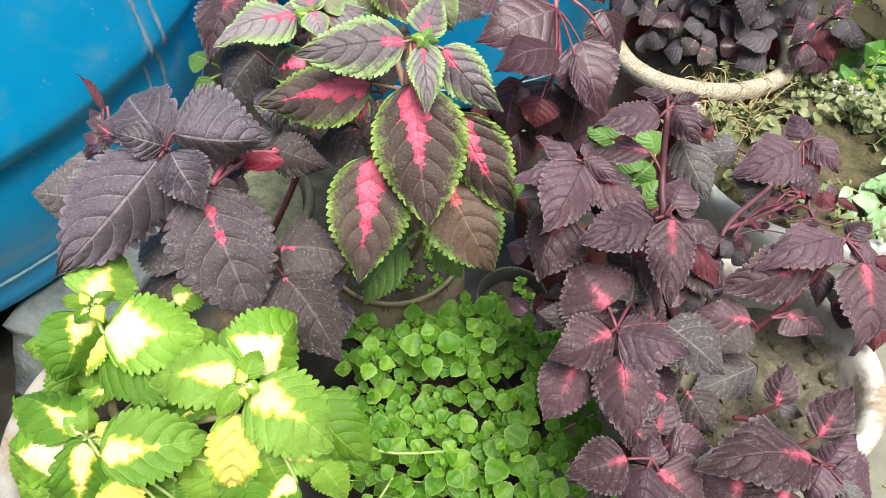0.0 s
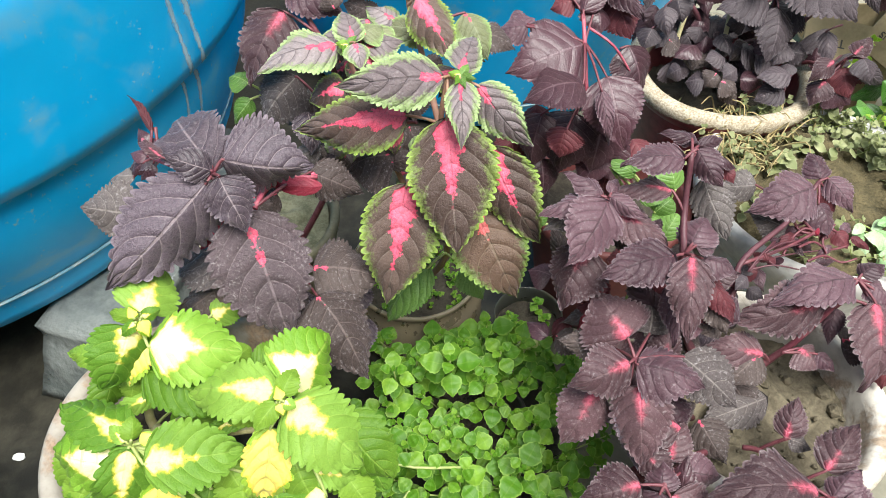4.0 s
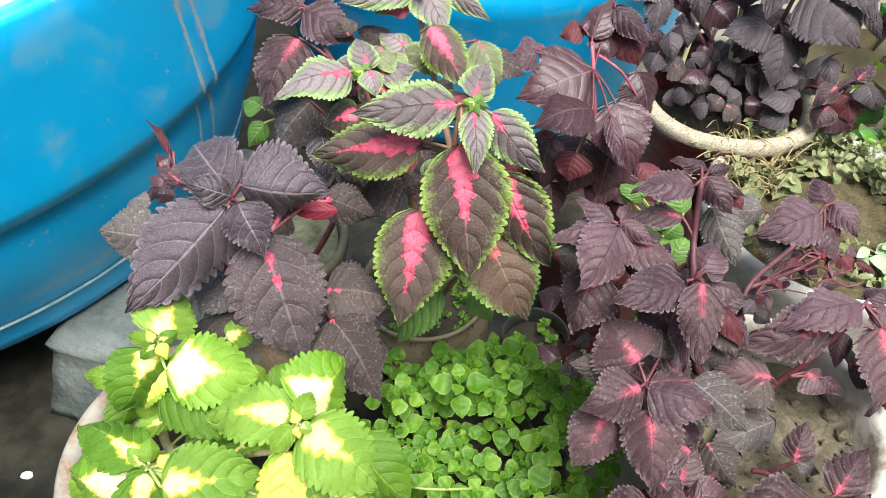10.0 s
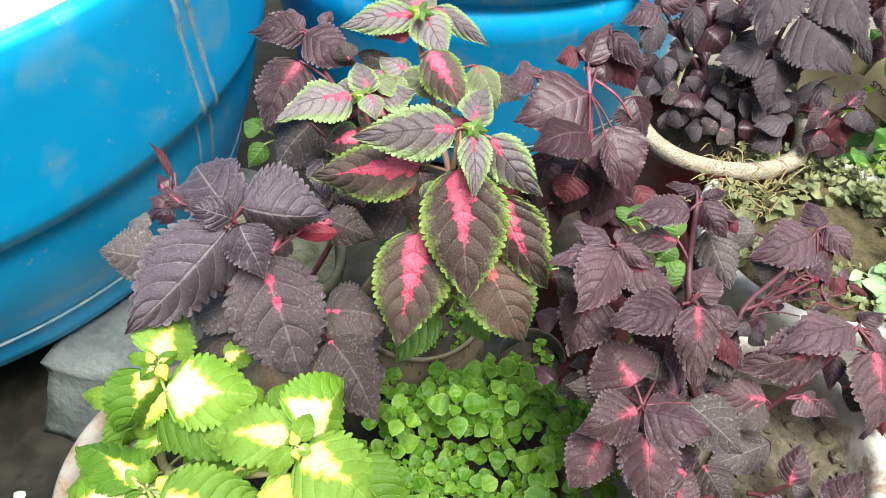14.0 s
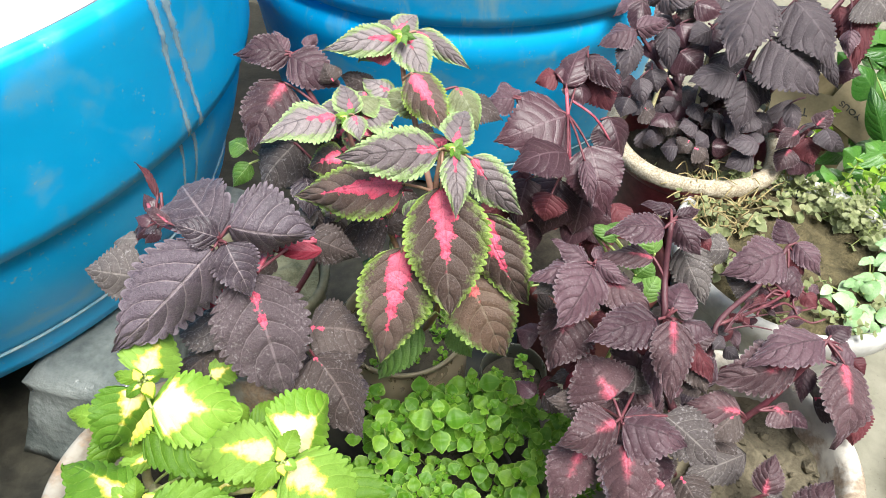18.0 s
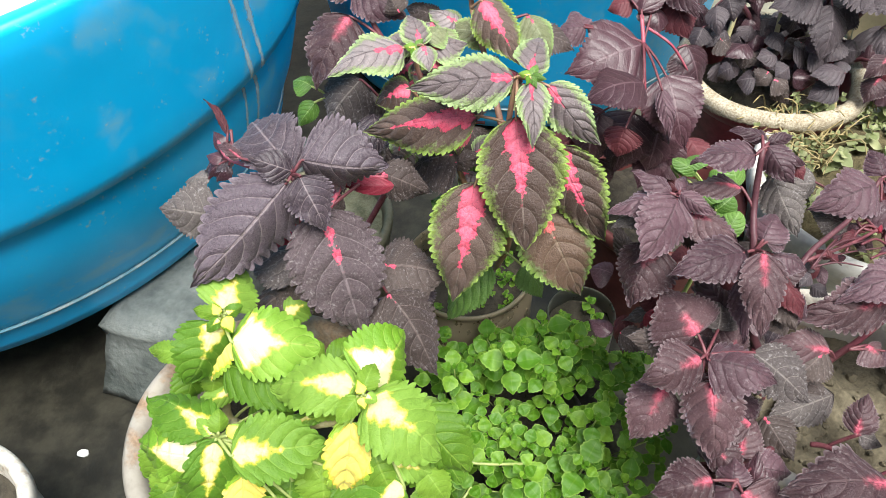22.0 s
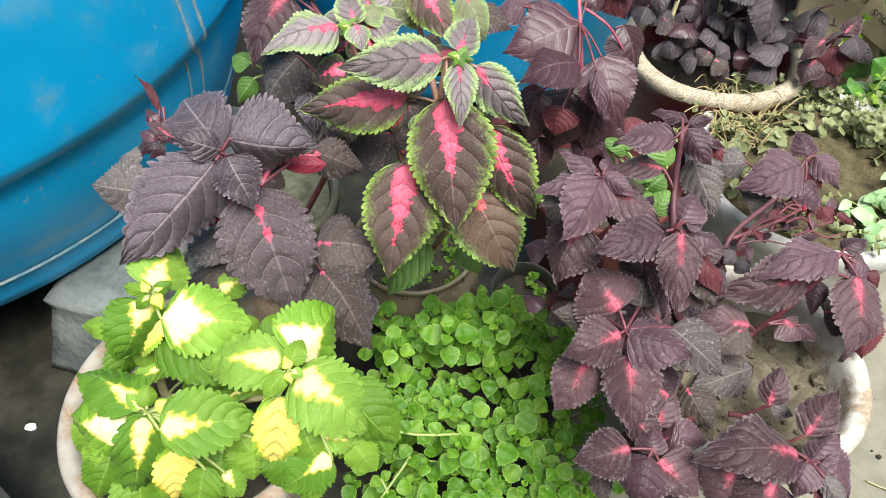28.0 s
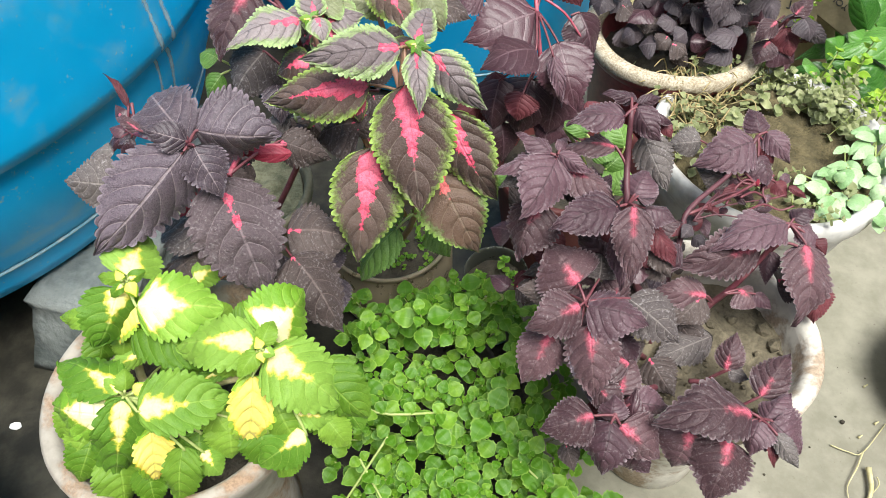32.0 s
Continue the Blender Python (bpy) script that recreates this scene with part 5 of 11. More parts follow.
stem(purple_coleus, ((-0.1790, 0.6174, 0.4088), (-0.1470, 0.6117, 0.3761), (-0.1276, 0.6101, 0.3192)), 0.0018, 0.0025, STEM_PALE)

wine_coleus = thing("coleus_plant", (0.185, 0.700, 0.170), "drooping wine-red coleus in a maroon pot", "coleus")
leaf(wine_coleus, "wine", (0.1159, 0.6760, 0.4364), (0.0388, 0.6481, 0.4219), 0.076, (0.07, -0.60, 0.79), (0.1165, 0.6773, 0.4377), fold=0.15, arch=0.08)
leaf(wine_coleus, "wine", (0.1126, 0.6282, 0.4248), (0.0538, 0.6131, 0.4161), 0.067, (-0.13, -0.05, 0.99), (0.1165, 0.6773, 0.4377), fold=0.15)
leaf(wine_coleus, "wine", (0.1362, 0.6413, 0.4241), (0.1577, 0.5926, 0.3703), 0.061, (-0.05, -0.75, 0.66), (0.1165, 0.6773, 0.4377), fold=0.15)
leaf(wine_coleus, "plum", (0.1285, 0.6201, 0.4244), (0.1389, 0.5821, 0.3877), 0.017, (-0.12, -0.71, 0.70), (0.1165, 0.6773, 0.4377))
leaf(wine_coleus, "wine", (0.1149, 0.7040, 0.4566), (0.1412, 0.7543, 0.4781), 0.037, (-0.36, -0.20, 0.91), (0.1165, 0.6773, 0.4377))
leaf(wine_coleus, "plum", (0.1373, 0.7258, 0.4782), (0.1755, 0.6931, 0.4542), 0.028, (0.02, -0.58, 0.82), (0.1383, 0.7338, 0.4790))
leaf(wine_coleus, "winered", (0.1470, 0.7286, 0.4602), (0.1664, 0.6963, 0.4293), 0.047, (-0.11, -0.72, 0.69), (0.1357, 0.7338, 0.4651))
leaf(wine_coleus, "wine", (0.1289, 0.7162, 0.4548), (0.1346, 0.6922, 0.4386), 0.039, (0.31, -0.48, 0.82), (0.1165, 0.6773, 0.4377))
leaf(wine_coleus, "plum", (0.0607, 0.7017, 0.4395), (0.0259, 0.7055, 0.4286), 0.032, (-0.31, -0.41, 0.86), (0.1165, 0.6773, 0.4377))
leaf(wine_coleus, "plum", (0.0600, 0.7068, 0.4374), (0.0485, 0.7374, 0.4389), 0.026, (-0.12, -0.09, 0.99), (0.1165, 0.6773, 0.4377))
leaf(wine_coleus, "plum", (0.0625, 0.7077, 0.4384), (0.0902, 0.7070, 0.4382), 0.023, (0.00, -0.14, 0.99), (0.1165, 0.6773, 0.4377))
leaf(wine_coleus, "winered", (0.1080, 0.7196, 0.4577), (0.0831, 0.7194, 0.4500), 0.027, (-0.26, -0.43, 0.86), (0.1160, 0.7052, 0.4509))
leaf(wine_coleus, "wine", (0.1059, 0.7161, 0.4612), (0.1164, 0.7258, 0.4639), 0.014, (0.08, -0.34, 0.94), (0.1160, 0.7052, 0.4509))
leaf(wine_coleus, "wine", (0.1146, 0.6467, 0.3732), (0.0991, 0.6162, 0.3154), 0.075, (-0.42, -0.75, 0.51), (0.1234, 0.6624, 0.3886))
leaf(wine_coleus, "wine", (0.1426, 0.6424, 0.3696), (0.1335, 0.6163, 0.3163), 0.064, (-0.13, -0.88, 0.45), (0.1234, 0.6624, 0.3886))
leaf(wine_coleus, "wine", (0.0799, 0.6542, 0.3659), (0.0708, 0.6277, 0.3122), 0.054, (-0.38, -0.80, 0.46), (0.1234, 0.6624, 0.3886))
leaf(wine_coleus, "winered", (0.1023, 0.6205, 0.3755), (0.0954, 0.6060, 0.3473), 0.040, (-0.45, -0.74, 0.49), (0.1234, 0.6624, 0.3886))
leaf(wine_coleus, "wine", (0.1659, 0.6960, 0.4220), (0.1820, 0.6660, 0.3793), 0.050, (0.39, -0.68, 0.62), (0.1567, 0.6938, 0.4197))
leaf(wine_coleus, "wine", (0.0822, 0.6347, 0.3192), (0.0858, 0.6159, 0.2731), 0.047, (0.35, -0.86, 0.38), (0.1013, 0.6441, 0.3286))
stem(wine_coleus, ((0.1150, 0.7010, 0.4537), (0.1165, 0.6773, 0.4377), (0.1231, 0.6585, 0.3917), (0.1333, 0.6535, 0.3384), (0.1850, 0.7000, 0.1700)), 0.0020, 0.0030, STEM_PINK)
stem(wine_coleus, ((0.1201, 0.6923, 0.4454), (0.1470, 0.6835, 0.4305), (0.1683, 0.6769, 0.4035)), 0.0016, 0.0012, STEM_PINK)
stem(wine_coleus, ((0.1029, 0.6707, 0.4311), (0.1054, 0.6516, 0.4196), (0.1148, 0.6388, 0.4074)), 0.0012, 0.0012, STEM_PINK)
leaf(variegated_coleus, "varipale", (-0.1161, 0.5764, 0.3831), (-0.1304, 0.5603, 0.3474), 0.031, (-0.27, -0.83, 0.48))
leaf(variegated_coleus, "varigreen", (-0.0661, 0.6438, 0.4236), (-0.0297, 0.6340, 0.4227), 0.033, (-0.19, -0.76, 0.62))
leaf(variegated_coleus, "varipale", (0.0018, 0.5967, 0.3664), (0.0129, 0.5670, 0.3260), 0.025, (0.23, -0.75, 0.62))
leaf(variegated_coleus, "vari", (-0.0921, 0.6045, 0.4001), (-0.0501, 0.5967, 0.3764), 0.026, (0.35, -0.51, 0.79))
leaf(variegated_coleus, "vari", (-0.0187, 0.6619, 0.4550), (0.0168, 0.6399, 0.4404), 0.025, (-0.01, -0.56, 0.83))
leaf(variegated_coleus, "brown", (-0.0085, 0.6596, 0.4134), (-0.0314, 0.6564, 0.3825), 0.026, (-0.42, -0.82, 0.40))
leaf(variegated_coleus, "brown", (-0.0553, 0.5892, 0.4015), (-0.0434, 0.5668, 0.3769), 0.028, (0.26, -0.65, 0.71))
leaf(variegated_coleus, "varigreen", (-0.0722, 0.6043, 0.4241), (-0.1061, 0.5935, 0.4204), 0.032, (0.10, -0.60, 0.79))
leaf(variegated_coleus, "brown", (0.0087, 0.6691, 0.4540), (0.0482, 0.6648, 0.4391), 0.036, (0.27, -0.46, 0.85))
leaf(variegated_coleus, "brown", (-0.0483, 0.6643, 0.4201), (-0.0181, 0.6581, 0.3968), 0.038, (0.35, -0.68, 0.64))
leaf(variegated_coleus, "vari", (-0.1066, 0.6451, 0.4351), (-0.1373, 0.6432, 0.4180), 0.034, (-0.33, -0.67, 0.67))
leaf(variegated_coleus, "brown", (-0.0006, 0.5716, 0.3288), (0.0136, 0.5303, 0.3023), 0.029, (0.13, -0.50, 0.85))
leaf(variegated_coleus, "varipale", (-0.0644, 0.5920, 0.3751), (-0.0970, 0.5920, 0.3548), 0.040, (-0.49, -0.36, 0.79))
leaf(variegated_coleus, "varipale", (-0.0666, 0.5623, 0.3652), (-0.0343, 0.5525, 0.3599), 0.034, (0.11, -0.16, 0.98))
leaf(variegated_coleus, "green", (-0.0066, 0.6009, 0.3733), (0.0208, 0.5861, 0.3629), 0.037, (0.03, -0.53, 0.85))
leaf(variegated_coleus, "vari", (-0.0619, 0.5947, 0.3585), (-0.0288, 0.5999, 0.3413), 0.033, (0.46, -0.53, 0.71))
leaf(variegated_coleus, "brown", (-0.0773, 0.6010, 0.3855), (-0.1046, 0.5812, 0.3739), 0.033, (0.10, -0.60, 0.79))
leaf(variegated_coleus, "vari", (-0.0849, 0.6460, 0.4435), (-0.1042, 0.6375, 0.4132), 0.031, (-0.22, -0.89, 0.39))
leaf(variegated_coleus, "varigreen", (-0.1023, 0.6060, 0.4178), (-0.1460, 0.5957, 0.4043), 0.032, (-0.22, -0.28, 0.93))
leaf(variegated_coleus, "brown", (-0.0421, 0.5680, 0.3718), (-0.0130, 0.5639, 0.3598), 0.033, (0.34, -0.26, 0.91))
leaf(variegated_coleus, "brown", (-0.0673, 0.6373, 0.4318), (-0.0412, 0.6333, 0.4107), 0.039, (0.55, -0.36, 0.75))
leaf(variegated_coleus, "green", (-0.0638, 0.5764, 0.3722), (-0.0186, 0.5661, 0.3604), 0.033, (0.14, -0.40, 0.90))
leaf(variegated_coleus, "vari", (-0.0106, 0.6508, 0.4204), (-0.0502, 0.6418, 0.4086), 0.032, (-0.17, -0.42, 0.89))
leaf(variegated_coleus, "varigreen", (-0.0027, 0.6515, 0.4071), (-0.0011, 0.6264, 0.3739), 0.027, (0.35, -0.74, 0.58))
leaf(variegated_coleus, "brown", (-0.0517, 0.6350, 0.4127), (-0.0516, 0.6063, 0.3908), 0.032, (0.19, -0.59, 0.78))
leaf(variegated_coleus, "varigreen", (-0.0939, 0.6410, 0.4320), (-0.0545, 0.6376, 0.4161), 0.036, (0.32, -0.39, 0.87))
leaf(wine_coleus, "winered", (0.1664, 0.6487, 0.3104), (0.1661, 0.6116, 0.2699), 0.039, (-0.44, -0.66, 0.61))
leaf(wine_coleus, "wine", (0.1129, 0.6709, 0.3446), (0.1299, 0.6488, 0.3259), 0.040, (0.07, -0.61, 0.79))
leaf(wine_coleus, "wine", (0.1140, 0.6664, 0.3462), (0.0918, 0.6487, 0.3161), 0.050, (-0.57, -0.45, 0.69))
leaf(wine_coleus, "wine", (0.0787, 0.6805, 0.3278), (0.0801, 0.6508, 0.2868), 0.045, (0.23, -0.78, 0.58))
leaf(wine_coleus, "wine", (0.1455, 0.6421, 0.3278), (0.1270, 0.6119, 0.2960), 0.039, (-0.11, -0.69, 0.72))
leaf(wine_coleus, "wine", (0.1650, 0.6388, 0.3213), (0.1412, 0.6377, 0.2971), 0.045, (-0.64, -0.40, 0.65))
leaf(wine_coleus, "winered", (0.0763, 0.6806, 0.3565), (0.0743, 0.6500, 0.3215), 0.034, (-0.43, -0.67, 0.61))
leaf(wine_coleus, "winered", (0.1837, 0.6619, 0.3257), (0.2047, 0.6342, 0.3053), 0.033, (0.01, -0.59, 0.81))
leaf(wine_coleus, "winered", (0.0718, 0.6789, 0.3256), (0.0278, 0.6514, 0.3037), 0.039, (0.03, -0.65, 0.76))
leaf(wine_coleus, "winered", (0.0994, 0.6721, 0.3454), (0.0669, 0.6602, 0.3193), 0.040, (-0.16, -0.81, 0.57))
leaf(wine_coleus, "wine", (0.1449, 0.6533, 0.3403), (0.1872, 0.6358, 0.3043), 0.046, (0.27, -0.70, 0.66))
leaf(wine_coleus, "winered", (0.1518, 0.6963, 0.3603), (0.1522, 0.6747, 0.3345), 0.048, (0.15, -0.76, 0.64))
leaf(wine_coleus, "wine", (0.1784, 0.6824, 0.3605), (0.1486, 0.6682, 0.3447), 0.038, (-0.35, -0.26, 0.90))
leaf(wine_coleus, "wine", (0.1597, 0.6423, 0.3316), (0.1612, 0.6301, 0.2968), 0.035, (-0.44, -0.85, 0.28))
leaf(dark_coleus, "dark", (-0.1520, 0.4903, 0.2536), (-0.1864, 0.4804, 0.2330), 0.029, (-0.20, -0.71, 0.67))
leaf(dark_coleus, "dark", (-0.1026, 0.4638, 0.3105), (-0.1012, 0.4464, 0.2822), 0.033, (0.31, -0.80, 0.51))
leaf(dark_coleus, "brown", (-0.1590, 0.4722, 0.2848), (-0.1778, 0.4569, 0.2568), 0.031, (-0.49, -0.59, 0.65))
leaf(dark_coleus, "brown", (-0.1223, 0.5083, 0.2676), (-0.1090, 0.4862, 0.2491), 0.029, (0.08, -0.61, 0.79))
leaf(dark_coleus, "brown", (-0.2102, 0.4922, 0.3249), (-0.2250, 0.4650, 0.3025), 0.034, (-0.24, -0.54, 0.81))
leaf(dark_coleus, "dark", (-0.2105, 0.5067, 0.3372), (-0.2484, 0.5016, 0.3301), 0.031, (-0.04, -0.69, 0.72))
leaf(dark_coleus, "dark", (-0.1594, 0.4884, 0.2349), (-0.1242, 0.4913, 0.2191), 0.029, (0.38, -0.55, 0.75))
leaf(dark_coleus, "brown", (-0.1796, 0.5048, 0.2833), (-0.2114, 0.4828, 0.2677), 0.038, (0.05, -0.63, 0.78))
leaf(dark_coleus, "dark", (-0.1068, 0.4747, 0.2451), (-0.1036, 0.4372, 0.2183), 0.038, (0.16, -0.57, 0.81))
leaf(dark_coleus, "brown", (-0.1506, 0.4577, 0.2835), (-0.1825, 0.4605, 0.2739), 0.032, (-0.30, -0.39, 0.87))

plum_coleus = thing("coleus_plant", (0.268, 0.382, 0.245), "plum coloured coleus with several shoots over dry soil", "coleus")
leaf(plum_coleus, "plum", (0.1107, 0.4514, 0.4453), (0.0789, 0.4036, 0.4210), 0.047, (0.29, -0.58, 0.76), (0.1121, 0.4565, 0.4429), fold=0.2)
leaf(plum_coleus, "plum", (0.1072, 0.4581, 0.4441), (0.0781, 0.4779, 0.4531), 0.021, (0.20, -0.15, 0.97), (0.1121, 0.4565, 0.4429))
leaf(plum_coleus, "plum", (0.1122, 0.4544, 0.4476), (0.1396, 0.4369, 0.4404), 0.016, (-0.24, -0.67, 0.71), (0.1121, 0.4565, 0.4429))
leaf(plum_coleus, "plum", (0.1052, 0.4550, 0.4418), (0.0572, 0.4469, 0.4355), 0.030, (-0.13, 0.01, 0.99), (0.1121, 0.4565, 0.4429))
leaf(plum_coleus, "grey", (0.1032, 0.4544, 0.4287), (0.0625, 0.4467, 0.4164), 0.023, (-0.17, -0.48, 0.86), (0.1121, 0.4565, 0.4429))
leaf(plum_coleus, "plum", (0.1141, 0.4595, 0.4452), (0.1243, 0.4812, 0.4430), 0.013, (0.48, -0.14, 0.87), (0.1121, 0.4565, 0.4429))
leaf(plum_coleus, "plumpink", (0.1625, 0.4619, 0.4471), (0.1125, 0.4655, 0.4435), 0.024, (-0.08, -0.05, 1.00), (0.1728, 0.4464, 0.4352))
leaf(plum_coleus, "plumpink", (0.1185, 0.4507, 0.4321), (0.1608, 0.4282, 0.4211), 0.033, (0.12, -0.25, 0.96), (0.1121, 0.4565, 0.4429))
leaf(plum_coleus, "plumpink", (0.0990, 0.4352, 0.4075), (0.0768, 0.3977, 0.3722), 0.051, (-0.40, -0.49, 0.77), (0.1130, 0.4543, 0.4286))
leaf(plum_coleus, "brown", (0.1237, 0.4561, 0.4047), (0.1540, 0.4476, 0.3982), 0.027, (-0.03, -0.68, 0.73), (0.1486, 0.4356, 0.3889))
leaf(plum_coleus, "plum", (0.1610, 0.4147, 0.4233), (0.1011, 0.3945, 0.4203), 0.041, (0.01, -0.18, 0.98), (0.1709, 0.4194, 0.4206), fold=0.15)
leaf(plum_coleus, "plumpink", (0.1716, 0.4087, 0.4313), (0.1654, 0.3509, 0.3993), 0.033, (-0.18, -0.46, 0.87), (0.1709, 0.4194, 0.4206), fold=0.25)
leaf(plum_coleus, "plum", (0.1745, 0.4221, 0.4290), (0.1937, 0.4519, 0.4331), 0.032, (-0.16, -0.04, 0.99), (0.1709, 0.4194, 0.4206))
leaf(plum_coleus, "plum", (0.1773, 0.4213, 0.4284), (0.2005, 0.4315, 0.4237), 0.020, (0.24, -0.09, 0.97), (0.1709, 0.4194, 0.4206))
leaf(plum_coleus, "winered", (0.1953, 0.4213, 0.3906), (0.2213, 0.3934, 0.3627), 0.022, (0.27, -0.54, 0.80), (0.1709, 0.4194, 0.4206))
leaf(plum_coleus, "plum", (0.1858, 0.4202, 0.4149), (0.2146, 0.4113, 0.4081), 0.026, (0.20, -0.10, 0.97), (0.1709, 0.4194, 0.4206))
leaf(plum_coleus, "brown", (0.2030, 0.4123, 0.3710), (0.2177, 0.3888, 0.3528), 0.023, (-0.09, -0.64, 0.76), (0.1709, 0.4194, 0.4206))
leaf(plum_coleus, "plum", (0.1647, 0.4099, 0.3944), (0.1669, 0.3670, 0.3675), 0.021, (0.06, -0.53, 0.85), (0.1709, 0.4194, 0.4206))
leaf(plum_coleus, "winered", (0.1650, 0.4262, 0.3879), (0.1532, 0.4154, 0.3733), 0.023, (-0.56, -0.38, 0.73), (0.1709, 0.4194, 0.4206))
leaf(plum_coleus, "winered", (0.2056, 0.4198, 0.3705), (0.2195, 0.4003, 0.3490), 0.041, (0.40, -0.53, 0.75), (0.1709, 0.4194, 0.4206))
leaf(plum_coleus, "plum", (0.1654, 0.4673, 0.4766), (0.1172, 0.4643, 0.4742), 0.033, (-0.04, -0.08, 1.00), (0.1711, 0.4713, 0.4797), fold=0.2)
leaf(plum_coleus, "plum", (0.1727, 0.4829, 0.4823), (0.1480, 0.4914, 0.4825), 0.012, (-0.10, -0.30, 0.95), (0.1711, 0.4713, 0.4797))
leaf(plum_coleus, "plum", (0.1749, 0.4731, 0.4810), (0.1940, 0.4487, 0.4623), 0.024, (-0.35, -0.73, 0.59), (0.1711, 0.4713, 0.4797))
leaf(plum_coleus, "grey", (0.1869, 0.4700, 0.4534), (0.2079, 0.4340, 0.4193), 0.033, (-0.35, -0.74, 0.57), (0.1711, 0.4713, 0.4797))
leaf(plum_coleus, "plum", (0.1773, 0.4788, 0.4791), (0.2012, 0.4880, 0.4799), 0.011, (0.22, -0.64, 0.74), (0.1711, 0.4713, 0.4797))
leaf(plum_coleus, "plum", (0.1726, 0.4800, 0.4800), (0.1682, 0.5001, 0.4766), 0.013, (-0.26, 0.11, 0.96), (0.1711, 0.4713, 0.4797))
leaf(plum_coleus, "plum", (0.1819, 0.4769, 0.4714), (0.2103, 0.4709, 0.4667), 0.018, (0.14, -0.08, 0.99), (0.1711, 0.4713, 0.4797))
leaf(plum_coleus, "winered", (0.2016, 0.4786, 0.4600), (0.2110, 0.4669, 0.4511), 0.012, (-0.22, -0.70, 0.68), (0.1711, 0.4713, 0.4797))
leaf(plum_coleus, "plumpink", (0.1282, 0.3497, 0.3731), (0.0820, 0.3311, 0.3650), 0.042, (0.07, -0.53, 0.84), (0.1330, 0.3542, 0.3703))
leaf(plum_coleus, "plum", (0.1329, 0.3488, 0.3724), (0.1854, 0.3341, 0.3675), 0.048, (0.05, -0.17, 0.98), (0.1330, 0.3542, 0.3703))
leaf(plum_coleus, "plumpink", (0.1365, 0.3367, 0.3631), (0.1392, 0.2869, 0.3183), 0.047, (-0.25, -0.65, 0.71), (0.1330, 0.3542, 0.3703))
leaf(plum_coleus, "dark", (0.1267, 0.3322, 0.3469), (0.1384, 0.2901, 0.3082), 0.023, (-0.04, -0.68, 0.73), (0.1330, 0.3542, 0.3703))
leaf(plum_coleus, "plumpink", (0.1285, 0.3693, 0.3756), (0.1060, 0.4107, 0.3823), 0.059, (-0.22, -0.27, 0.94), (0.1330, 0.3542, 0.3703))
leaf(plum_coleus, "grey", (0.1504, 0.3836, 0.3614), (0.1542, 0.4114, 0.3702), 0.042, (0.27, -0.32, 0.91), (0.1330, 0.3542, 0.3703))
leaf(plum_coleus, "grey", (0.1709, 0.3591, 0.3678), (0.2152, 0.3278, 0.3437), 0.044, (0.04, -0.58, 0.82), (0.1330, 0.3542, 0.3703))
leaf(plum_coleus, "plumpink", (0.1069, 0.3448, 0.3377), (0.0808, 0.3098, 0.3043), 0.043, (-0.15, -0.62, 0.77), (0.1330, 0.3542, 0.3703))
leaf(plum_coleus, "brown", (0.1211, 0.3769, 0.3499), (0.0774, 0.3844, 0.3493), 0.030, (-0.10, -0.52, 0.85), (0.1330, 0.3542, 0.3703))
leaf(plum_coleus, "brown", (0.1796, 0.3528, 0.2997), (0.1898, 0.3360, 0.2868), 0.033, (-0.20, -0.67, 0.71), arch=0.02)
leaf(plum_coleus, "plumpink", (0.1401, 0.2799, 0.3066), (0.0929, 0.2706, 0.2994), 0.042, (-0.07, -0.35, 0.93), (0.1575, 0.2800, 0.3067))
leaf(plum_coleus, "plum", (0.1555, 0.2762, 0.3038), (0.1603, 0.2998, 0.3093), 0.026, (-0.38, -0.14, 0.91), (0.1575, 0.2800, 0.3067))
leaf(plum_coleus, "plum", (0.1545, 0.2751, 0.3029), (0.1440, 0.2381, 0.2743), 0.047, (-0.26, -0.54, 0.80), (0.1575, 0.2800, 0.3067))
leaf(plum_coleus, "plumpink", (0.1622, 0.2735, 0.3016), (0.1990, 0.2507, 0.2777), 0.045, (0.06, -0.68, 0.73), (0.1575, 0.2800, 0.3067))
leaf(plum_coleus, "plumpink", (0.1667, 0.3030, 0.2992), (0.1829, 0.3338, 0.3103), 0.029, (-0.40, -0.12, 0.91), (0.1575, 0.2800, 0.3067))
leaf(plum_coleus, "plum", (0.1785, 0.2973, 0.2948), (0.2167, 0.2971, 0.2820), 0.030, (0.27, -0.50, 0.82), (0.1575, 0.2800, 0.3067))
leaf(plum_coleus, "plum", (0.1729, 0.2665, 0.2710), (0.1924, 0.2464, 0.2555), 0.032, (-0.16, -0.70, 0.70), (0.1575, 0.2800, 0.3067))
leaf(plum_coleus, "plumpink", (0.2712, 0.2753, 0.3158), (0.1872, 0.2700, 0.3243), 0.056, (0.10, 0.07, 0.99), (0.2787, 0.2714, 0.3128), fold=0.2)
leaf(plum_coleus, "plum", (0.2750, 0.2683, 0.3167), (0.2637, 0.2456, 0.2992), 0.031, (-0.59, -0.29, 0.75), (0.2787, 0.2714, 0.3128))
leaf(plum_coleus, "plum", (0.2816, 0.2714, 0.3128), (0.3088, 0.2943, 0.3179), 0.025, (-0.37, 0.24, 0.90), (0.2787, 0.2714, 0.3128))
leaf(plum_coleus, "plum", (0.2849, 0.2681, 0.3166), (0.3108, 0.2450, 0.2987), 0.043, (-0.00, -0.61, 0.79), (0.2787, 0.2714, 0.3128))
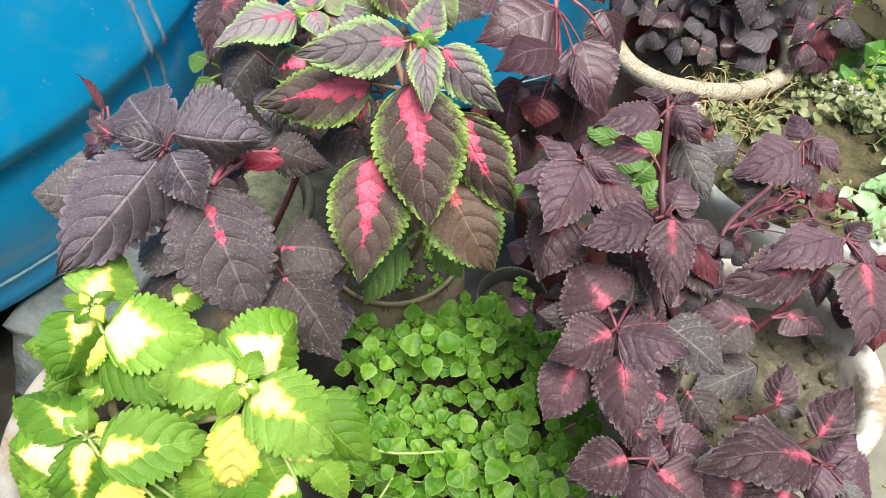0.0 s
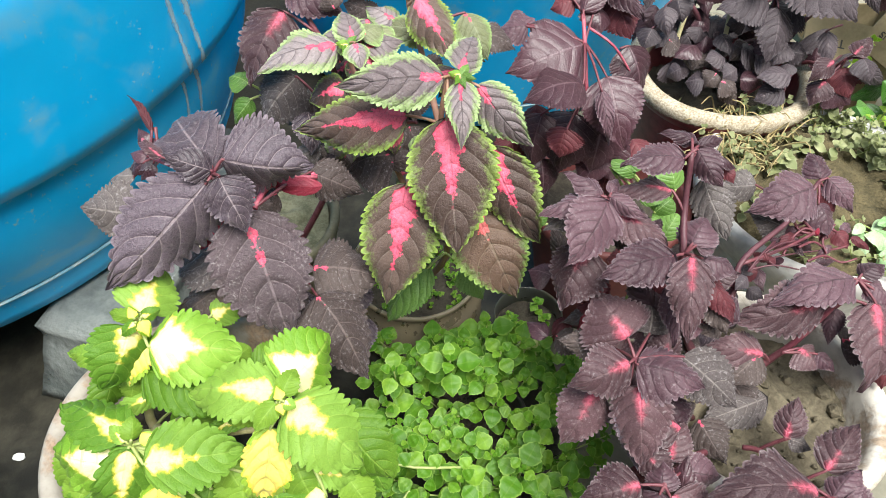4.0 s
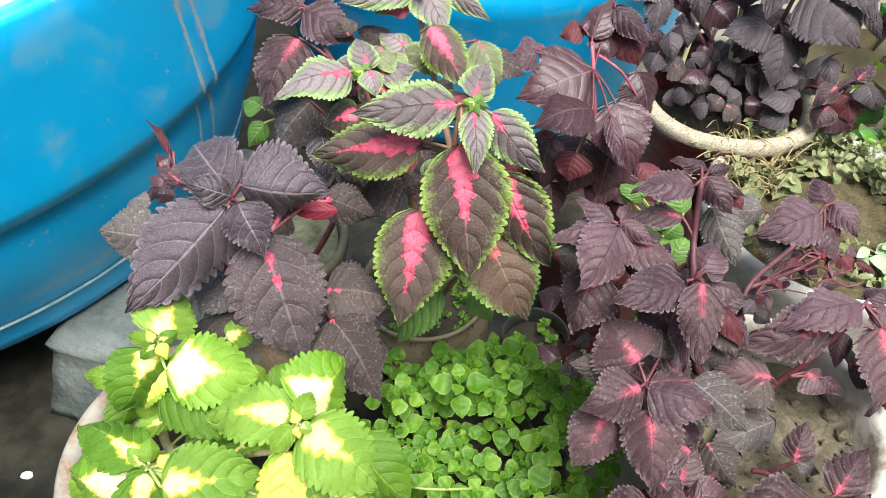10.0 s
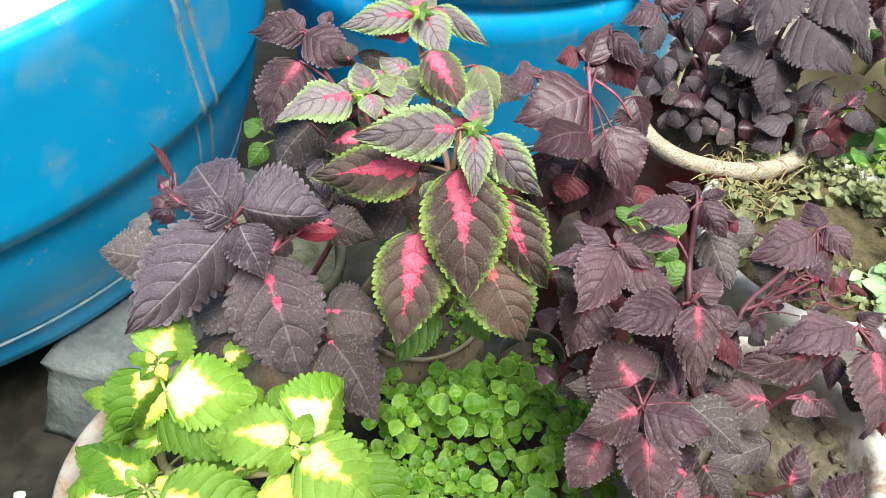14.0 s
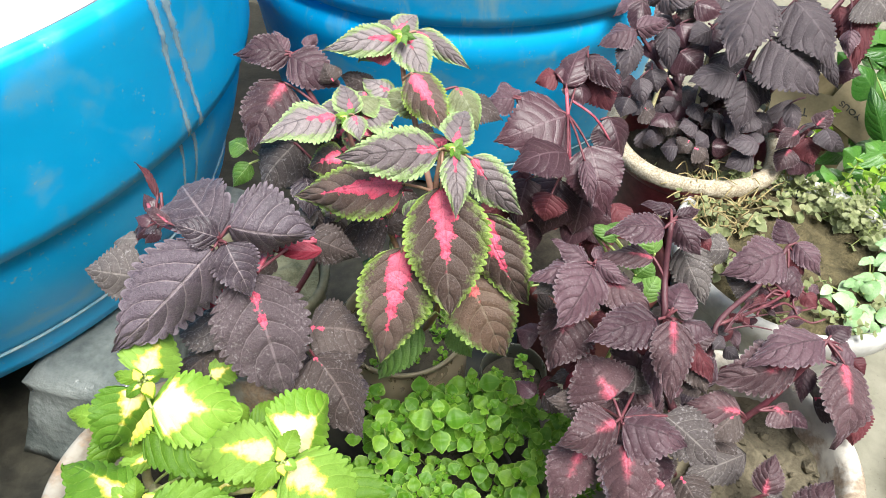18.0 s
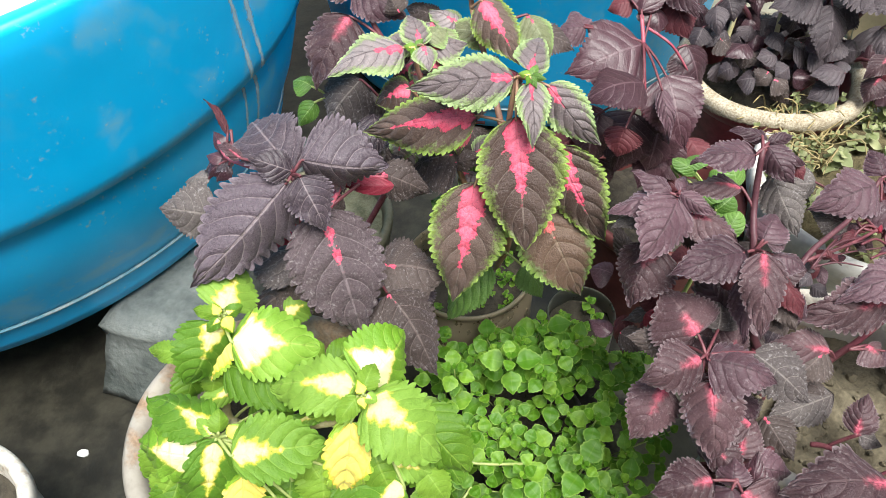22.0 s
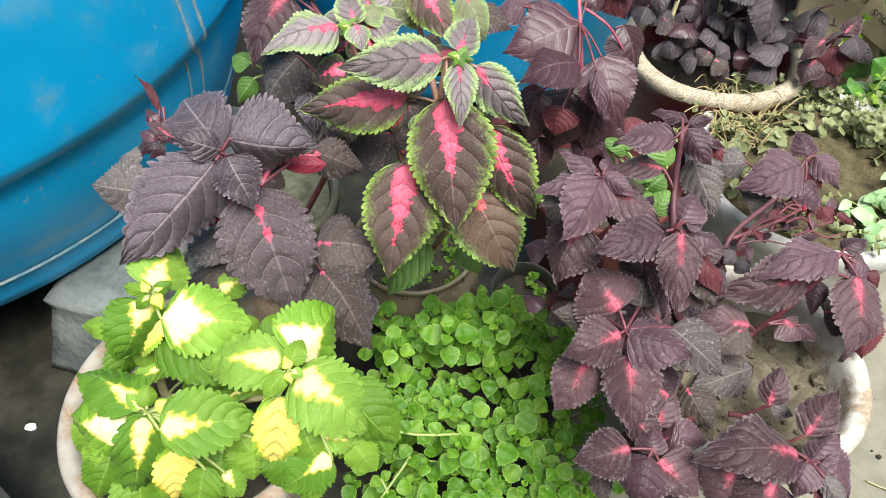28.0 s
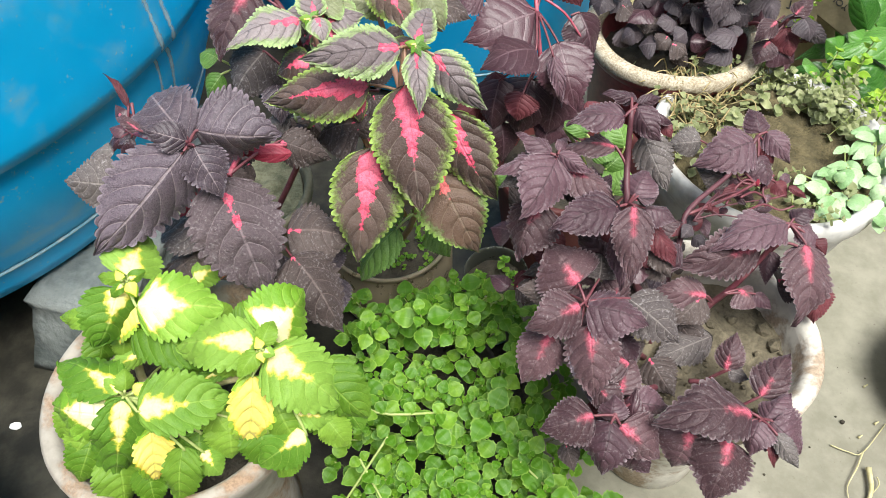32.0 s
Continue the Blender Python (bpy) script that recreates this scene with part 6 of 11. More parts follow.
leaf(plum_coleus, "grey", (0.2861, 0.2575, 0.3147), (0.3043, 0.2335, 0.2962), 0.016, (-0.26, -0.71, 0.66), (0.2787, 0.2714, 0.3128))
leaf(plum_coleus, "winered", (0.2850, 0.2570, 0.3017), (0.2894, 0.2381, 0.2871), 0.011, (0.23, -0.56, 0.80), (0.2787, 0.2714, 0.3128))
leaf(plum_coleus, "plumpink", (0.2517, 0.2575, 0.3020), (0.2318, 0.2156, 0.2696), 0.055, (-0.15, -0.56, 0.82), (0.2787, 0.2714, 0.3128))
leaf(plum_coleus, "plumpink", (0.2240, 0.2680, 0.2974), (0.2083, 0.2458, 0.2676), 0.049, (-0.28, -0.69, 0.66), (0.2787, 0.2714, 0.3128))
leaf(plum_coleus, "plumpink", (0.2866, 0.2953, 0.3059), (0.3193, 0.3309, 0.3209), 0.033, (-0.20, -0.22, 0.96), (0.2734, 0.2928, 0.2914))
leaf(plum_coleus, "plumpink", (0.2690, 0.3281, 0.2933), (0.2800, 0.3553, 0.3144), 0.026, (-0.43, -0.44, 0.79), (0.2561, 0.3293, 0.2690))
leaf(plum_coleus, "grey", (0.2721, 0.3280, 0.2933), (0.2905, 0.3208, 0.2878), 0.017, (0.13, -0.38, 0.92), (0.2561, 0.3293, 0.2690))
leaf(plum_coleus, "grey", (0.2791, 0.3822, 0.2620), (0.2163, 0.3584, 0.2580), 0.040, (0.07, -0.34, 0.94), arch=0.05)
leaf(plum_coleus, "brown", (0.2427, 0.4062, 0.2680), (0.2696, 0.3622, 0.2550), 0.035, (-0.36, -0.46, 0.81), arch=0.05)
leaf(plum_coleus, "brown", (0.2121, 0.3587, 0.2620), (0.2310, 0.3207, 0.2520), 0.036, (-0.33, -0.39, 0.86), arch=0.05)
leaf(plum_coleus, "plum", (0.3387, 0.5022, 0.3112), (0.3618, 0.5042, 0.3107), 0.011, (0.09, -0.94, 0.34), teeth=10, columns=6)
leaf(plum_coleus, "plum", (0.3518, 0.5109, 0.2887), (0.3321, 0.5031, 0.2867), 0.009, (-0.02, -0.21, 0.98), teeth=10, columns=6)
leaf(plum_coleus, "winered", (0.3289, 0.5376, 0.3136), (0.3060, 0.5190, 0.3109), 0.012, (0.38, -0.58, 0.72), teeth=10, columns=6)
leaf(plum_coleus, "plum", (0.2924, 0.5107, 0.2919), (0.2937, 0.4851, 0.2861), 0.013, (-0.47, -0.22, 0.86), teeth=10, columns=6)
leaf(plum_coleus, "crimson", (0.3510, 0.5335, 0.3161), (0.3501, 0.5570, 0.3101), 0.010, (-0.91, 0.06, 0.40), teeth=10, columns=6)
leaf(plum_coleus, "plum", (0.3179, 0.5634, 0.2949), (0.3132, 0.5794, 0.2808), 0.008, (-0.98, -0.18, 0.12), teeth=10, columns=6)
leaf(plum_coleus, "wine", (0.3233, 0.5228, 0.2911), (0.3137, 0.5302, 0.2716), 0.008, (-0.90, -0.25, 0.35), teeth=10, columns=6)
leaf(plum_coleus, "winered", (0.3733, 0.5510, 0.3110), (0.3572, 0.5367, 0.3019), 0.012, (-0.27, -0.28, 0.92), teeth=10, columns=6)
leaf(plum_coleus, "plum", (0.3933, 0.5605, 0.2931), (0.4116, 0.5795, 0.2860), 0.012, (0.53, -0.20, 0.82), teeth=10, columns=6)
leaf(plum_coleus, "winered", (0.2936, 0.5022, 0.3113), (0.3071, 0.5107, 0.3071), 0.010, (0.39, -0.18, 0.90), teeth=10, columns=6)
leaf(plum_coleus, "wine", (0.3070, 0.5364, 0.3082), (0.3239, 0.5207, 0.3046), 0.008, (-0.14, -0.36, 0.92), teeth=10, columns=6)
leaf(plum_coleus, "plum", (0.3526, 0.5032, 0.2903), (0.3863, 0.5043, 0.2719), 0.008, (0.18, -0.94, 0.28), teeth=10, columns=6)
leaf(plum_coleus, "plum", (0.3261, 0.5395, 0.3065), (0.3356, 0.5132, 0.3058), 0.011, (-0.84, -0.32, 0.44), teeth=10, columns=6)
leaf(plum_coleus, "winered", (0.2932, 0.4989, 0.3163), (0.2809, 0.5123, 0.3130), 0.011, (-0.75, -0.63, 0.22), teeth=10, columns=6)
leaf(plum_coleus, "plum", (0.3297, 0.5387, 0.3154), (0.3236, 0.5523, 0.3064), 0.011, (-0.78, 0.06, 0.62), teeth=10, columns=6)
leaf(plum_coleus, "plum", (0.3425, 0.5440, 0.2983), (0.3604, 0.5389, 0.2791), 0.011, (0.03, -0.96, 0.28), teeth=10, columns=6)
leaf(plum_coleus, "plumdark", (0.2718, 0.4956, 0.2995), (0.2815, 0.5135, 0.2983), 0.018, (-0.16, 0.15, 0.98), teeth=10, columns=6)
leaf(plum_coleus, "winered", (0.2874, 0.4981, 0.3007), (0.2687, 0.5042, 0.2954), 0.020, (-0.36, -0.37, 0.85), teeth=10, columns=6)
leaf(plum_coleus, "plumdark", (0.3074, 0.4818, 0.2963), (0.3259, 0.4960, 0.2897), 0.014, (0.30, 0.05, 0.95), teeth=10, columns=6)
leaf(plum_coleus, "winered", (0.2714, 0.4565, 0.3025), (0.2667, 0.4399, 0.2955), 0.019, (-0.67, -0.12, 0.73), teeth=10, columns=6)
leaf(plum_coleus, "brown", (0.2675, 0.4230, 0.3235), (0.2491, 0.4226, 0.3195), 0.014, (-0.20, -0.16, 0.97), teeth=10, columns=6)
leaf(plum_coleus, "winered", (0.2618, 0.4848, 0.3135), (0.2421, 0.4740, 0.3074), 0.017, (-0.25, -0.08, 0.96), teeth=10, columns=6)
leaf(plum_coleus, "brown", (0.2558, 0.4414, 0.2968), (0.2400, 0.4489, 0.2925), 0.016, (-0.41, -0.38, 0.83), teeth=10, columns=6)
leaf(plum_coleus, "plumdark", (0.2489, 0.4727, 0.2979), (0.2710, 0.4766, 0.2786), 0.015, (0.44, -0.84, 0.33), teeth=10, columns=6)
leaf(plum_coleus, "plumdark", (0.2659, 0.4679, 0.3132), (0.2781, 0.4554, 0.3132), 0.015, (-0.32, -0.31, 0.89), teeth=10, columns=6)
leaf(plum_coleus, "plumdark", (0.2662, 0.4778, 0.3191), (0.2529, 0.4639, 0.3172), 0.015, (0.21, -0.33, 0.92), teeth=10, columns=6)
stem(plum_coleus, ((0.2728, 0.4910, 0.3120), (0.2962, 0.4941, 0.3165), (0.3224, 0.4940, 0.3105)), 0.0011, 0.0007, STEM_DARK)
stem(plum_coleus, ((0.2740, 0.4892, 0.3120), (0.2969, 0.5165, 0.3109), (0.3243, 0.5443, 0.3049)), 0.0011, 0.0007, STEM_DARK)
stem(plum_coleus, ((0.2700, 0.4996, 0.3120), (0.3005, 0.5099, 0.3183), (0.3324, 0.5255, 0.3123)), 0.0011, 0.0007, STEM_DARK)
stem(plum_coleus, ((0.2795, 0.4962, 0.3120), (0.3064, 0.5234, 0.3117), (0.3402, 0.5435, 0.3057)), 0.0011, 0.0007, STEM_DARK)
stem(plum_coleus, ((0.2719, 0.4892, 0.3120), (0.2865, 0.5050, 0.3203), (0.3072, 0.5273, 0.3143)), 0.0011, 0.0007, STEM_DARK)
stem(plum_coleus, ((0.2748, 0.4958, 0.3120), (0.3005, 0.5139, 0.3205), (0.3317, 0.5287, 0.3145)), 0.0011, 0.0007, STEM_DARK)
stem(plum_coleus, ((0.2755, 0.4994, 0.3120), (0.3200, 0.5184, 0.3032), (0.3643, 0.5309, 0.2972)), 0.0011, 0.0007, STEM_DARK)
stem(plum_coleus, ((0.2798, 0.5007, 0.3120), (0.2973, 0.5144, 0.3155), (0.3242, 0.5314, 0.3095)), 0.0011, 0.0007, STEM_DARK)
stem(plum_coleus, ((0.2723, 0.4976, 0.3120), (0.2888, 0.5023, 0.3155), (0.3037, 0.4962, 0.3095)), 0.0011, 0.0007, STEM_DARK)
stem(plum_coleus, ((0.2787, 0.2714, 0.3128), (0.2692, 0.2885, 0.3007), (0.2569, 0.3249, 0.2719), (0.2463, 0.3341, 0.2601)), 0.0018, 0.0026, STEM_RED)
leaf(plum_coleus, "plum", (0.3380, 0.4461, 0.3593), (0.2625, 0.4254, 0.3559), 0.045, (-0.03, -0.04, 1.00), (0.3401, 0.4456, 0.3589), fold=0.25, arch=0.12)
leaf(plum_coleus, "plumpink", (0.3156, 0.4361, 0.3389), (0.2352, 0.4202, 0.3265), 0.049, (0.02, -0.68, 0.73), (0.3326, 0.4345, 0.3440), fold=0.2)
leaf(plum_coleus, "plumpink", (0.3521, 0.4272, 0.3510), (0.3486, 0.3646, 0.3026), 0.048, (0.10, -0.61, 0.78), (0.3401, 0.4456, 0.3589), fold=0.2)
leaf(plum_coleus, "winered", (0.3679, 0.4106, 0.3193), (0.3672, 0.3755, 0.2922), 0.036, (0.04, -0.61, 0.79), (0.3401, 0.4456, 0.3589))
leaf(plum_coleus, "plum", (0.3434, 0.4490, 0.3615), (0.3675, 0.4612, 0.3646), 0.021, (-0.17, 0.08, 0.98), (0.3401, 0.4456, 0.3589))
leaf(plum_coleus, "plum", (0.3507, 0.4438, 0.3575), (0.3684, 0.4267, 0.3443), 0.025, (0.27, -0.39, 0.88), (0.3401, 0.4456, 0.3589))
leaf(plum_coleus, "winered", (0.3622, 0.4331, 0.3493), (0.3736, 0.4216, 0.3404), 0.016, (-0.36, -0.77, 0.53), (0.3401, 0.4456, 0.3589))
leaf(plum_coleus, "plum", (0.3320, 0.4377, 0.3275), (0.3238, 0.4118, 0.3075), 0.019, (-0.59, -0.37, 0.72), (0.3405, 0.4396, 0.3417))
leaf(plum_coleus, "plumpink", (0.2996, 0.4087, 0.3051), (0.3146, 0.3914, 0.2981), 0.033, (0.18, -0.23, 0.96), (0.2842, 0.4054, 0.3026))
leaf(plum_coleus, "plum", (0.3143, 0.4050, 0.3022), (0.3287, 0.3899, 0.2969), 0.016, (-0.12, -0.43, 0.89), (0.2842, 0.4054, 0.3026))
leaf(plum_coleus, "brown", (0.2644, 0.4040, 0.3014), (0.2332, 0.3818, 0.2843), 0.037, (-0.15, -0.46, 0.87), (0.2769, 0.4045, 0.2892))
leaf(plum_coleus, "plumpink", (0.2688, 0.4039, 0.3014), (0.2185, 0.4098, 0.3059), 0.035, (0.02, -0.49, 0.87), (0.2769, 0.4045, 0.2892))
leaf(plum_coleus, "plum", (0.3501, 0.5730, 0.3436), (0.2819, 0.5468, 0.3359), 0.054, (0.06, -0.43, 0.90), (0.3526, 0.5777, 0.3472), fold=0.2)
leaf(plum_coleus, "plum", (0.3550, 0.5796, 0.3487), (0.3501, 0.6143, 0.3565), 0.027, (-0.15, -0.24, 0.96), (0.3526, 0.5777, 0.3472))
leaf(plum_coleus, "plum", (0.3611, 0.5805, 0.3494), (0.3858, 0.5507, 0.3327), 0.027, (-0.20, -0.60, 0.78), (0.3526, 0.5777, 0.3472))
leaf(plum_coleus, "winered", (0.3596, 0.5775, 0.3407), (0.3701, 0.5571, 0.3250), 0.020, (-0.03, -0.62, 0.78), (0.3526, 0.5777, 0.3472))
leaf(plum_coleus, "grey", (0.2995, 0.5884, 0.3301), (0.2641, 0.5932, 0.3212), 0.033, (-0.27, -0.64, 0.72), (0.3308, 0.5612, 0.3218))
leaf(plum_coleus, "grey", (0.3281, 0.5457, 0.3098), (0.2909, 0.5624, 0.3164), 0.033, (-0.12, -0.58, 0.80), (0.3429, 0.5513, 0.3142))
leaf(plum_coleus, "plum", (0.3522, 0.5605, 0.3339), (0.3637, 0.5335, 0.3131), 0.034, (0.16, -0.56, 0.81), (0.3526, 0.5777, 0.3472))
leaf(plum_coleus, "winered", (0.3746, 0.5450, 0.3094), (0.3866, 0.5313, 0.2988), 0.018, (-0.10, -0.66, 0.74), (0.3551, 0.5511, 0.3141))
stem(plum_coleus, ((0.3401, 0.4456, 0.3589), (0.3243, 0.4344, 0.3249), (0.3036, 0.4231, 0.2909), (0.2806, 0.4137, 0.2647), (0.2620, 0.4000, 0.2400)), 0.0022, 0.0040, STEM_RED)
stem(plum_coleus, ((0.1711, 0.4713, 0.4797), (0.1719, 0.4503, 0.4381), (0.1713, 0.4215, 0.4160), (0.1846, 0.4108, 0.3445), (0.2400, 0.3950, 0.2400)), 0.0022, 0.0042, STEM_DARK)
stem(plum_coleus, ((0.1121, 0.4565, 0.4429), (0.1262, 0.4561, 0.4047), (0.1599, 0.4339, 0.3497), (0.2250, 0.3850, 0.2400)), 0.0020, 0.0036, STEM_RED)
stem(plum_coleus, ((0.1330, 0.3542, 0.3703), (0.1470, 0.3633, 0.3330), (0.2150, 0.3700, 0.2400)), 0.0020, 0.0034, STEM_RED)
stem(plum_coleus, ((0.1575, 0.2800, 0.3067), (0.1840, 0.3109, 0.2800), (0.2250, 0.3400, 0.2400)), 0.0020, 0.0034, STEM_RED)
stem(plum_coleus, ((0.3526, 0.5777, 0.3472), (0.3245, 0.5459, 0.3290), (0.2668, 0.4970, 0.3227), (0.2576, 0.4742, 0.3051), (0.2350, 0.4200, 0.2400)), 0.0022, 0.0036, STEM_DARK)
stem(plum_coleus, ((0.3558, 0.5428, 0.3140), (0.3159, 0.5189, 0.3144), (0.2638, 0.4925, 0.3192)), 0.0016, 0.0020, STEM_RED)
stem(plum_coleus, ((0.3451, 0.5659, 0.3381), (0.3327, 0.5517, 0.3271), (0.3557, 0.5380, 0.3103)), 0.0014, 0.0014, STEM_RED)
stem(plum_coleus, ((0.3139, 0.4348, 0.3442), (0.3355, 0.4314, 0.3479), (0.3447, 0.4257, 0.3498)), 0.0014, 0.0014, STEM_RED)

yellow_coleus = thing("coleus_plant", (-0.221, 0.310, 0.270), "bright yellow-green coleus with scalloped leaves", "coleus")
leaf(yellow_coleus, "lime", (-0.2351, 0.3511, 0.4240), (-0.2338, 0.3972, 0.4240), 0.048, (0.60, -0.02, 0.80), (-0.2377, 0.3481, 0.4157), pet_mat=STEM_GREEN, **dict(FRILL, fold=0.3))
leaf(yellow_coleus, "lime", (-0.2384, 0.3398, 0.4240), (-0.2628, 0.3079, 0.3850), 0.045, (0.45, -0.81, 0.38), (-0.2377, 0.3481, 0.4157), pet_mat=STEM_GREEN, **dict(FRILL, fold=0.45))
leaf(yellow_coleus, "limepale", (-0.2278, 0.3309, 0.4120), (-0.1640, 0.3370, 0.3980), 0.055, (0.23, -0.38, 0.89), (-0.2377, 0.3481, 0.4157), pet_mat=STEM_GREEN, **dict(FRILL, fold=0.45))
leaf(yellow_coleus, "limebig", (-0.2354, 0.3417, 0.4080), (-0.2509, 0.3160, 0.3780), 0.026, (-0.33, -0.62, 0.71), (-0.2377, 0.3481, 0.4157), pet_mat=STEM_GREEN, **FRILL)
leaf(yellow_coleus, "limegreen", (-0.2361, 0.3252, 0.3880), (-0.1750, 0.3026, 0.3680), 0.041, (0.28, -0.10, 0.96), (-0.2377, 0.3481, 0.4157), pet_mat=STEM_GREEN, **FRILL)
leaf(yellow_coleus, "limegreen", (-0.2347, 0.3453, 0.4260), (-0.2601, 0.3513, 0.4240), 0.011, (-0.18, -0.49, 0.85), (-0.2377, 0.3481, 0.4157), pet_mat=STEM_GREEN, **dict(FRILL, teeth=8))
leaf(yellow_coleus, "lime", (-0.2304, 0.3440, 0.4300), (-0.2189, 0.3510, 0.4300), 0.011, (0.46, -0.75, 0.47), (-0.2377, 0.3481, 0.4157), pet_mat=STEM_GREEN, **dict(FRILL, teeth=8))
leaf(yellow_coleus, "limebig", (-0.2306, 0.3414, 0.4300), (-0.2249, 0.3334, 0.4200), 0.010, (0.42, -0.58, 0.70), (-0.2377, 0.3481, 0.4157), pet_mat=STEM_GREEN, **dict(FRILL, teeth=8))
leaf(yellow_coleus, "limebig", (-0.2342, 0.3410, 0.4320), (-0.2412, 0.3504, 0.4340), 0.007, (0.10, -0.14, 0.99), (-0.2377, 0.3481, 0.4157), pet_mat=STEM_GREEN, **dict(FRILL, teeth=7))
leaf(yellow_coleus, "lime", (-0.2335, 0.3392, 0.4300), (-0.2449, 0.3322, 0.4220), 0.009, (-0.03, -0.73, 0.68), (-0.2377, 0.3481, 0.4157), pet_mat=STEM_GREEN, **dict(FRILL, teeth=8))
leaf(yellow_coleus, "limegreen", (-0.2799, 0.3426, 0.3720), (-0.3150, 0.3523, 0.3660), 0.019, (-0.23, -0.26, 0.94), (-0.2472, 0.3324, 0.3594), pet_mat=STEM_GREEN, **FRILL)
leaf(yellow_coleus, "lime", (-0.2084, 0.3894, 0.3660), (-0.1828, 0.4069, 0.3640), 0.026, (0.40, -0.50, 0.77), (-0.2472, 0.3324, 0.3594), pet_mat=STEM_GREEN, **FRILL)
leaf(yellow_coleus, "limegreen", (-0.2716, 0.3352, 0.3660), (-0.2830, 0.3068, 0.3420), 0.027, (0.64, -0.63, 0.44), (-0.2472, 0.3324, 0.3594), pet_mat=STEM_GREEN, **FRILL)
leaf(yellow_coleus, "limegreen", (-0.2495, 0.3314, 0.3720), (-0.2572, 0.3161, 0.3520), 0.024, (0.13, -0.81, 0.57), (-0.2472, 0.3324, 0.3594), pet_mat=STEM_GREEN, **FRILL)
leaf(yellow_coleus, "lime", (-0.2361, 0.3233, 0.3580), (-0.2697, 0.3089, 0.3460), 0.018, (0.03, -0.67, 0.74), (-0.2472, 0.3324, 0.3594), pet_mat=STEM_GREEN, **FRILL)
leaf(yellow_coleus, "limegreen", (-0.2250, 0.3155, 0.3450), (-0.2053, 0.3037, 0.3350), 0.021, (0.23, -0.38, 0.90), (-0.2521, 0.3161, 0.3089), pet_mat=STEM_GREEN, **FRILL)
leaf(yellow_coleus, "lime", (-0.2329, 0.2713, 0.3880), (-0.2919, 0.3005, 0.3840), 0.038, (-0.01, 0.12, 0.99), (-0.2292, 0.2671, 0.3848), pet_mat=STEM_GREEN, **dict(FRILL, fold=0.5))
leaf(yellow_coleus, "limepale", (-0.2417, 0.2562, 0.3760), (-0.3074, 0.2784, 0.3520), 0.046, (-0.44, -0.52, 0.73), (-0.2292, 0.2671, 0.3848), pet_mat=STEM_GREEN, **dict(FRILL, fold=0.5))
leaf(yellow_coleus, "limegreen", (-0.2672, 0.2561, 0.3520), (-0.2846, 0.2374, 0.3300), 0.031, (0.17, -0.81, 0.56), (-0.2292, 0.2671, 0.3848), pet_mat=STEM_GREEN, **FRILL)
leaf(yellow_coleus, "lime", (-0.2294, 0.2643, 0.3880), (-0.2530, 0.2230, 0.3120), 0.038, (0.29, -0.88, 0.39), (-0.2292, 0.2671, 0.3848), pet_mat=STEM_GREEN, **dict(FRILL, fold=0.35))
leaf(yellow_coleus, "lime", (-0.2156, 0.2532, 0.3880), (-0.1523, 0.2698, 0.3760), 0.048, (0.26, -0.33, 0.91), (-0.2292, 0.2671, 0.3848), pet_mat=STEM_GREEN, **dict(FRILL, fold=-0.35, arch=0.06, curl=0.12))
leaf(yellow_coleus, "limegreen", (-0.2263, 0.2668, 0.3940), (-0.2273, 0.2814, 0.4020), 0.015, (0.68, -0.32, 0.66), (-0.2292, 0.2671, 0.3848), pet_mat=STEM_GREEN, **dict(FRILL, teeth=8))
leaf(yellow_coleus, "limebig", (-0.2208, 0.2659, 0.3920), (-0.2100, 0.2722, 0.3960), 0.011, (0.08, -0.63, 0.77), (-0.2292, 0.2671, 0.3848), pet_mat=STEM_GREEN, **dict(FRILL, teeth=8))
leaf(yellow_coleus, "lime", (-0.2304, 0.2669, 0.3920), (-0.2442, 0.2761, 0.3960), 0.011, (0.12, -0.24, 0.96), (-0.2292, 0.2671, 0.3848), pet_mat=STEM_GREEN, **dict(FRILL, teeth=8))
leaf(yellow_coleus, "limebig", (-0.2128, 0.2496, 0.3620), (-0.2189, 0.2231, 0.3140), 0.030, (0.36, -0.83, 0.42), (-0.2292, 0.2671, 0.3848), pet_mat=STEM_GREEN, **dict(FRILL, fold=0.12, taper=0.9))
leaf(yellow_coleus, "limegreen", (-0.1907, 0.2400, 0.3500), (-0.1984, 0.2081, 0.3080), 0.030, (0.05, -0.80, 0.60), (-0.2292, 0.2671, 0.3848), pet_mat=STEM_GREEN, **FRILL)
leaf(yellow_coleus, "limegreen", (-0.2455, 0.2396, 0.3380), (-0.2456, 0.2099, 0.3000), 0.040, (0.59, -0.64, 0.50), (-0.2292, 0.2671, 0.3848), pet_mat=STEM_GREEN, **FRILL)
leaf(yellow_coleus, "limegreen", (-0.2244, 0.2335, 0.3300), (-0.2200, 0.2118, 0.3020), 0.027, (0.46, -0.67, 0.59), (-0.2292, 0.2671, 0.3848), pet_mat=STEM_GREEN, **FRILL)
leaf(yellow_coleus, "limegreen", (-0.1584, 0.2636, 0.3520), (-0.1594, 0.2401, 0.3220), 0.041, (0.28, -0.76, 0.59), (-0.2292, 0.2671, 0.3848), pet_mat=STEM_GREEN, **FRILL)
leaf(yellow_coleus, "lime", (-0.1799, 0.2425, 0.3360), (-0.1676, 0.2296, 0.3180), 0.025, (0.47, -0.54, 0.70), (-0.2292, 0.2671, 0.3848), pet_mat=STEM_GREEN, **FRILL)
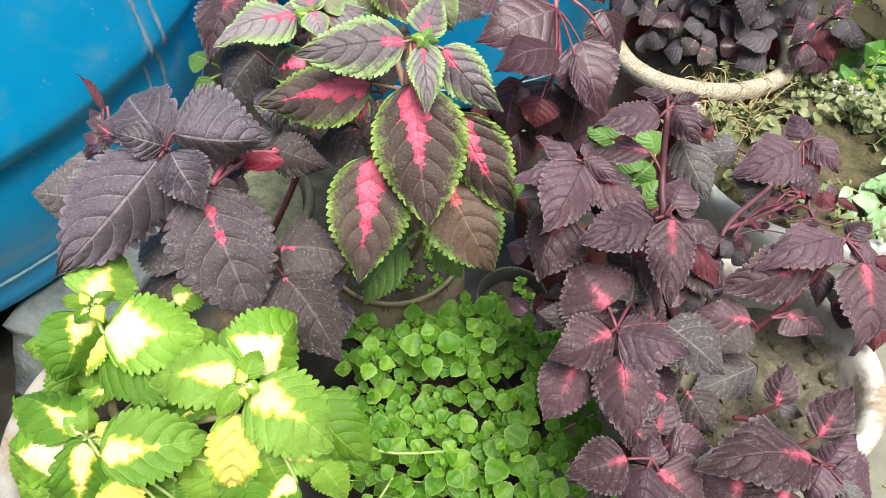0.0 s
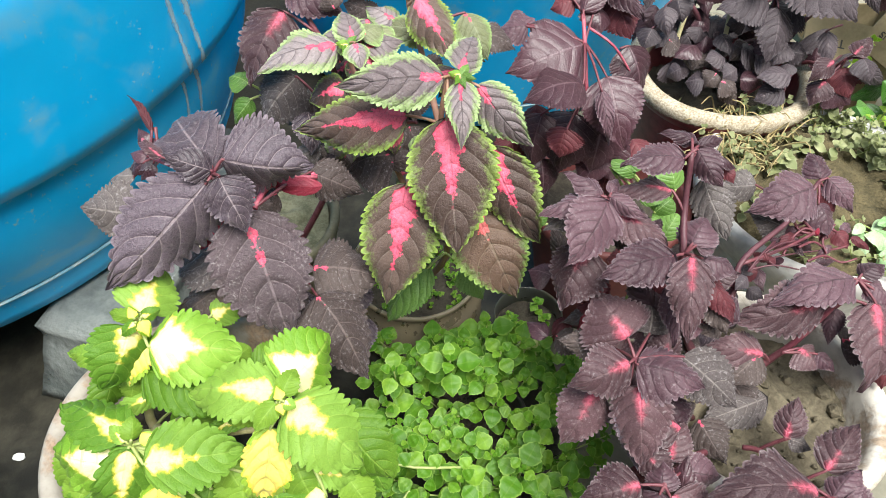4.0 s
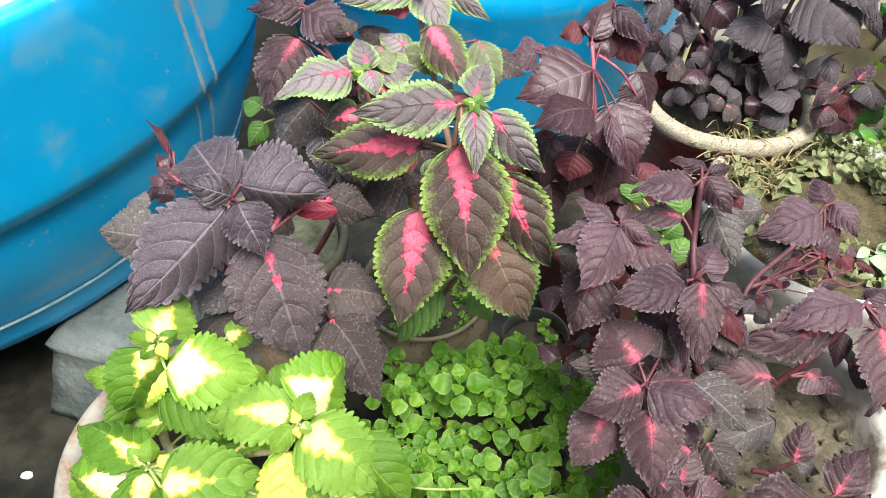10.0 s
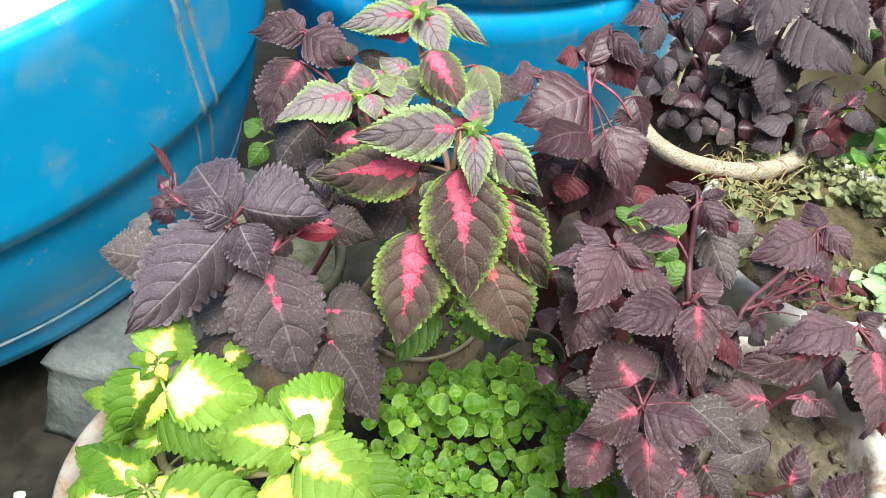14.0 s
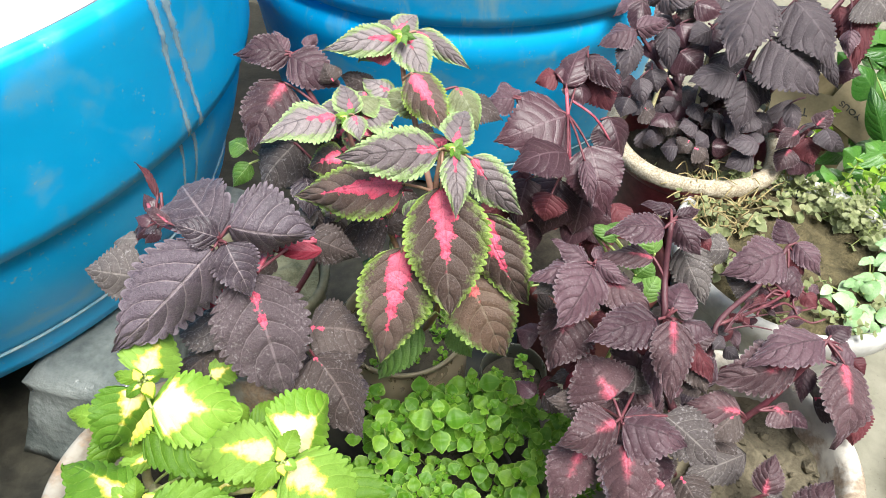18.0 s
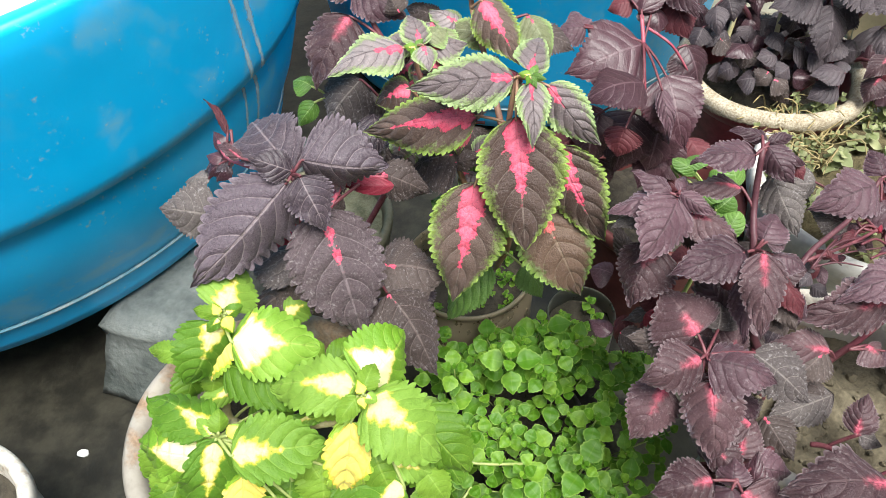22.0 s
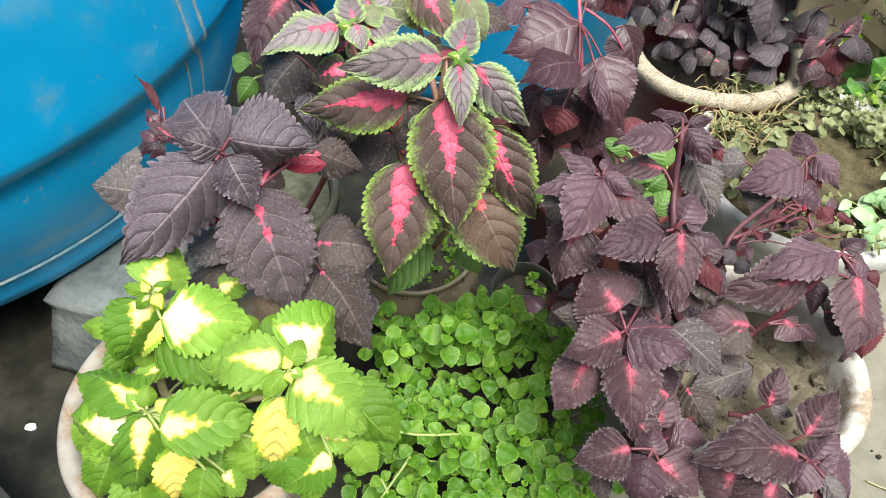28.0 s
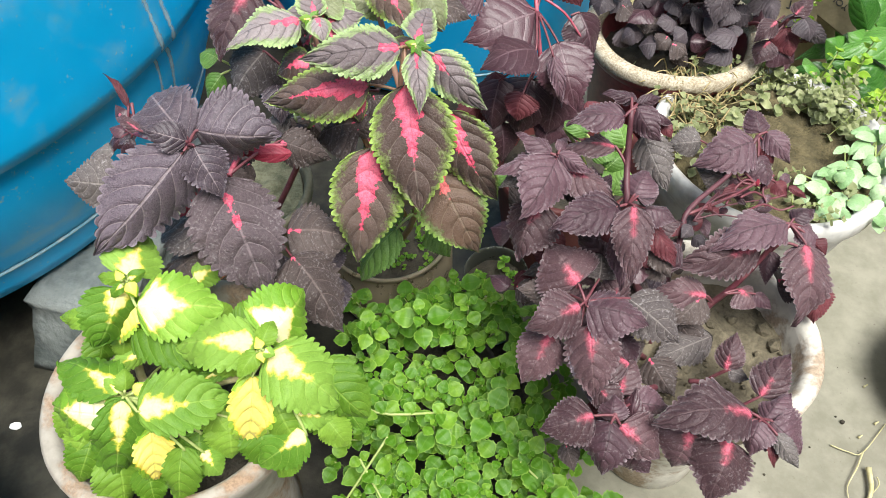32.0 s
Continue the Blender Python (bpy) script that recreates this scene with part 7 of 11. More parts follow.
leaf(yellow_coleus, "lime", (-0.1329, 0.3032, 0.4020), (-0.2016, 0.3088, 0.3880), 0.043, (-0.21, -0.29, 0.93), (-0.1274, 0.2966, 0.3887), pet_mat=STEM_GREEN, **dict(FRILL, fold=0.42))
leaf(yellow_coleus, "limepale", (-0.1256, 0.3072, 0.4020), (-0.0995, 0.3542, 0.3980), 0.057, (0.70, -0.33, 0.64), (-0.1274, 0.2966, 0.3887), pet_mat=STEM_GREEN, **dict(FRILL, fold=0.5))
leaf(yellow_coleus, "lime", (-0.1221, 0.2946, 0.3980), (-0.0683, 0.2666, 0.3640), 0.057, (0.39, -0.31, 0.87), (-0.1274, 0.2966, 0.3887), pet_mat=STEM_GREEN, **dict(FRILL, fold=0.42))
leaf(yellow_coleus, "limegreen", (-0.0892, 0.2978, 0.3740), (-0.0495, 0.2643, 0.3420), 0.043, (-0.02, -0.70, 0.71), (-0.1274, 0.2966, 0.3887), pet_mat=STEM_GREEN, **FRILL)
leaf(yellow_coleus, "limebig", (-0.1354, 0.2838, 0.3840), (-0.1458, 0.2456, 0.3220), 0.037, (0.19, -0.85, 0.49), (-0.1274, 0.2966, 0.3887), pet_mat=STEM_GREEN, **dict(FRILL, fold=0.10, taper=1.0))
leaf(yellow_coleus, "limegreen", (-0.1294, 0.2931, 0.4040), (-0.1429, 0.2756, 0.3960), 0.016, (0.06, -0.45, 0.89), (-0.1274, 0.2966, 0.3887), pet_mat=STEM_GREEN, **dict(FRILL, teeth=8))
leaf(yellow_coleus, "limegreen", (-0.1257, 0.2966, 0.4080), (-0.1195, 0.3174, 0.4100), 0.017, (0.18, -0.15, 0.97), (-0.1274, 0.2966, 0.3887), pet_mat=STEM_GREEN, **dict(FRILL, teeth=8))
leaf(yellow_coleus, "limebig", (-0.1246, 0.2916, 0.4100), (-0.1300, 0.3022, 0.4120), 0.008, (0.06, -0.16, 0.99), (-0.1274, 0.2966, 0.3887), pet_mat=STEM_GREEN, **dict(FRILL, teeth=7))
leaf(yellow_coleus, "lime", (-0.1228, 0.2906, 0.4100), (-0.1147, 0.2880, 0.4060), 0.009, (0.25, -0.50, 0.83), (-0.1274, 0.2966, 0.3887), pet_mat=STEM_GREEN, **dict(FRILL, teeth=7))
leaf(yellow_coleus, "limebig", (-0.1257, 0.2908, 0.4080), (-0.1233, 0.2836, 0.4020), 0.008, (0.25, -0.57, 0.78), (-0.1274, 0.2966, 0.3887), pet_mat=STEM_GREEN, **dict(FRILL, teeth=7))
leaf(yellow_coleus, "lime", (-0.1099, 0.2687, 0.3580), (-0.0715, 0.2633, 0.3380), 0.024, (0.36, -0.45, 0.82), (-0.1274, 0.2966, 0.3887), pet_mat=STEM_GREEN, **FRILL)
leaf(yellow_coleus, "lime", (-0.0975, 0.2523, 0.3460), (-0.1364, 0.2331, 0.3280), 0.037, (-0.11, -0.55, 0.83), (-0.1274, 0.2966, 0.3887), pet_mat=STEM_GREEN, **FRILL)
leaf(yellow_coleus, "limegreen", (-0.1216, 0.2736, 0.3660), (-0.1061, 0.2474, 0.3380), 0.043, (0.15, -0.68, 0.72), (-0.1274, 0.2966, 0.3887), pet_mat=STEM_GREEN, **FRILL)
leaf(yellow_coleus, "limegreen", (-0.1394, 0.3015, 0.3860), (-0.1729, 0.2934, 0.3700), 0.024, (-0.19, -0.65, 0.73), (-0.1274, 0.2966, 0.3887), pet_mat=STEM_GREEN, **FRILL)
leaf(yellow_coleus, "lime", (-0.1622, 0.2995, 0.3660), (-0.1998, 0.2838, 0.3500), 0.014, (-0.30, -0.22, 0.93), (-0.1274, 0.2966, 0.3887), pet_mat=STEM_GREEN, **FRILL)
leaf(yellow_coleus, "limegreen", (-0.1099, 0.2431, 0.3280), (-0.1249, 0.2306, 0.3100), 0.023, (-0.15, -0.75, 0.65), (-0.1562, 0.2955, 0.3562), pet_mat=STEM_GREEN, **FRILL)
leaf(yellow_coleus, "limegreen", (-0.0826, 0.2641, 0.3450), (-0.0658, 0.2500, 0.3220), 0.027, (0.38, -0.64, 0.67), (-0.1274, 0.2966, 0.3887), pet_mat=STEM_GREEN, **FRILL)
leaf(yellow_coleus, "limegreen", (-0.1866, 0.3538, 0.3550), (-0.1742, 0.3698, 0.3520), 0.025, (0.53, -0.26, 0.81), (-0.2077, 0.3523, 0.3621), pet_mat=STEM_GREEN, **FRILL)
leaf(yellow_coleus, "limegreen", (-0.2632, 0.2871, 0.3500), (-0.2896, 0.2718, 0.3300), 0.028, (-0.00, -0.79, 0.61), (-0.2429, 0.3114, 0.3179), pet_mat=STEM_GREEN, **FRILL)
leaf(yellow_coleus, "limegreen", (-0.1517, 0.2741, 0.3450), (-0.1775, 0.2637, 0.3250), 0.032, (-0.22, -0.72, 0.66), (-0.2272, 0.3073, 0.3148), pet_mat=STEM_GREEN, **FRILL)
leaf(yellow_coleus, "limegreen", (-0.2661, 0.2507, 0.3450), (-0.2801, 0.2246, 0.3180), 0.033, (0.29, -0.76, 0.58), (-0.2292, 0.2671, 0.3848), pet_mat=STEM_GREEN, **FRILL)
leaf(yellow_coleus, "limegreen", (-0.2083, 0.2483, 0.3500), (-0.2233, 0.2290, 0.3300), 0.031, (0.13, -0.76, 0.64), (-0.2292, 0.2671, 0.3848), pet_mat=STEM_GREEN, **FRILL)
leaf(yellow_coleus, "limegreen", (-0.1823, 0.2550, 0.3450), (-0.1875, 0.2264, 0.3120), 0.038, (0.28, -0.75, 0.60), (-0.2292, 0.2671, 0.3848), pet_mat=STEM_GREEN, **FRILL)
leaf(yellow_coleus, "limegreen", (-0.1709, 0.2690, 0.3560), (-0.1507, 0.2471, 0.3300), 0.037, (0.23, -0.65, 0.72), (-0.2292, 0.2671, 0.3848), pet_mat=STEM_GREEN, **FRILL)
leaf(yellow_coleus, "lime", (-0.0747, 0.2902, 0.3520), (-0.0560, 0.2618, 0.3260), 0.036, (0.05, -0.65, 0.75), (-0.1274, 0.2966, 0.3887), pet_mat=STEM_GREEN, **FRILL)
leaf(yellow_coleus, "limegreen", (-0.0962, 0.2788, 0.3550), (-0.0746, 0.2563, 0.3300), 0.041, (0.29, -0.57, 0.77), (-0.1274, 0.2966, 0.3887), pet_mat=STEM_GREEN, **FRILL)
leaf(yellow_coleus, "limegreen", (-0.1360, 0.2596, 0.3450), (-0.1289, 0.2339, 0.3160), 0.039, (0.31, -0.67, 0.67), (-0.1274, 0.2966, 0.3887), pet_mat=STEM_GREEN, **FRILL)
leaf(yellow_coleus, "limegreen", (-0.2802, 0.2822, 0.3500), (-0.3001, 0.2581, 0.3280), 0.032, (0.23, -0.75, 0.62), (-0.2292, 0.2671, 0.3848), pet_mat=STEM_GREEN, **FRILL)
leaf(yellow_coleus, "limegreen", (-0.2143, 0.3101, 0.3450), (-0.1814, 0.2915, 0.3300), 0.028, (0.20, -0.38, 0.90), (-0.2292, 0.2671, 0.3848), pet_mat=STEM_GREEN, **FRILL)
leaf(yellow_coleus, "limegreen", (-0.1645, 0.3449, 0.3600), (-0.1399, 0.3711, 0.3550), 0.027, (0.49, -0.31, 0.81), (-0.1274, 0.2966, 0.3887), pet_mat=STEM_GREEN, **FRILL)
stem(yellow_coleus, ((-0.2377, 0.3481, 0.4157), (-0.2472, 0.3324, 0.3594), (-0.2521, 0.3161, 0.3089), (-0.2210, 0.3100, 0.2700)), 0.0030, 0.0045, STEM_PALE)
stem(yellow_coleus, ((-0.1274, 0.2966, 0.3887), (-0.1562, 0.2955, 0.3562), (-0.2272, 0.3073, 0.3148), (-0.2050, 0.3160, 0.2700)), 0.0030, 0.0042, STEM_PALE)
stem(yellow_coleus, ((-0.2292, 0.2671, 0.3848), (-0.2299, 0.2892, 0.3513), (-0.2429, 0.3114, 0.3179), (-0.2120, 0.3100, 0.2700)), 0.0030, 0.0042, STEM_PALE)
leaf(plum_coleus, "plum", (0.1776, 0.4575, 0.3180), (0.2075, 0.4415, 0.2890), 0.025, (0.25, -0.71, 0.65))
leaf(plum_coleus, "plum", (0.1515, 0.3960, 0.3117), (0.1803, 0.4131, 0.3110), 0.021, (0.22, -0.33, 0.92))
leaf(plum_coleus, "brown", (0.3385, 0.4169, 0.3082), (0.3711, 0.4180, 0.2935), 0.039, (0.41, -0.01, 0.91))
leaf(plum_coleus, "brown", (0.2050, 0.3696, 0.3130), (0.1739, 0.3812, 0.3304), 0.036, (0.44, -0.16, 0.89))
leaf(plum_coleus, "dark", (0.2166, 0.4333, 0.3164), (0.2332, 0.4104, 0.2811), 0.029, (0.43, -0.65, 0.62))
leaf(plum_coleus, "brown", (0.2197, 0.4115, 0.3452), (0.1924, 0.4005, 0.3454), 0.027, (0.16, -0.37, 0.92))
leaf(plum_coleus, "brown", (0.1416, 0.3784, 0.2765), (0.1547, 0.4055, 0.2886), 0.021, (-0.08, -0.37, 0.92))
leaf(plum_coleus, "brown", (0.1763, 0.3793, 0.2587), (0.1741, 0.3597, 0.2463), 0.023, (0.07, -0.54, 0.84))
leaf(plum_coleus, "brown", (0.1643, 0.4414, 0.3198), (0.1959, 0.4385, 0.3070), 0.038, (0.36, -0.14, 0.92))
leaf(plum_coleus, "winered", (0.2037, 0.4183, 0.3506), (0.1818, 0.4249, 0.3571), 0.020, (0.04, -0.63, 0.78))
leaf(plum_coleus, "brown", (0.2257, 0.4345, 0.3283), (0.1943, 0.4521, 0.3294), 0.025, (-0.11, -0.26, 0.96))
leaf(plum_coleus, "dark", (0.1482, 0.3632, 0.3019), (0.1532, 0.3503, 0.2821), 0.025, (0.12, -0.82, 0.56))
leaf(plum_coleus, "plum", (0.1472, 0.3812, 0.3233), (0.1273, 0.3969, 0.3260), 0.025, (-0.19, -0.39, 0.90))
leaf(plum_coleus, "winered", (0.2324, 0.4252, 0.3067), (0.2000, 0.4339, 0.3055), 0.024, (-0.15, -0.42, 0.90))
leaf(plum_coleus, "winered", (0.1931, 0.2946, 0.2480), (0.1773, 0.2900, 0.2285), 0.021, (-0.45, -0.71, 0.54))
leaf(plum_coleus, "brown", (0.1855, 0.3042, 0.2626), (0.1769, 0.3168, 0.2847), 0.029, (0.13, -0.84, 0.53))
leaf(plum_coleus, "plum", (0.1638, 0.2823, 0.2424), (0.1454, 0.3089, 0.2452), 0.029, (-0.37, -0.35, 0.86))
leaf(plum_coleus, "brown", (0.1735, 0.3156, 0.2642), (0.1906, 0.2977, 0.2380), 0.021, (0.09, -0.79, 0.60))
leaf(plum_coleus, "plum", (0.2342, 0.4096, 0.3432), (0.2034, 0.4292, 0.3588), 0.030, (0.10, -0.52, 0.85))
leaf(plum_coleus, "brown", (0.1243, 0.2831, 0.2404), (0.1301, 0.2582, 0.2325), 0.021, (-0.19, -0.34, 0.92))
leaf(plum_coleus, "plum", (0.1526, 0.4254, 0.3672), (0.1728, 0.4560, 0.3911), 0.028, (0.09, -0.65, 0.75))
leaf(plum_coleus, "plumpink", (0.1427, 0.3994, 0.3297), (0.1089, 0.4017, 0.3336), 0.033, (0.11, -0.12, 0.99))
leaf(plum_coleus, "plumpink", (0.1754, 0.3222, 0.3190), (0.1372, 0.3335, 0.3233), 0.037, (0.13, 0.04, 0.99))
leaf(plum_coleus, "wine", (0.1772, 0.2750, 0.2744), (0.1798, 0.3036, 0.3088), 0.027, (-0.48, -0.65, 0.58))
leaf(plum_coleus, "wine", (0.1822, 0.4037, 0.3471), (0.2075, 0.4063, 0.3434), 0.025, (0.15, -0.11, 0.98))
leaf(plum_coleus, "plum", (0.1283, 0.4011, 0.3711), (0.1511, 0.3851, 0.3463), 0.031, (0.21, -0.72, 0.66))
leaf(plum_coleus, "plum", (0.1718, 0.3554, 0.3138), (0.1891, 0.3272, 0.2885), 0.028, (0.27, -0.55, 0.79))
leaf(plum_coleus, "plumpink", (0.1671, 0.3727, 0.3322), (0.1754, 0.4095, 0.3499), 0.028, (0.01, -0.44, 0.90))
leaf(plum_coleus, "plum", (0.1603, 0.4038, 0.3646), (0.1331, 0.4284, 0.3852), 0.026, (-0.05, -0.67, 0.74))
leaf(plum_coleus, "plumpink", (0.1450, 0.3100, 0.3064), (0.1700, 0.2811, 0.2961), 0.028, (-0.17, -0.46, 0.87))
leaf(plum_coleus, "plumpink", (0.1664, 0.4158, 0.3571), (0.1402, 0.4352, 0.3563), 0.029, (-0.05, -0.02, 1.00))
leaf(plum_coleus, "plumpink", (0.2056, 0.4379, 0.3615), (0.2337, 0.4395, 0.3734), 0.024, (-0.38, -0.12, 0.92))
leaf(plum_coleus, "plum", (0.1431, 0.3583, 0.2990), (0.1289, 0.3915, 0.3207), 0.028, (-0.11, -0.57, 0.81))
leaf(plum_coleus, "plum", (0.1453, 0.3056, 0.2836), (0.1683, 0.3228, 0.2865), 0.032, (-0.18, 0.08, 0.98))
leaf(plum_coleus, "plum", (0.2070, 0.4278, 0.3653), (0.1761, 0.4170, 0.3444), 0.021, (-0.31, -0.57, 0.76))
leaf(plum_coleus, "plum", (0.1565, 0.3130, 0.2518), (0.1782, 0.3253, 0.2737), 0.025, (-0.50, -0.44, 0.74), teeth=11, columns=6)
leaf(plum_coleus, "wine", (0.1755, 0.4271, 0.2891), (0.1817, 0.3996, 0.2649), 0.023, (-0.35, -0.66, 0.66), teeth=11, columns=6)
leaf(plum_coleus, "plum", (0.2013, 0.3486, 0.2443), (0.1967, 0.3260, 0.2310), 0.018, (-0.24, -0.45, 0.86), teeth=11, columns=6)
leaf(plum_coleus, "wine", (0.1464, 0.4959, 0.3609), (0.1098, 0.5115, 0.3683), 0.030, (0.13, -0.16, 0.98), teeth=11, columns=6)
leaf(plum_coleus, "plum", (0.1229, 0.3959, 0.2994), (0.1135, 0.4223, 0.3073), 0.019, (-0.17, -0.34, 0.92), teeth=11, columns=6)
leaf(plum_coleus, "winered", (0.1483, 0.3168, 0.2507), (0.1682, 0.3052, 0.2328), 0.018, (0.20, -0.70, 0.68), teeth=11, columns=6)
leaf(plum_coleus, "brown", (0.1357, 0.3095, 0.2144), (0.1617, 0.2909, 0.1920), 0.018, (-0.01, -0.78, 0.63), teeth=11, columns=6)
leaf(plum_coleus, "winered", (0.1527, 0.4704, 0.3477), (0.1278, 0.4709, 0.3491), 0.027, (0.04, -0.41, 0.91), teeth=11, columns=6)
leaf(plum_coleus, "brown", (0.1839, 0.4814, 0.3482), (0.1472, 0.4879, 0.3594), 0.020, (0.22, -0.32, 0.92), teeth=11, columns=6)
leaf(plum_coleus, "plum", (0.1662, 0.4859, 0.3572), (0.1802, 0.5068, 0.3674), 0.019, (0.24, -0.55, 0.80), teeth=11, columns=6)
leaf(plum_coleus, "winered", (0.1541, 0.4673, 0.3490), (0.1370, 0.4573, 0.3328), 0.018, (-0.19, -0.73, 0.65), teeth=11, columns=6)
leaf(plum_coleus, "plum", (0.2037, 0.4415, 0.3045), (0.1684, 0.4180, 0.2941), 0.020, (-0.27, -0.02, 0.96), teeth=11, columns=6)
leaf(plum_coleus, "wine", (0.1295, 0.4690, 0.3729), (0.1272, 0.5047, 0.3820), 0.023, (0.25, -0.22, 0.94), teeth=11, columns=6)
leaf(plum_coleus, "wine", (0.1858, 0.3057, 0.2404), (0.1673, 0.3286, 0.2626), 0.026, (-0.05, -0.72, 0.69), teeth=11, columns=6)
leaf(plum_coleus, "winered", (0.1979, 0.4008, 0.3046), (0.2278, 0.3926, 0.2886), 0.029, (0.37, -0.33, 0.87), teeth=11, columns=6)
leaf(plum_coleus, "brown", (0.2002, 0.4745, 0.3644), (0.1826, 0.4626, 0.3447), 0.023, (-0.37, -0.62, 0.70), teeth=11, columns=6)
leaf(plum_coleus, "wine", (0.1828, 0.3786, 0.2684), (0.1936, 0.3615, 0.2492), 0.023, (-0.19, -0.78, 0.59), teeth=11, columns=6)
leaf(plum_coleus, "wine", (0.1573, 0.4744, 0.3617), (0.1612, 0.5130, 0.3757), 0.025, (-0.30, -0.30, 0.91), teeth=11, columns=6)
leaf(plum_coleus, "plum", (0.1686, 0.4703, 0.3350), (0.1557, 0.4608, 0.3112), 0.019, (-0.38, -0.77, 0.51), teeth=11, columns=6)
leaf(plum_coleus, "brown", (0.1514, 0.4787, 0.3295), (0.1897, 0.4729, 0.3304), 0.024, (-0.09, -0.44, 0.89), teeth=11, columns=6)
leaf(plum_coleus, "brown", (0.1895, 0.4270, 0.3076), (0.2165, 0.4004, 0.2980), 0.026, (0.12, -0.23, 0.97), teeth=11, columns=6)
leaf(plum_coleus, "winered", (0.1637, 0.3696, 0.2693), (0.1608, 0.3952, 0.2941), 0.018, (-0.02, -0.70, 0.72), teeth=11, columns=6)
leaf(plum_coleus, "winered", (0.1067, 0.4261, 0.2908), (0.1317, 0.4403, 0.3055), 0.018, (-0.01, -0.71, 0.70), teeth=11, columns=6)
leaf(plum_coleus, "winered", (0.0948, 0.4526, 0.2830), (0.0958, 0.4252, 0.2548), 0.019, (0.04, -0.72, 0.70), teeth=11, columns=6)
leaf(plum_coleus, "wine", (0.0775, 0.4202, 0.2984), (0.0588, 0.4390, 0.2947), 0.018, (-0.27, -0.07, 0.96), teeth=11, columns=6)
leaf(plum_coleus, "crimson", (0.1308, 0.4221, 0.2962), (0.1369, 0.3997, 0.2783), 0.028, (0.31, -0.54, 0.78), teeth=11, columns=6)
leaf(plum_coleus, "brown", (0.0943, 0.4760, 0.3379), (0.0787, 0.4999, 0.3649), 0.018, (-0.07, -0.77, 0.64), teeth=11, columns=6)
leaf(plum_coleus, "brown", (0.0843, 0.4185, 0.3025), (0.1109, 0.4022, 0.2995), 0.025, (-0.16, -0.43, 0.89), teeth=11, columns=6)
leaf(plum_coleus, "wine", (0.0902, 0.4837, 0.3143), (0.1192, 0.5038, 0.3294), 0.020, (-0.37, -0.16, 0.92), teeth=11, columns=6)
leaf(plum_coleus, "crimson", (0.1065, 0.4297, 0.3182), (0.1421, 0.4163, 0.2985), 0.024, (0.09, -0.75, 0.66), teeth=11, columns=6)
leaf(plum_coleus, "brown", (0.1324, 0.4472, 0.2943), (0.0913, 0.4465, 0.2842), 0.023, (-0.24, 0.02, 0.97), teeth=11, columns=6)
leaf(plum_coleus, "wine", (0.1250, 0.4645, 0.3456), (0.0861, 0.4742, 0.3452), 0.018, (-0.17, -0.67, 0.73), teeth=11, columns=6)
leaf(plum_coleus, "wine", (0.0852, 0.4864, 0.3034), (0.0627, 0.4956, 0.3004), 0.036, (-0.10, 0.07, 0.99), teeth=11, columns=6)
leaf(plum_coleus, "winered", (0.1245, 0.4507, 0.3058), (0.1016, 0.4520, 0.3134), 0.023, (0.25, -0.49, 0.83), teeth=11, columns=6)
leaf(plum_coleus, "winered", (0.1129, 0.4602, 0.3382), (0.1328, 0.4415, 0.3158), 0.026, (-0.02, -0.77, 0.63), teeth=11, columns=6)
stem(plum_coleus, ((0.3557, 0.5380, 0.3103), (0.3397, 0.5406, 0.3185), (0.3262, 0.5326, 0.3124), (0.3128, 0.5133, 0.3101)), 0.0011, 0.0014, STEM_RED)
stem(plum_coleus, ((0.3854, 0.5337, 0.3006), (0.3646, 0.5273, 0.3020), (0.3482, 0.5313, 0.3088), (0.3299, 0.5221, 0.3105)), 0.0011, 0.0014, STEM_RED)
stem(plum_coleus, ((0.3721, 0.5488, 0.3161), (0.3587, 0.5356, 0.3084), (0.3591, 0.5178, 0.3010), (0.3394, 0.5020, 0.3014)), 0.0011, 0.0014, STEM_RED)
stem(plum_coleus, ((0.3894, 0.5174, 0.3007), (0.3742, 0.5142, 0.2982), (0.3564, 0.5180, 0.3036), (0.3365, 0.5082, 0.3062)), 0.0011, 0.0014, STEM_RED)
stem(plum_coleus, ((0.3286, 0.5529, 0.3217), (0.3344, 0.5401, 0.3156), (0.3501, 0.5370, 0.3133)), 0.0011, 0.0014, STEM_RED)
leaf(plum_coleus, "winered", (0.3283, 0.5384, 0.3105), (0.3525, 0.5472, 0.3148), 0.008, (0.03, -0.51, 0.86), teeth=8, columns=6)
leaf(plum_coleus, "wine", (0.3677, 0.5306, 0.3045), (0.3501, 0.5197, 0.2935), 0.008, (-0.19, -0.53, 0.83), teeth=8, columns=6)
leaf(plum_coleus, "winered", (0.3862, 0.5376, 0.3099), (0.4077, 0.5280, 0.3000), 0.009, (0.03, -0.69, 0.72), teeth=8, columns=6)

green_shoots = thing("leafy_plant", (0.200, 0.600, 0.000), "fresh green shoots between the coleus pots", "leafy plant")
leaf(green_shoots, "green", (0.2012, 0.5476, 0.3617), (0.1917, 0.5656, 0.3819), 0.029, (0.25, -0.66, 0.71), (0.1964, 0.5465, 0.3229), pet_mat=STEM_GREEN, jag=0.02, teeth=9, tail=0.5, taper=0.55)
leaf(green_shoots, "green", (0.1662, 0.5421, 0.3575), (0.1900, 0.5405, 0.3625), 0.022, (-0.22, -0.21, 0.95), (0.1964, 0.5465, 0.3229), pet_mat=STEM_GREEN, jag=0.02, teeth=9, tail=0.5, taper=0.55)
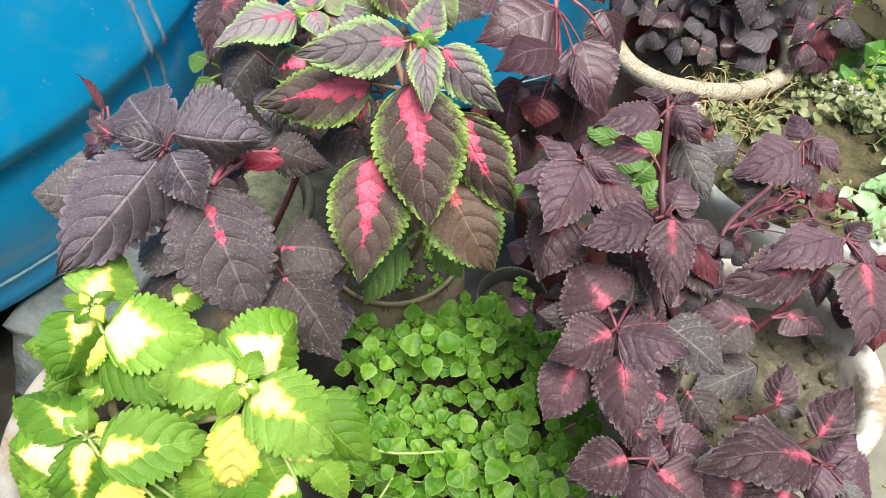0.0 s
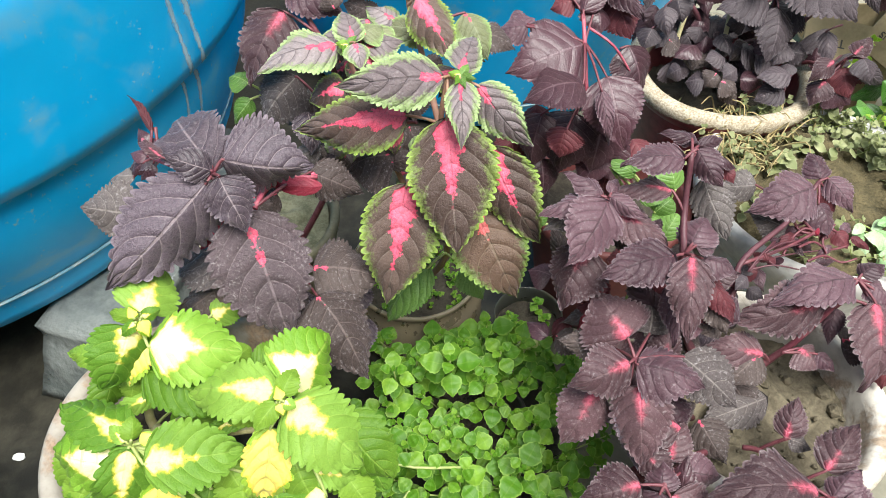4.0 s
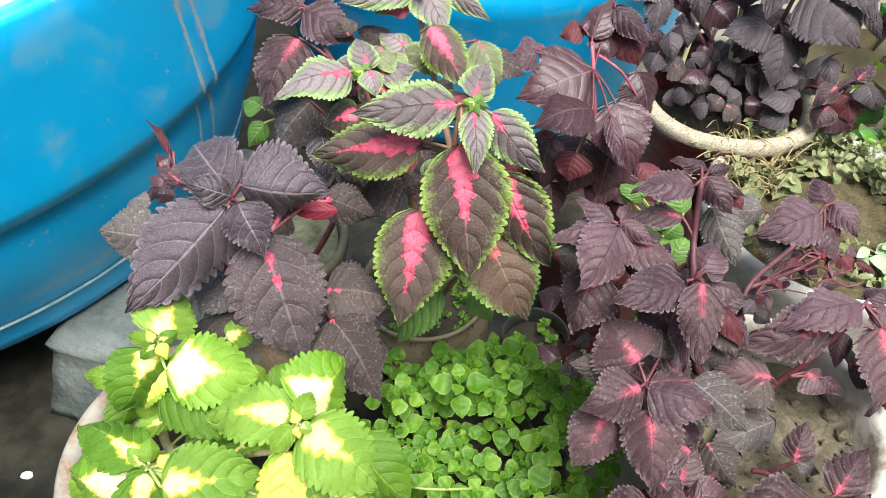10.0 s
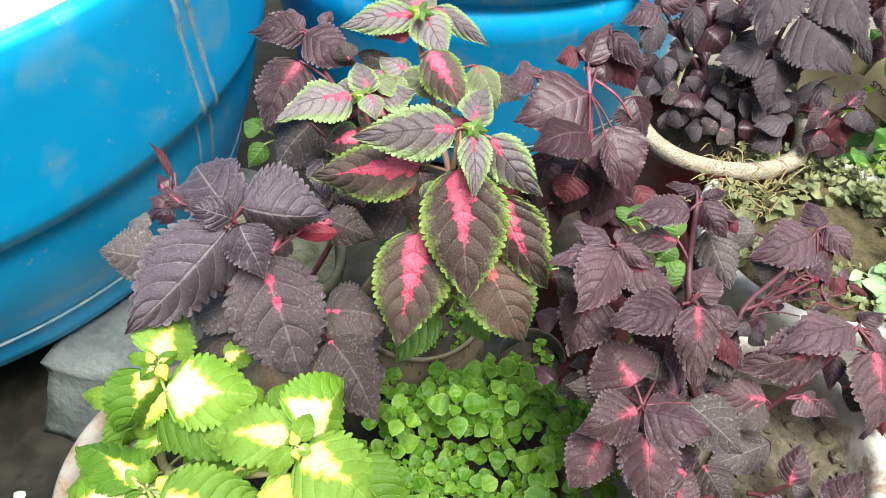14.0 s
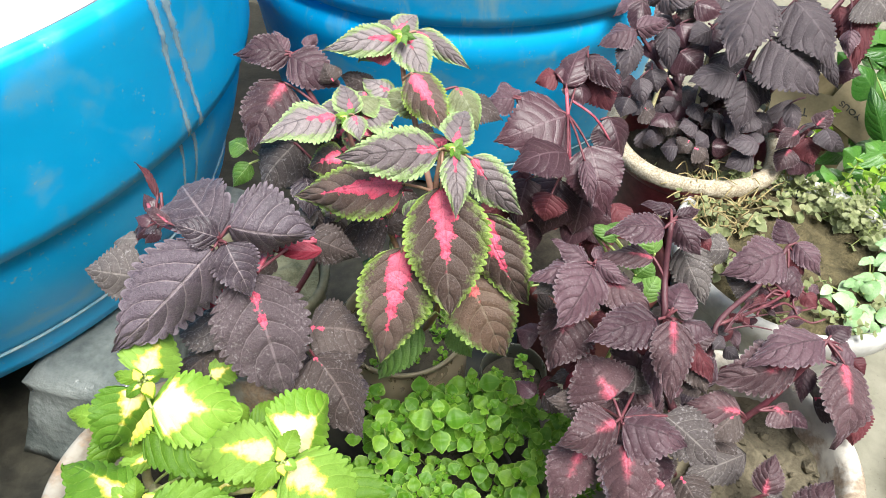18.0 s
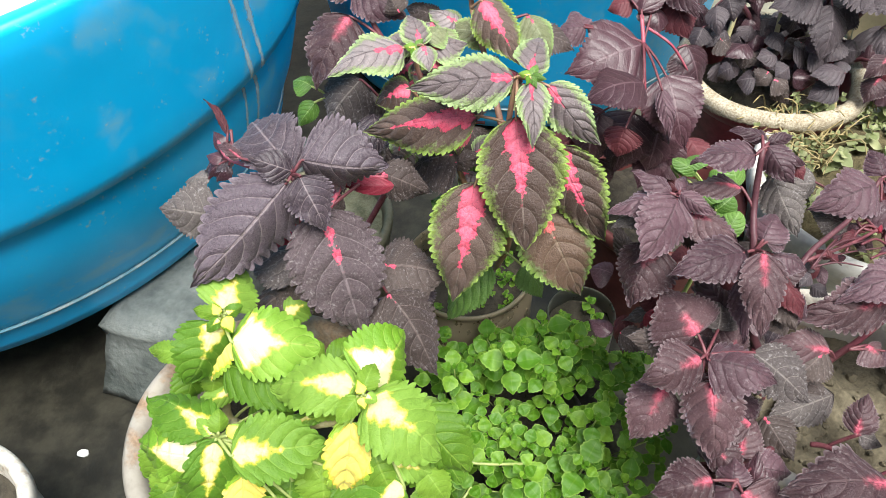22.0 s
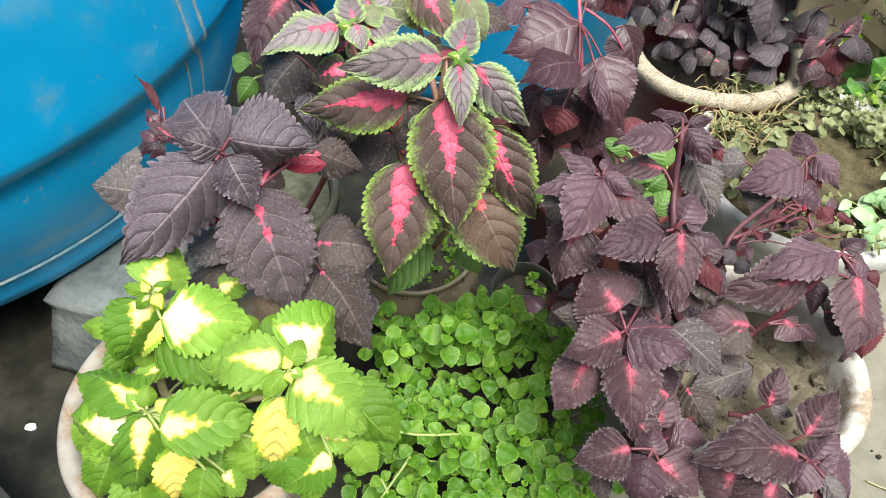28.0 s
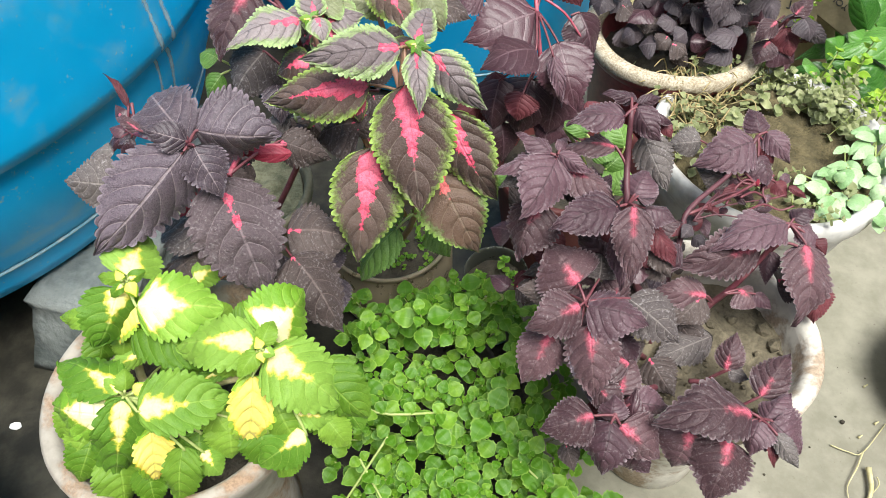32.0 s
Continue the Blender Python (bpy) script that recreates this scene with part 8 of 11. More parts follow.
leaf(green_shoots, "green", (0.1816, 0.5304, 0.3484), (0.1969, 0.5381, 0.3607), 0.027, (-0.21, -0.69, 0.69), (0.1964, 0.5465, 0.3229), pet_mat=STEM_GREEN, jag=0.02, teeth=9, tail=0.5, taper=0.55)
leaf(green_shoots, "green", (0.1947, 0.5165, 0.3377), (0.1793, 0.5247, 0.3503), 0.042, (0.48, -0.34, 0.81), (0.1964, 0.5465, 0.3229), pet_mat=STEM_GREEN, jag=0.02, teeth=9, tail=0.5, taper=0.55)
leaf(green_shoots, "green", (0.1406, 0.5632, 0.3737), (0.1599, 0.5615, 0.3787), 0.015, (-0.25, -0.56, 0.79), (0.1964, 0.5465, 0.3229), pet_mat=STEM_GREEN, jag=0.02, teeth=9, tail=0.5, taper=0.55)
leaf(green_shoots, "green", (0.1637, 0.5583, 0.3699), (0.1398, 0.5663, 0.3824), 0.016, (0.23, -0.56, 0.80), (0.1964, 0.5465, 0.3229), pet_mat=STEM_GREEN, jag=0.02, teeth=9, tail=0.5, taper=0.55)
leaf(green_shoots, "green", (0.1522, 0.5667, 0.3764), (0.1744, 0.5658, 0.3821), 0.019, (-0.25, -0.10, 0.96), (0.1964, 0.5465, 0.3229), pet_mat=STEM_GREEN, jag=0.02, teeth=9, tail=0.5, taper=0.55)
leaf(green_shoots, "green", (0.1887, 0.5096, 0.3324), (0.2024, 0.5266, 0.3518), 0.025, (-0.31, -0.60, 0.74), (0.1964, 0.5465, 0.3229), pet_mat=STEM_GREEN, jag=0.02, teeth=9, tail=0.5, taper=0.55)
leaf(green_shoots, "green", (0.1752, 0.5535, 0.3663), (0.1857, 0.5565, 0.3749), 0.016, (-0.50, -0.43, 0.76), (0.1964, 0.5465, 0.3229), pet_mat=STEM_GREEN, jag=0.02, teeth=9, tail=0.5, taper=0.55)
leaf(green_shoots, "green", (0.0641, 0.5183, 0.3390), (0.0756, 0.5284, 0.3531), 0.018, (-0.13, -0.75, 0.64), (0.1964, 0.5465, 0.3229), pet_mat=STEM_GREEN, jag=0.02, teeth=9, tail=0.5, taper=0.55)
stem(green_shoots, ((0.1929, 0.5670, 0.3767), (0.1964, 0.5465, 0.3229), (0.1957, 0.5563, 0.2042), (0.2000, 0.6000, 0.0000)), 0.0016, 0.0030, STEM_GREEN)
stem(green_shoots, ((0.1423, 0.5706, 0.3668), (0.1714, 0.5586, 0.3197), (0.1957, 0.5563, 0.2042)), 0.0014, 0.0020, STEM_GREEN)

mint_herb = thing("herb_plant", (0.500, 0.620, 0.230), "pale mint-green fleshy herb spilling over the pot rim", "herb")
leaf(mint_herb, "mint", (0.5539, 0.6609, 0.2608), (0.5229, 0.6572, 0.2680), 0.016, (0.25, -0.23, 0.94), (0.5377, 0.6358, 0.2280), pet_mat=STEM_GREEN, jag=0.03, teeth=8, columns=6, tail=0.5, taper=0.75, pucker=0.01, fold=0.25, pet=0.0009)
leaf(mint_herb, "mint", (0.5525, 0.6716, 0.2615), (0.5225, 0.6667, 0.2652), 0.015, (0.17, -0.29, 0.94), (0.5377, 0.6358, 0.2280), pet_mat=STEM_GREEN, jag=0.03, teeth=8, columns=6, tail=0.5, taper=0.75, pucker=0.01, fold=0.25, pet=0.0009)
leaf(mint_herb, "mint", (0.5464, 0.6458, 0.2582), (0.5154, 0.6307, 0.2566), 0.016, (0.18, -0.45, 0.88), (0.5362, 0.6308, 0.2241), pet_mat=STEM_GREEN, jag=0.03, teeth=8, columns=6, tail=0.5, taper=0.75, pucker=0.01, fold=0.25, pet=0.0009)
leaf(mint_herb, "mint", (0.5435, 0.6569, 0.2592), (0.5152, 0.6407, 0.2543), 0.017, (-0.11, -0.12, 0.99), (0.5362, 0.6308, 0.2241), pet_mat=STEM_GREEN, jag=0.03, teeth=8, columns=6, tail=0.5, taper=0.75, pucker=0.01, fold=0.25, pet=0.0009)
leaf(mint_herb, "mint", (0.5293, 0.6310, 0.2559), (0.5393, 0.6201, 0.2576), 0.015, (-0.50, -0.33, 0.80), (0.5297, 0.6258, 0.2203), pet_mat=STEM_GREEN, jag=0.03, teeth=8, columns=6, tail=0.5, taper=0.75, pucker=0.01, fold=0.25, pet=0.0009)
leaf(mint_herb, "mint", (0.5410, 0.6305, 0.2479), (0.5494, 0.6176, 0.2455), 0.018, (-0.08, -0.23, 0.97), (0.5297, 0.6258, 0.2203), pet_mat=STEM_GREEN, jag=0.03, teeth=8, columns=6, tail=0.5, taper=0.75, pucker=0.01, fold=0.25, pet=0.0009)
leaf(mint_herb, "mint", (0.5029, 0.6165, 0.2538), (0.4925, 0.5914, 0.2445), 0.020, (-0.55, -0.08, 0.83), (0.5183, 0.6209, 0.2165), pet_mat=STEM_GREEN, jag=0.03, teeth=8, columns=6, tail=0.5, taper=0.75, pucker=0.01, fold=0.25, pet=0.0009)
leaf(mint_herb, "mint", (0.5010, 0.6202, 0.2490), (0.4986, 0.5958, 0.2377), 0.019, (-0.43, -0.34, 0.83), (0.5183, 0.6209, 0.2165), pet_mat=STEM_GREEN, jag=0.03, teeth=8, columns=6, tail=0.5, taper=0.75, pucker=0.01, fold=0.25, pet=0.0009)
leaf(mint_herb, "mint", (0.5076, 0.6165, 0.2537), (0.5147, 0.5911, 0.2442), 0.023, (0.03, -0.34, 0.94), (0.5207, 0.6209, 0.2165), pet_mat=STEM_GREEN, jag=0.03, teeth=8, columns=6, tail=0.5, taper=0.75, pucker=0.01, fold=0.25, pet=0.0009)
leaf(mint_herb, "mint", (0.5050, 0.6267, 0.2541), (0.5211, 0.6068, 0.2463), 0.018, (-0.49, -0.63, 0.61), (0.5207, 0.6209, 0.2165), pet_mat=STEM_GREEN, jag=0.03, teeth=8, columns=6, tail=0.5, taper=0.75, pucker=0.01, fold=0.25, pet=0.0009)
leaf(mint_herb, "mint", (0.5057, 0.6214, 0.2545), (0.4772, 0.6145, 0.2593), 0.011, (0.27, -0.57, 0.78), (0.5190, 0.6226, 0.2178), pet_mat=STEM_GREEN, jag=0.03, teeth=8, columns=6, tail=0.5, taper=0.75, pucker=0.01, fold=0.25, pet=0.0009)
leaf(mint_herb, "mint", (0.5173, 0.6205, 0.2462), (0.4907, 0.6219, 0.2549), 0.011, (0.22, -0.60, 0.77), (0.5190, 0.6226, 0.2178), pet_mat=STEM_GREEN, jag=0.03, teeth=8, columns=6, tail=0.5, taper=0.75, pucker=0.01, fold=0.25, pet=0.0009)
leaf(mint_herb, "mint", (0.4674, 0.5790, 0.2485), (0.4394, 0.5834, 0.2620), 0.021, (0.36, -0.37, 0.86), (0.5052, 0.6079, 0.2064), pet_mat=STEM_GREEN, jag=0.03, teeth=8, columns=6, tail=0.5, taper=0.75, pucker=0.01, fold=0.25, pet=0.0009)
leaf(mint_herb, "mint", (0.4764, 0.5874, 0.2474), (0.4471, 0.5887, 0.2560), 0.020, (0.25, -0.36, 0.90), (0.5052, 0.6079, 0.2064), pet_mat=STEM_GREEN, jag=0.03, teeth=8, columns=6, tail=0.5, taper=0.75, pucker=0.01, fold=0.25, pet=0.0009)
leaf(mint_herb, "mint", (0.4527, 0.5792, 0.2486), (0.4641, 0.5798, 0.2592), 0.013, (-0.60, -0.44, 0.67), (0.4974, 0.6080, 0.2065), pet_mat=STEM_GREEN, jag=0.03, teeth=8, columns=6, tail=0.5, taper=0.75, pucker=0.01, fold=0.25, pet=0.0009)
leaf(mint_herb, "mint", (0.4582, 0.5797, 0.2414), (0.4725, 0.5760, 0.2462), 0.013, (-0.38, -0.45, 0.81), (0.4974, 0.6080, 0.2065), pet_mat=STEM_GREEN, jag=0.03, teeth=8, columns=6, tail=0.5, taper=0.75, pucker=0.01, fold=0.25, pet=0.0009)
leaf(mint_herb, "mint", (0.4777, 0.5732, 0.2476), (0.4655, 0.5452, 0.2361), 0.020, (-0.23, -0.28, 0.93), (0.5115, 0.6059, 0.2049), pet_mat=STEM_GREEN, jag=0.03, teeth=8, columns=6, tail=0.5, taper=0.75, pucker=0.01, fold=0.25, pet=0.0009)
leaf(mint_herb, "mint", (0.4884, 0.5832, 0.2478), (0.4736, 0.5573, 0.2353), 0.021, (-0.12, -0.37, 0.92), (0.5115, 0.6059, 0.2049), pet_mat=STEM_GREEN, jag=0.03, teeth=8, columns=6, tail=0.5, taper=0.75, pucker=0.01, fold=0.25, pet=0.0009)
leaf(mint_herb, "mint", (0.4903, 0.5707, 0.2471), (0.5087, 0.5582, 0.2476), 0.020, (-0.12, -0.13, 0.98), (0.5186, 0.6049, 0.2041), pet_mat=STEM_GREEN, jag=0.03, teeth=8, columns=6, tail=0.5, taper=0.75, pucker=0.01, fold=0.25, pet=0.0009)
leaf(mint_herb, "mint", (0.4970, 0.5745, 0.2425), (0.5185, 0.5707, 0.2472), 0.021, (-0.21, 0.03, 0.98), (0.5186, 0.6049, 0.2041), pet_mat=STEM_GREEN, jag=0.03, teeth=8, columns=6, tail=0.5, taper=0.75, pucker=0.01, fold=0.25, pet=0.0009)
leaf(mint_herb, "mint", (0.5203, 0.5702, 0.2468), (0.5310, 0.5749, 0.2606), 0.021, (-0.49, -0.64, 0.60), (0.5346, 0.6047, 0.2040), pet_mat=STEM_GREEN, jag=0.03, teeth=8, columns=6, tail=0.5, taper=0.75, pucker=0.01, fold=0.25, pet=0.0009)
leaf(mint_herb, "mint", (0.5236, 0.5803, 0.2470), (0.5399, 0.5788, 0.2535), 0.021, (-0.35, -0.54, 0.76), (0.5346, 0.6047, 0.2040), pet_mat=STEM_GREEN, jag=0.03, teeth=8, columns=6, tail=0.5, taper=0.75, pucker=0.01, fold=0.25, pet=0.0009)
leaf(mint_herb, "mint", (0.5485, 0.6349, 0.2564), (0.5533, 0.6101, 0.2473), 0.020, (-0.36, -0.38, 0.85), (0.5390, 0.6271, 0.2213), pet_mat=STEM_GREEN, jag=0.03, teeth=8, columns=6, tail=0.5, taper=0.75, pucker=0.01, fold=0.25, pet=0.0009)
leaf(mint_herb, "mint", (0.5594, 0.6383, 0.2514), (0.5709, 0.6171, 0.2427), 0.020, (-0.44, -0.54, 0.72), (0.5390, 0.6271, 0.2213), pet_mat=STEM_GREEN, jag=0.03, teeth=8, columns=6, tail=0.5, taper=0.75, pucker=0.01, fold=0.25, pet=0.0009)
leaf(mint_herb, "mint", (0.5095, 0.6464, 0.2586), (0.4914, 0.6353, 0.2601), 0.010, (0.22, -0.23, 0.95), (0.5174, 0.6311, 0.2243), pet_mat=STEM_GREEN, jag=0.03, teeth=8, columns=6, tail=0.5, taper=0.75, pucker=0.01, fold=0.25, pet=0.0009)
leaf(mint_herb, "mint", (0.5210, 0.6494, 0.2534), (0.5022, 0.6451, 0.2576), 0.010, (0.30, -0.50, 0.82), (0.5174, 0.6311, 0.2243), pet_mat=STEM_GREEN, jag=0.03, teeth=8, columns=6, tail=0.5, taper=0.75, pucker=0.01, fold=0.25, pet=0.0009)
leaf(mint_herb, "mint", (0.4621, 0.5655, 0.2467), (0.4498, 0.5470, 0.2425), 0.015, (-0.06, -0.18, 0.98), (0.5044, 0.6032, 0.2028), pet_mat=STEM_GREEN, jag=0.03, teeth=8, columns=6, tail=0.5, taper=0.75, pucker=0.01, fold=0.25, pet=0.0009)
leaf(mint_herb, "mint", (0.4719, 0.5692, 0.2420), (0.4623, 0.5513, 0.2357), 0.015, (-0.50, -0.04, 0.87), (0.5044, 0.6032, 0.2028), pet_mat=STEM_GREEN, jag=0.03, teeth=8, columns=6, tail=0.5, taper=0.75, pucker=0.01, fold=0.25, pet=0.0009)
leaf(mint_herb, "mint", (0.5212, 0.6048, 0.2518), (0.5292, 0.5875, 0.2486), 0.025, (0.04, -0.17, 0.99), (0.5295, 0.6169, 0.2134), pet_mat=STEM_GREEN, jag=0.03, teeth=8, columns=6, tail=0.5, taper=0.75, pucker=0.01, fold=0.25, pet=0.0009)
leaf(mint_herb, "mint", (0.5267, 0.6099, 0.2482), (0.5410, 0.5989, 0.2473), 0.020, (-0.26, -0.41, 0.88), (0.5295, 0.6169, 0.2134), pet_mat=STEM_GREEN, jag=0.03, teeth=8, columns=6, tail=0.5, taper=0.75, pucker=0.01, fold=0.25, pet=0.0009)
leaf(mint_herb, "mint", (0.4499, 0.6058, 0.2525), (0.4325, 0.5930, 0.2528), 0.012, (0.23, -0.29, 0.93), (0.4923, 0.6174, 0.2137), pet_mat=STEM_GREEN, jag=0.03, teeth=8, columns=6, tail=0.5, taper=0.75, pucker=0.01, fold=0.25, pet=0.0009)
leaf(mint_herb, "mint", (0.4492, 0.6053, 0.2445), (0.4395, 0.5894, 0.2398), 0.012, (-0.37, -0.05, 0.93), (0.4923, 0.6174, 0.2137), pet_mat=STEM_GREEN, jag=0.03, teeth=8, columns=6, tail=0.5, taper=0.75, pucker=0.01, fold=0.25, pet=0.0009)
leaf(mint_herb, "mint", (0.4833, 0.6152, 0.2537), (0.4629, 0.6048, 0.2558), 0.012, (0.24, -0.28, 0.93), (0.5083, 0.6205, 0.2162), pet_mat=STEM_GREEN, jag=0.03, teeth=8, columns=6, tail=0.5, taper=0.75, pucker=0.01, fold=0.25, pet=0.0009)
leaf(mint_herb, "mint", (0.4778, 0.6175, 0.2479), (0.4606, 0.6054, 0.2461), 0.012, (0.10, -0.29, 0.95), (0.5083, 0.6205, 0.2162), pet_mat=STEM_GREEN, jag=0.03, teeth=8, columns=6, tail=0.5, taper=0.75, pucker=0.01, fold=0.25, pet=0.0009)
leaf(mint_herb, "mint", (0.5230, 0.5584, 0.2453), (0.5305, 0.5429, 0.2434), 0.020, (-0.28, -0.24, 0.93), (0.5380, 0.6004, 0.2007), pet_mat=STEM_GREEN, jag=0.03, teeth=8, columns=6, tail=0.5, taper=0.75, pucker=0.01, fold=0.25, pet=0.0009)
leaf(mint_herb, "mint", (0.5274, 0.5627, 0.2410), (0.5385, 0.5505, 0.2392), 0.019, (-0.30, -0.40, 0.86), (0.5380, 0.6004, 0.2007), pet_mat=STEM_GREEN, jag=0.03, teeth=8, columns=6, tail=0.5, taper=0.75, pucker=0.01, fold=0.25, pet=0.0009)
leaf(mint_herb, "mint", (0.5034, 0.5697, 0.2469), (0.4993, 0.5498, 0.2416), 0.015, (-0.50, -0.12, 0.86), (0.5257, 0.6046, 0.2039), pet_mat=STEM_GREEN, jag=0.03, teeth=8, columns=6, tail=0.5, taper=0.75, pucker=0.01, fold=0.25, pet=0.0009)
leaf(mint_herb, "mint", (0.5164, 0.5780, 0.2458), (0.5154, 0.5594, 0.2390), 0.016, (-0.18, -0.33, 0.93), (0.5257, 0.6046, 0.2039), pet_mat=STEM_GREEN, jag=0.03, teeth=8, columns=6, tail=0.5, taper=0.75, pucker=0.01, fold=0.25, pet=0.0009)
leaf(mint_herb, "mint", (0.5684, 0.6556, 0.2598), (0.5533, 0.6650, 0.2771), 0.023, (0.34, -0.67, 0.66), (0.5459, 0.6340, 0.2266), pet_mat=STEM_GREEN, jag=0.03, teeth=8, columns=6, tail=0.5, taper=0.75, pucker=0.01, fold=0.25, pet=0.0009)
leaf(mint_herb, "mint", (0.5663, 0.6580, 0.2540), (0.5477, 0.6663, 0.2680), 0.017, (-0.06, -0.89, 0.45), (0.5459, 0.6340, 0.2266), pet_mat=STEM_GREEN, jag=0.03, teeth=8, columns=6, tail=0.5, taper=0.75, pucker=0.01, fold=0.25, pet=0.0009)
leaf(mint_herb, "mint", (0.5447, 0.6143, 0.2531), (0.5239, 0.6090, 0.2591), 0.017, (0.35, -0.46, 0.82), (0.5402, 0.6201, 0.2159), pet_mat=STEM_GREEN, jag=0.03, teeth=8, columns=6, tail=0.5, taper=0.75, pucker=0.01, fold=0.25, pet=0.0009)
leaf(mint_herb, "mint", (0.5456, 0.6147, 0.2458), (0.5262, 0.6081, 0.2483), 0.016, (0.28, -0.53, 0.80), (0.5402, 0.6201, 0.2159), pet_mat=STEM_GREEN, jag=0.03, teeth=8, columns=6, tail=0.5, taper=0.75, pucker=0.01, fold=0.25, pet=0.0009)
leaf(mint_herb, "mint", (0.4757, 0.5709, 0.2473), (0.4516, 0.5639, 0.2520), 0.014, (0.31, -0.54, 0.78), (0.5108, 0.6050, 0.2042), pet_mat=STEM_GREEN, jag=0.03, teeth=8, columns=6, tail=0.5, taper=0.75, pucker=0.01, fold=0.25, pet=0.0009)
leaf(mint_herb, "mint", (0.4800, 0.5688, 0.2381), (0.4602, 0.5561, 0.2359), 0.015, (-0.14, 0.05, 0.99), (0.5108, 0.6050, 0.2042), pet_mat=STEM_GREEN, jag=0.03, teeth=8, columns=6, tail=0.5, taper=0.75, pucker=0.01, fold=0.25, pet=0.0009)
leaf(mint_herb, "mint", (0.5652, 0.6140, 0.2529), (0.5471, 0.6212, 0.2685), 0.026, (0.35, -0.62, 0.70), (0.5509, 0.6199, 0.2157), pet_mat=STEM_GREEN, jag=0.03, teeth=8, columns=6, tail=0.5, taper=0.75, pucker=0.01, fold=0.25, pet=0.0009)
leaf(mint_herb, "mint", (0.5608, 0.6224, 0.2518), (0.5496, 0.6336, 0.2680), 0.019, (-0.28, -0.87, 0.41), (0.5509, 0.6199, 0.2157), pet_mat=STEM_GREEN, jag=0.03, teeth=8, columns=6, tail=0.5, taper=0.75, pucker=0.01, fold=0.25, pet=0.0009)
leaf(mint_herb, "mint", (0.5488, 0.5659, 0.2460), (0.5284, 0.5669, 0.2569), 0.019, (0.29, -0.73, 0.62), (0.5505, 0.6031, 0.2027), pet_mat=STEM_GREEN, jag=0.03, teeth=8, columns=6, tail=0.5, taper=0.75, pucker=0.01, fold=0.25, pet=0.0009)
leaf(mint_herb, "mint", (0.5550, 0.5737, 0.2445), (0.5344, 0.5735, 0.2519), 0.021, (0.30, -0.49, 0.82), (0.5505, 0.6031, 0.2027), pet_mat=STEM_GREEN, jag=0.03, teeth=8, columns=6, tail=0.5, taper=0.75, pucker=0.01, fold=0.25, pet=0.0009)
leaf(mint_herb, "mint", (0.4849, 0.5972, 0.2509), (0.4910, 0.6007, 0.2638), 0.014, (-0.49, -0.75, 0.44), (0.5117, 0.6143, 0.2114), pet_mat=STEM_GREEN, jag=0.03, teeth=8, columns=6, tail=0.5, taper=0.75, pucker=0.01, fold=0.25, pet=0.0009)
leaf(mint_herb, "mint", (0.4821, 0.6020, 0.2471), (0.4820, 0.6100, 0.2609), 0.015, (-0.08, -0.86, 0.50), (0.5117, 0.6143, 0.2114), pet_mat=STEM_GREEN, jag=0.03, teeth=8, columns=6, tail=0.5, taper=0.75, pucker=0.01, fold=0.25, pet=0.0009)
leaf(mint_herb, "mint", (0.4326, 0.5795, 0.2488), (0.4365, 0.5822, 0.2610), 0.011, (-0.47, -0.82, 0.33), (0.4867, 0.6082, 0.2066), pet_mat=STEM_GREEN, jag=0.03, teeth=8, columns=6, tail=0.5, taper=0.75, pucker=0.01, fold=0.25, pet=0.0009)
leaf(mint_herb, "mint", (0.4393, 0.5775, 0.2397), (0.4484, 0.5772, 0.2471), 0.011, (-0.57, -0.44, 0.69), (0.4867, 0.6082, 0.2066), pet_mat=STEM_GREEN, jag=0.03, teeth=8, columns=6, tail=0.5, taper=0.75, pucker=0.01, fold=0.25, pet=0.0009)
leaf(mint_herb, "mint", (0.4806, 0.5395, 0.2433), (0.4713, 0.5485, 0.2603), 0.011, (-0.27, -0.90, 0.33), (0.5184, 0.5937, 0.1955), pet_mat=STEM_GREEN, jag=0.03, teeth=8, columns=6, tail=0.5, taper=0.75, pucker=0.01, fold=0.25, pet=0.0009)
leaf(mint_herb, "mint", (0.4883, 0.5365, 0.2334), (0.4710, 0.5426, 0.2457), 0.012, (0.21, -0.72, 0.66), (0.5184, 0.5937, 0.1955), pet_mat=STEM_GREEN, jag=0.03, teeth=8, columns=6, tail=0.5, taper=0.75, pucker=0.01, fold=0.25, pet=0.0009)
leaf(mint_herb, "mint", (0.5263, 0.5388, 0.2428), (0.5062, 0.5380, 0.2523), 0.014, (0.35, -0.64, 0.68), (0.5432, 0.5933, 0.1952), pet_mat=STEM_GREEN, jag=0.03, teeth=8, columns=6, tail=0.5, taper=0.75, pucker=0.01, fold=0.25, pet=0.0009)
leaf(mint_herb, "mint", (0.5261, 0.5359, 0.2330), (0.5097, 0.5401, 0.2438), 0.016, (0.32, -0.60, 0.73), (0.5432, 0.5933, 0.1952), pet_mat=STEM_GREEN, jag=0.03, teeth=8, columns=6, tail=0.5, taper=0.75, pucker=0.01, fold=0.25, pet=0.0009)
stem(mint_herb, ((0.4530, 0.5719, 0.2417), (0.4961, 0.5756, 0.2384), (0.5363, 0.5816, 0.2367), (0.5735, 0.5943, 0.2339), (0.5600, 0.6000, 0.2350)), 0.0012, 0.0018, STEM_GREEN)
stem(mint_herb, ((0.5015, 0.6205, 0.2477), (0.5107, 0.5964, 0.2228), (0.5000, 0.6000, 0.2350)), 0.0012, 0.0018, STEM_GREEN)
stem(mint_herb, ((0.5528, 0.6581, 0.2578), (0.5485, 0.6248, 0.2321), (0.5300, 0.6200, 0.2350)), 0.0012, 0.0018, STEM_GREEN)

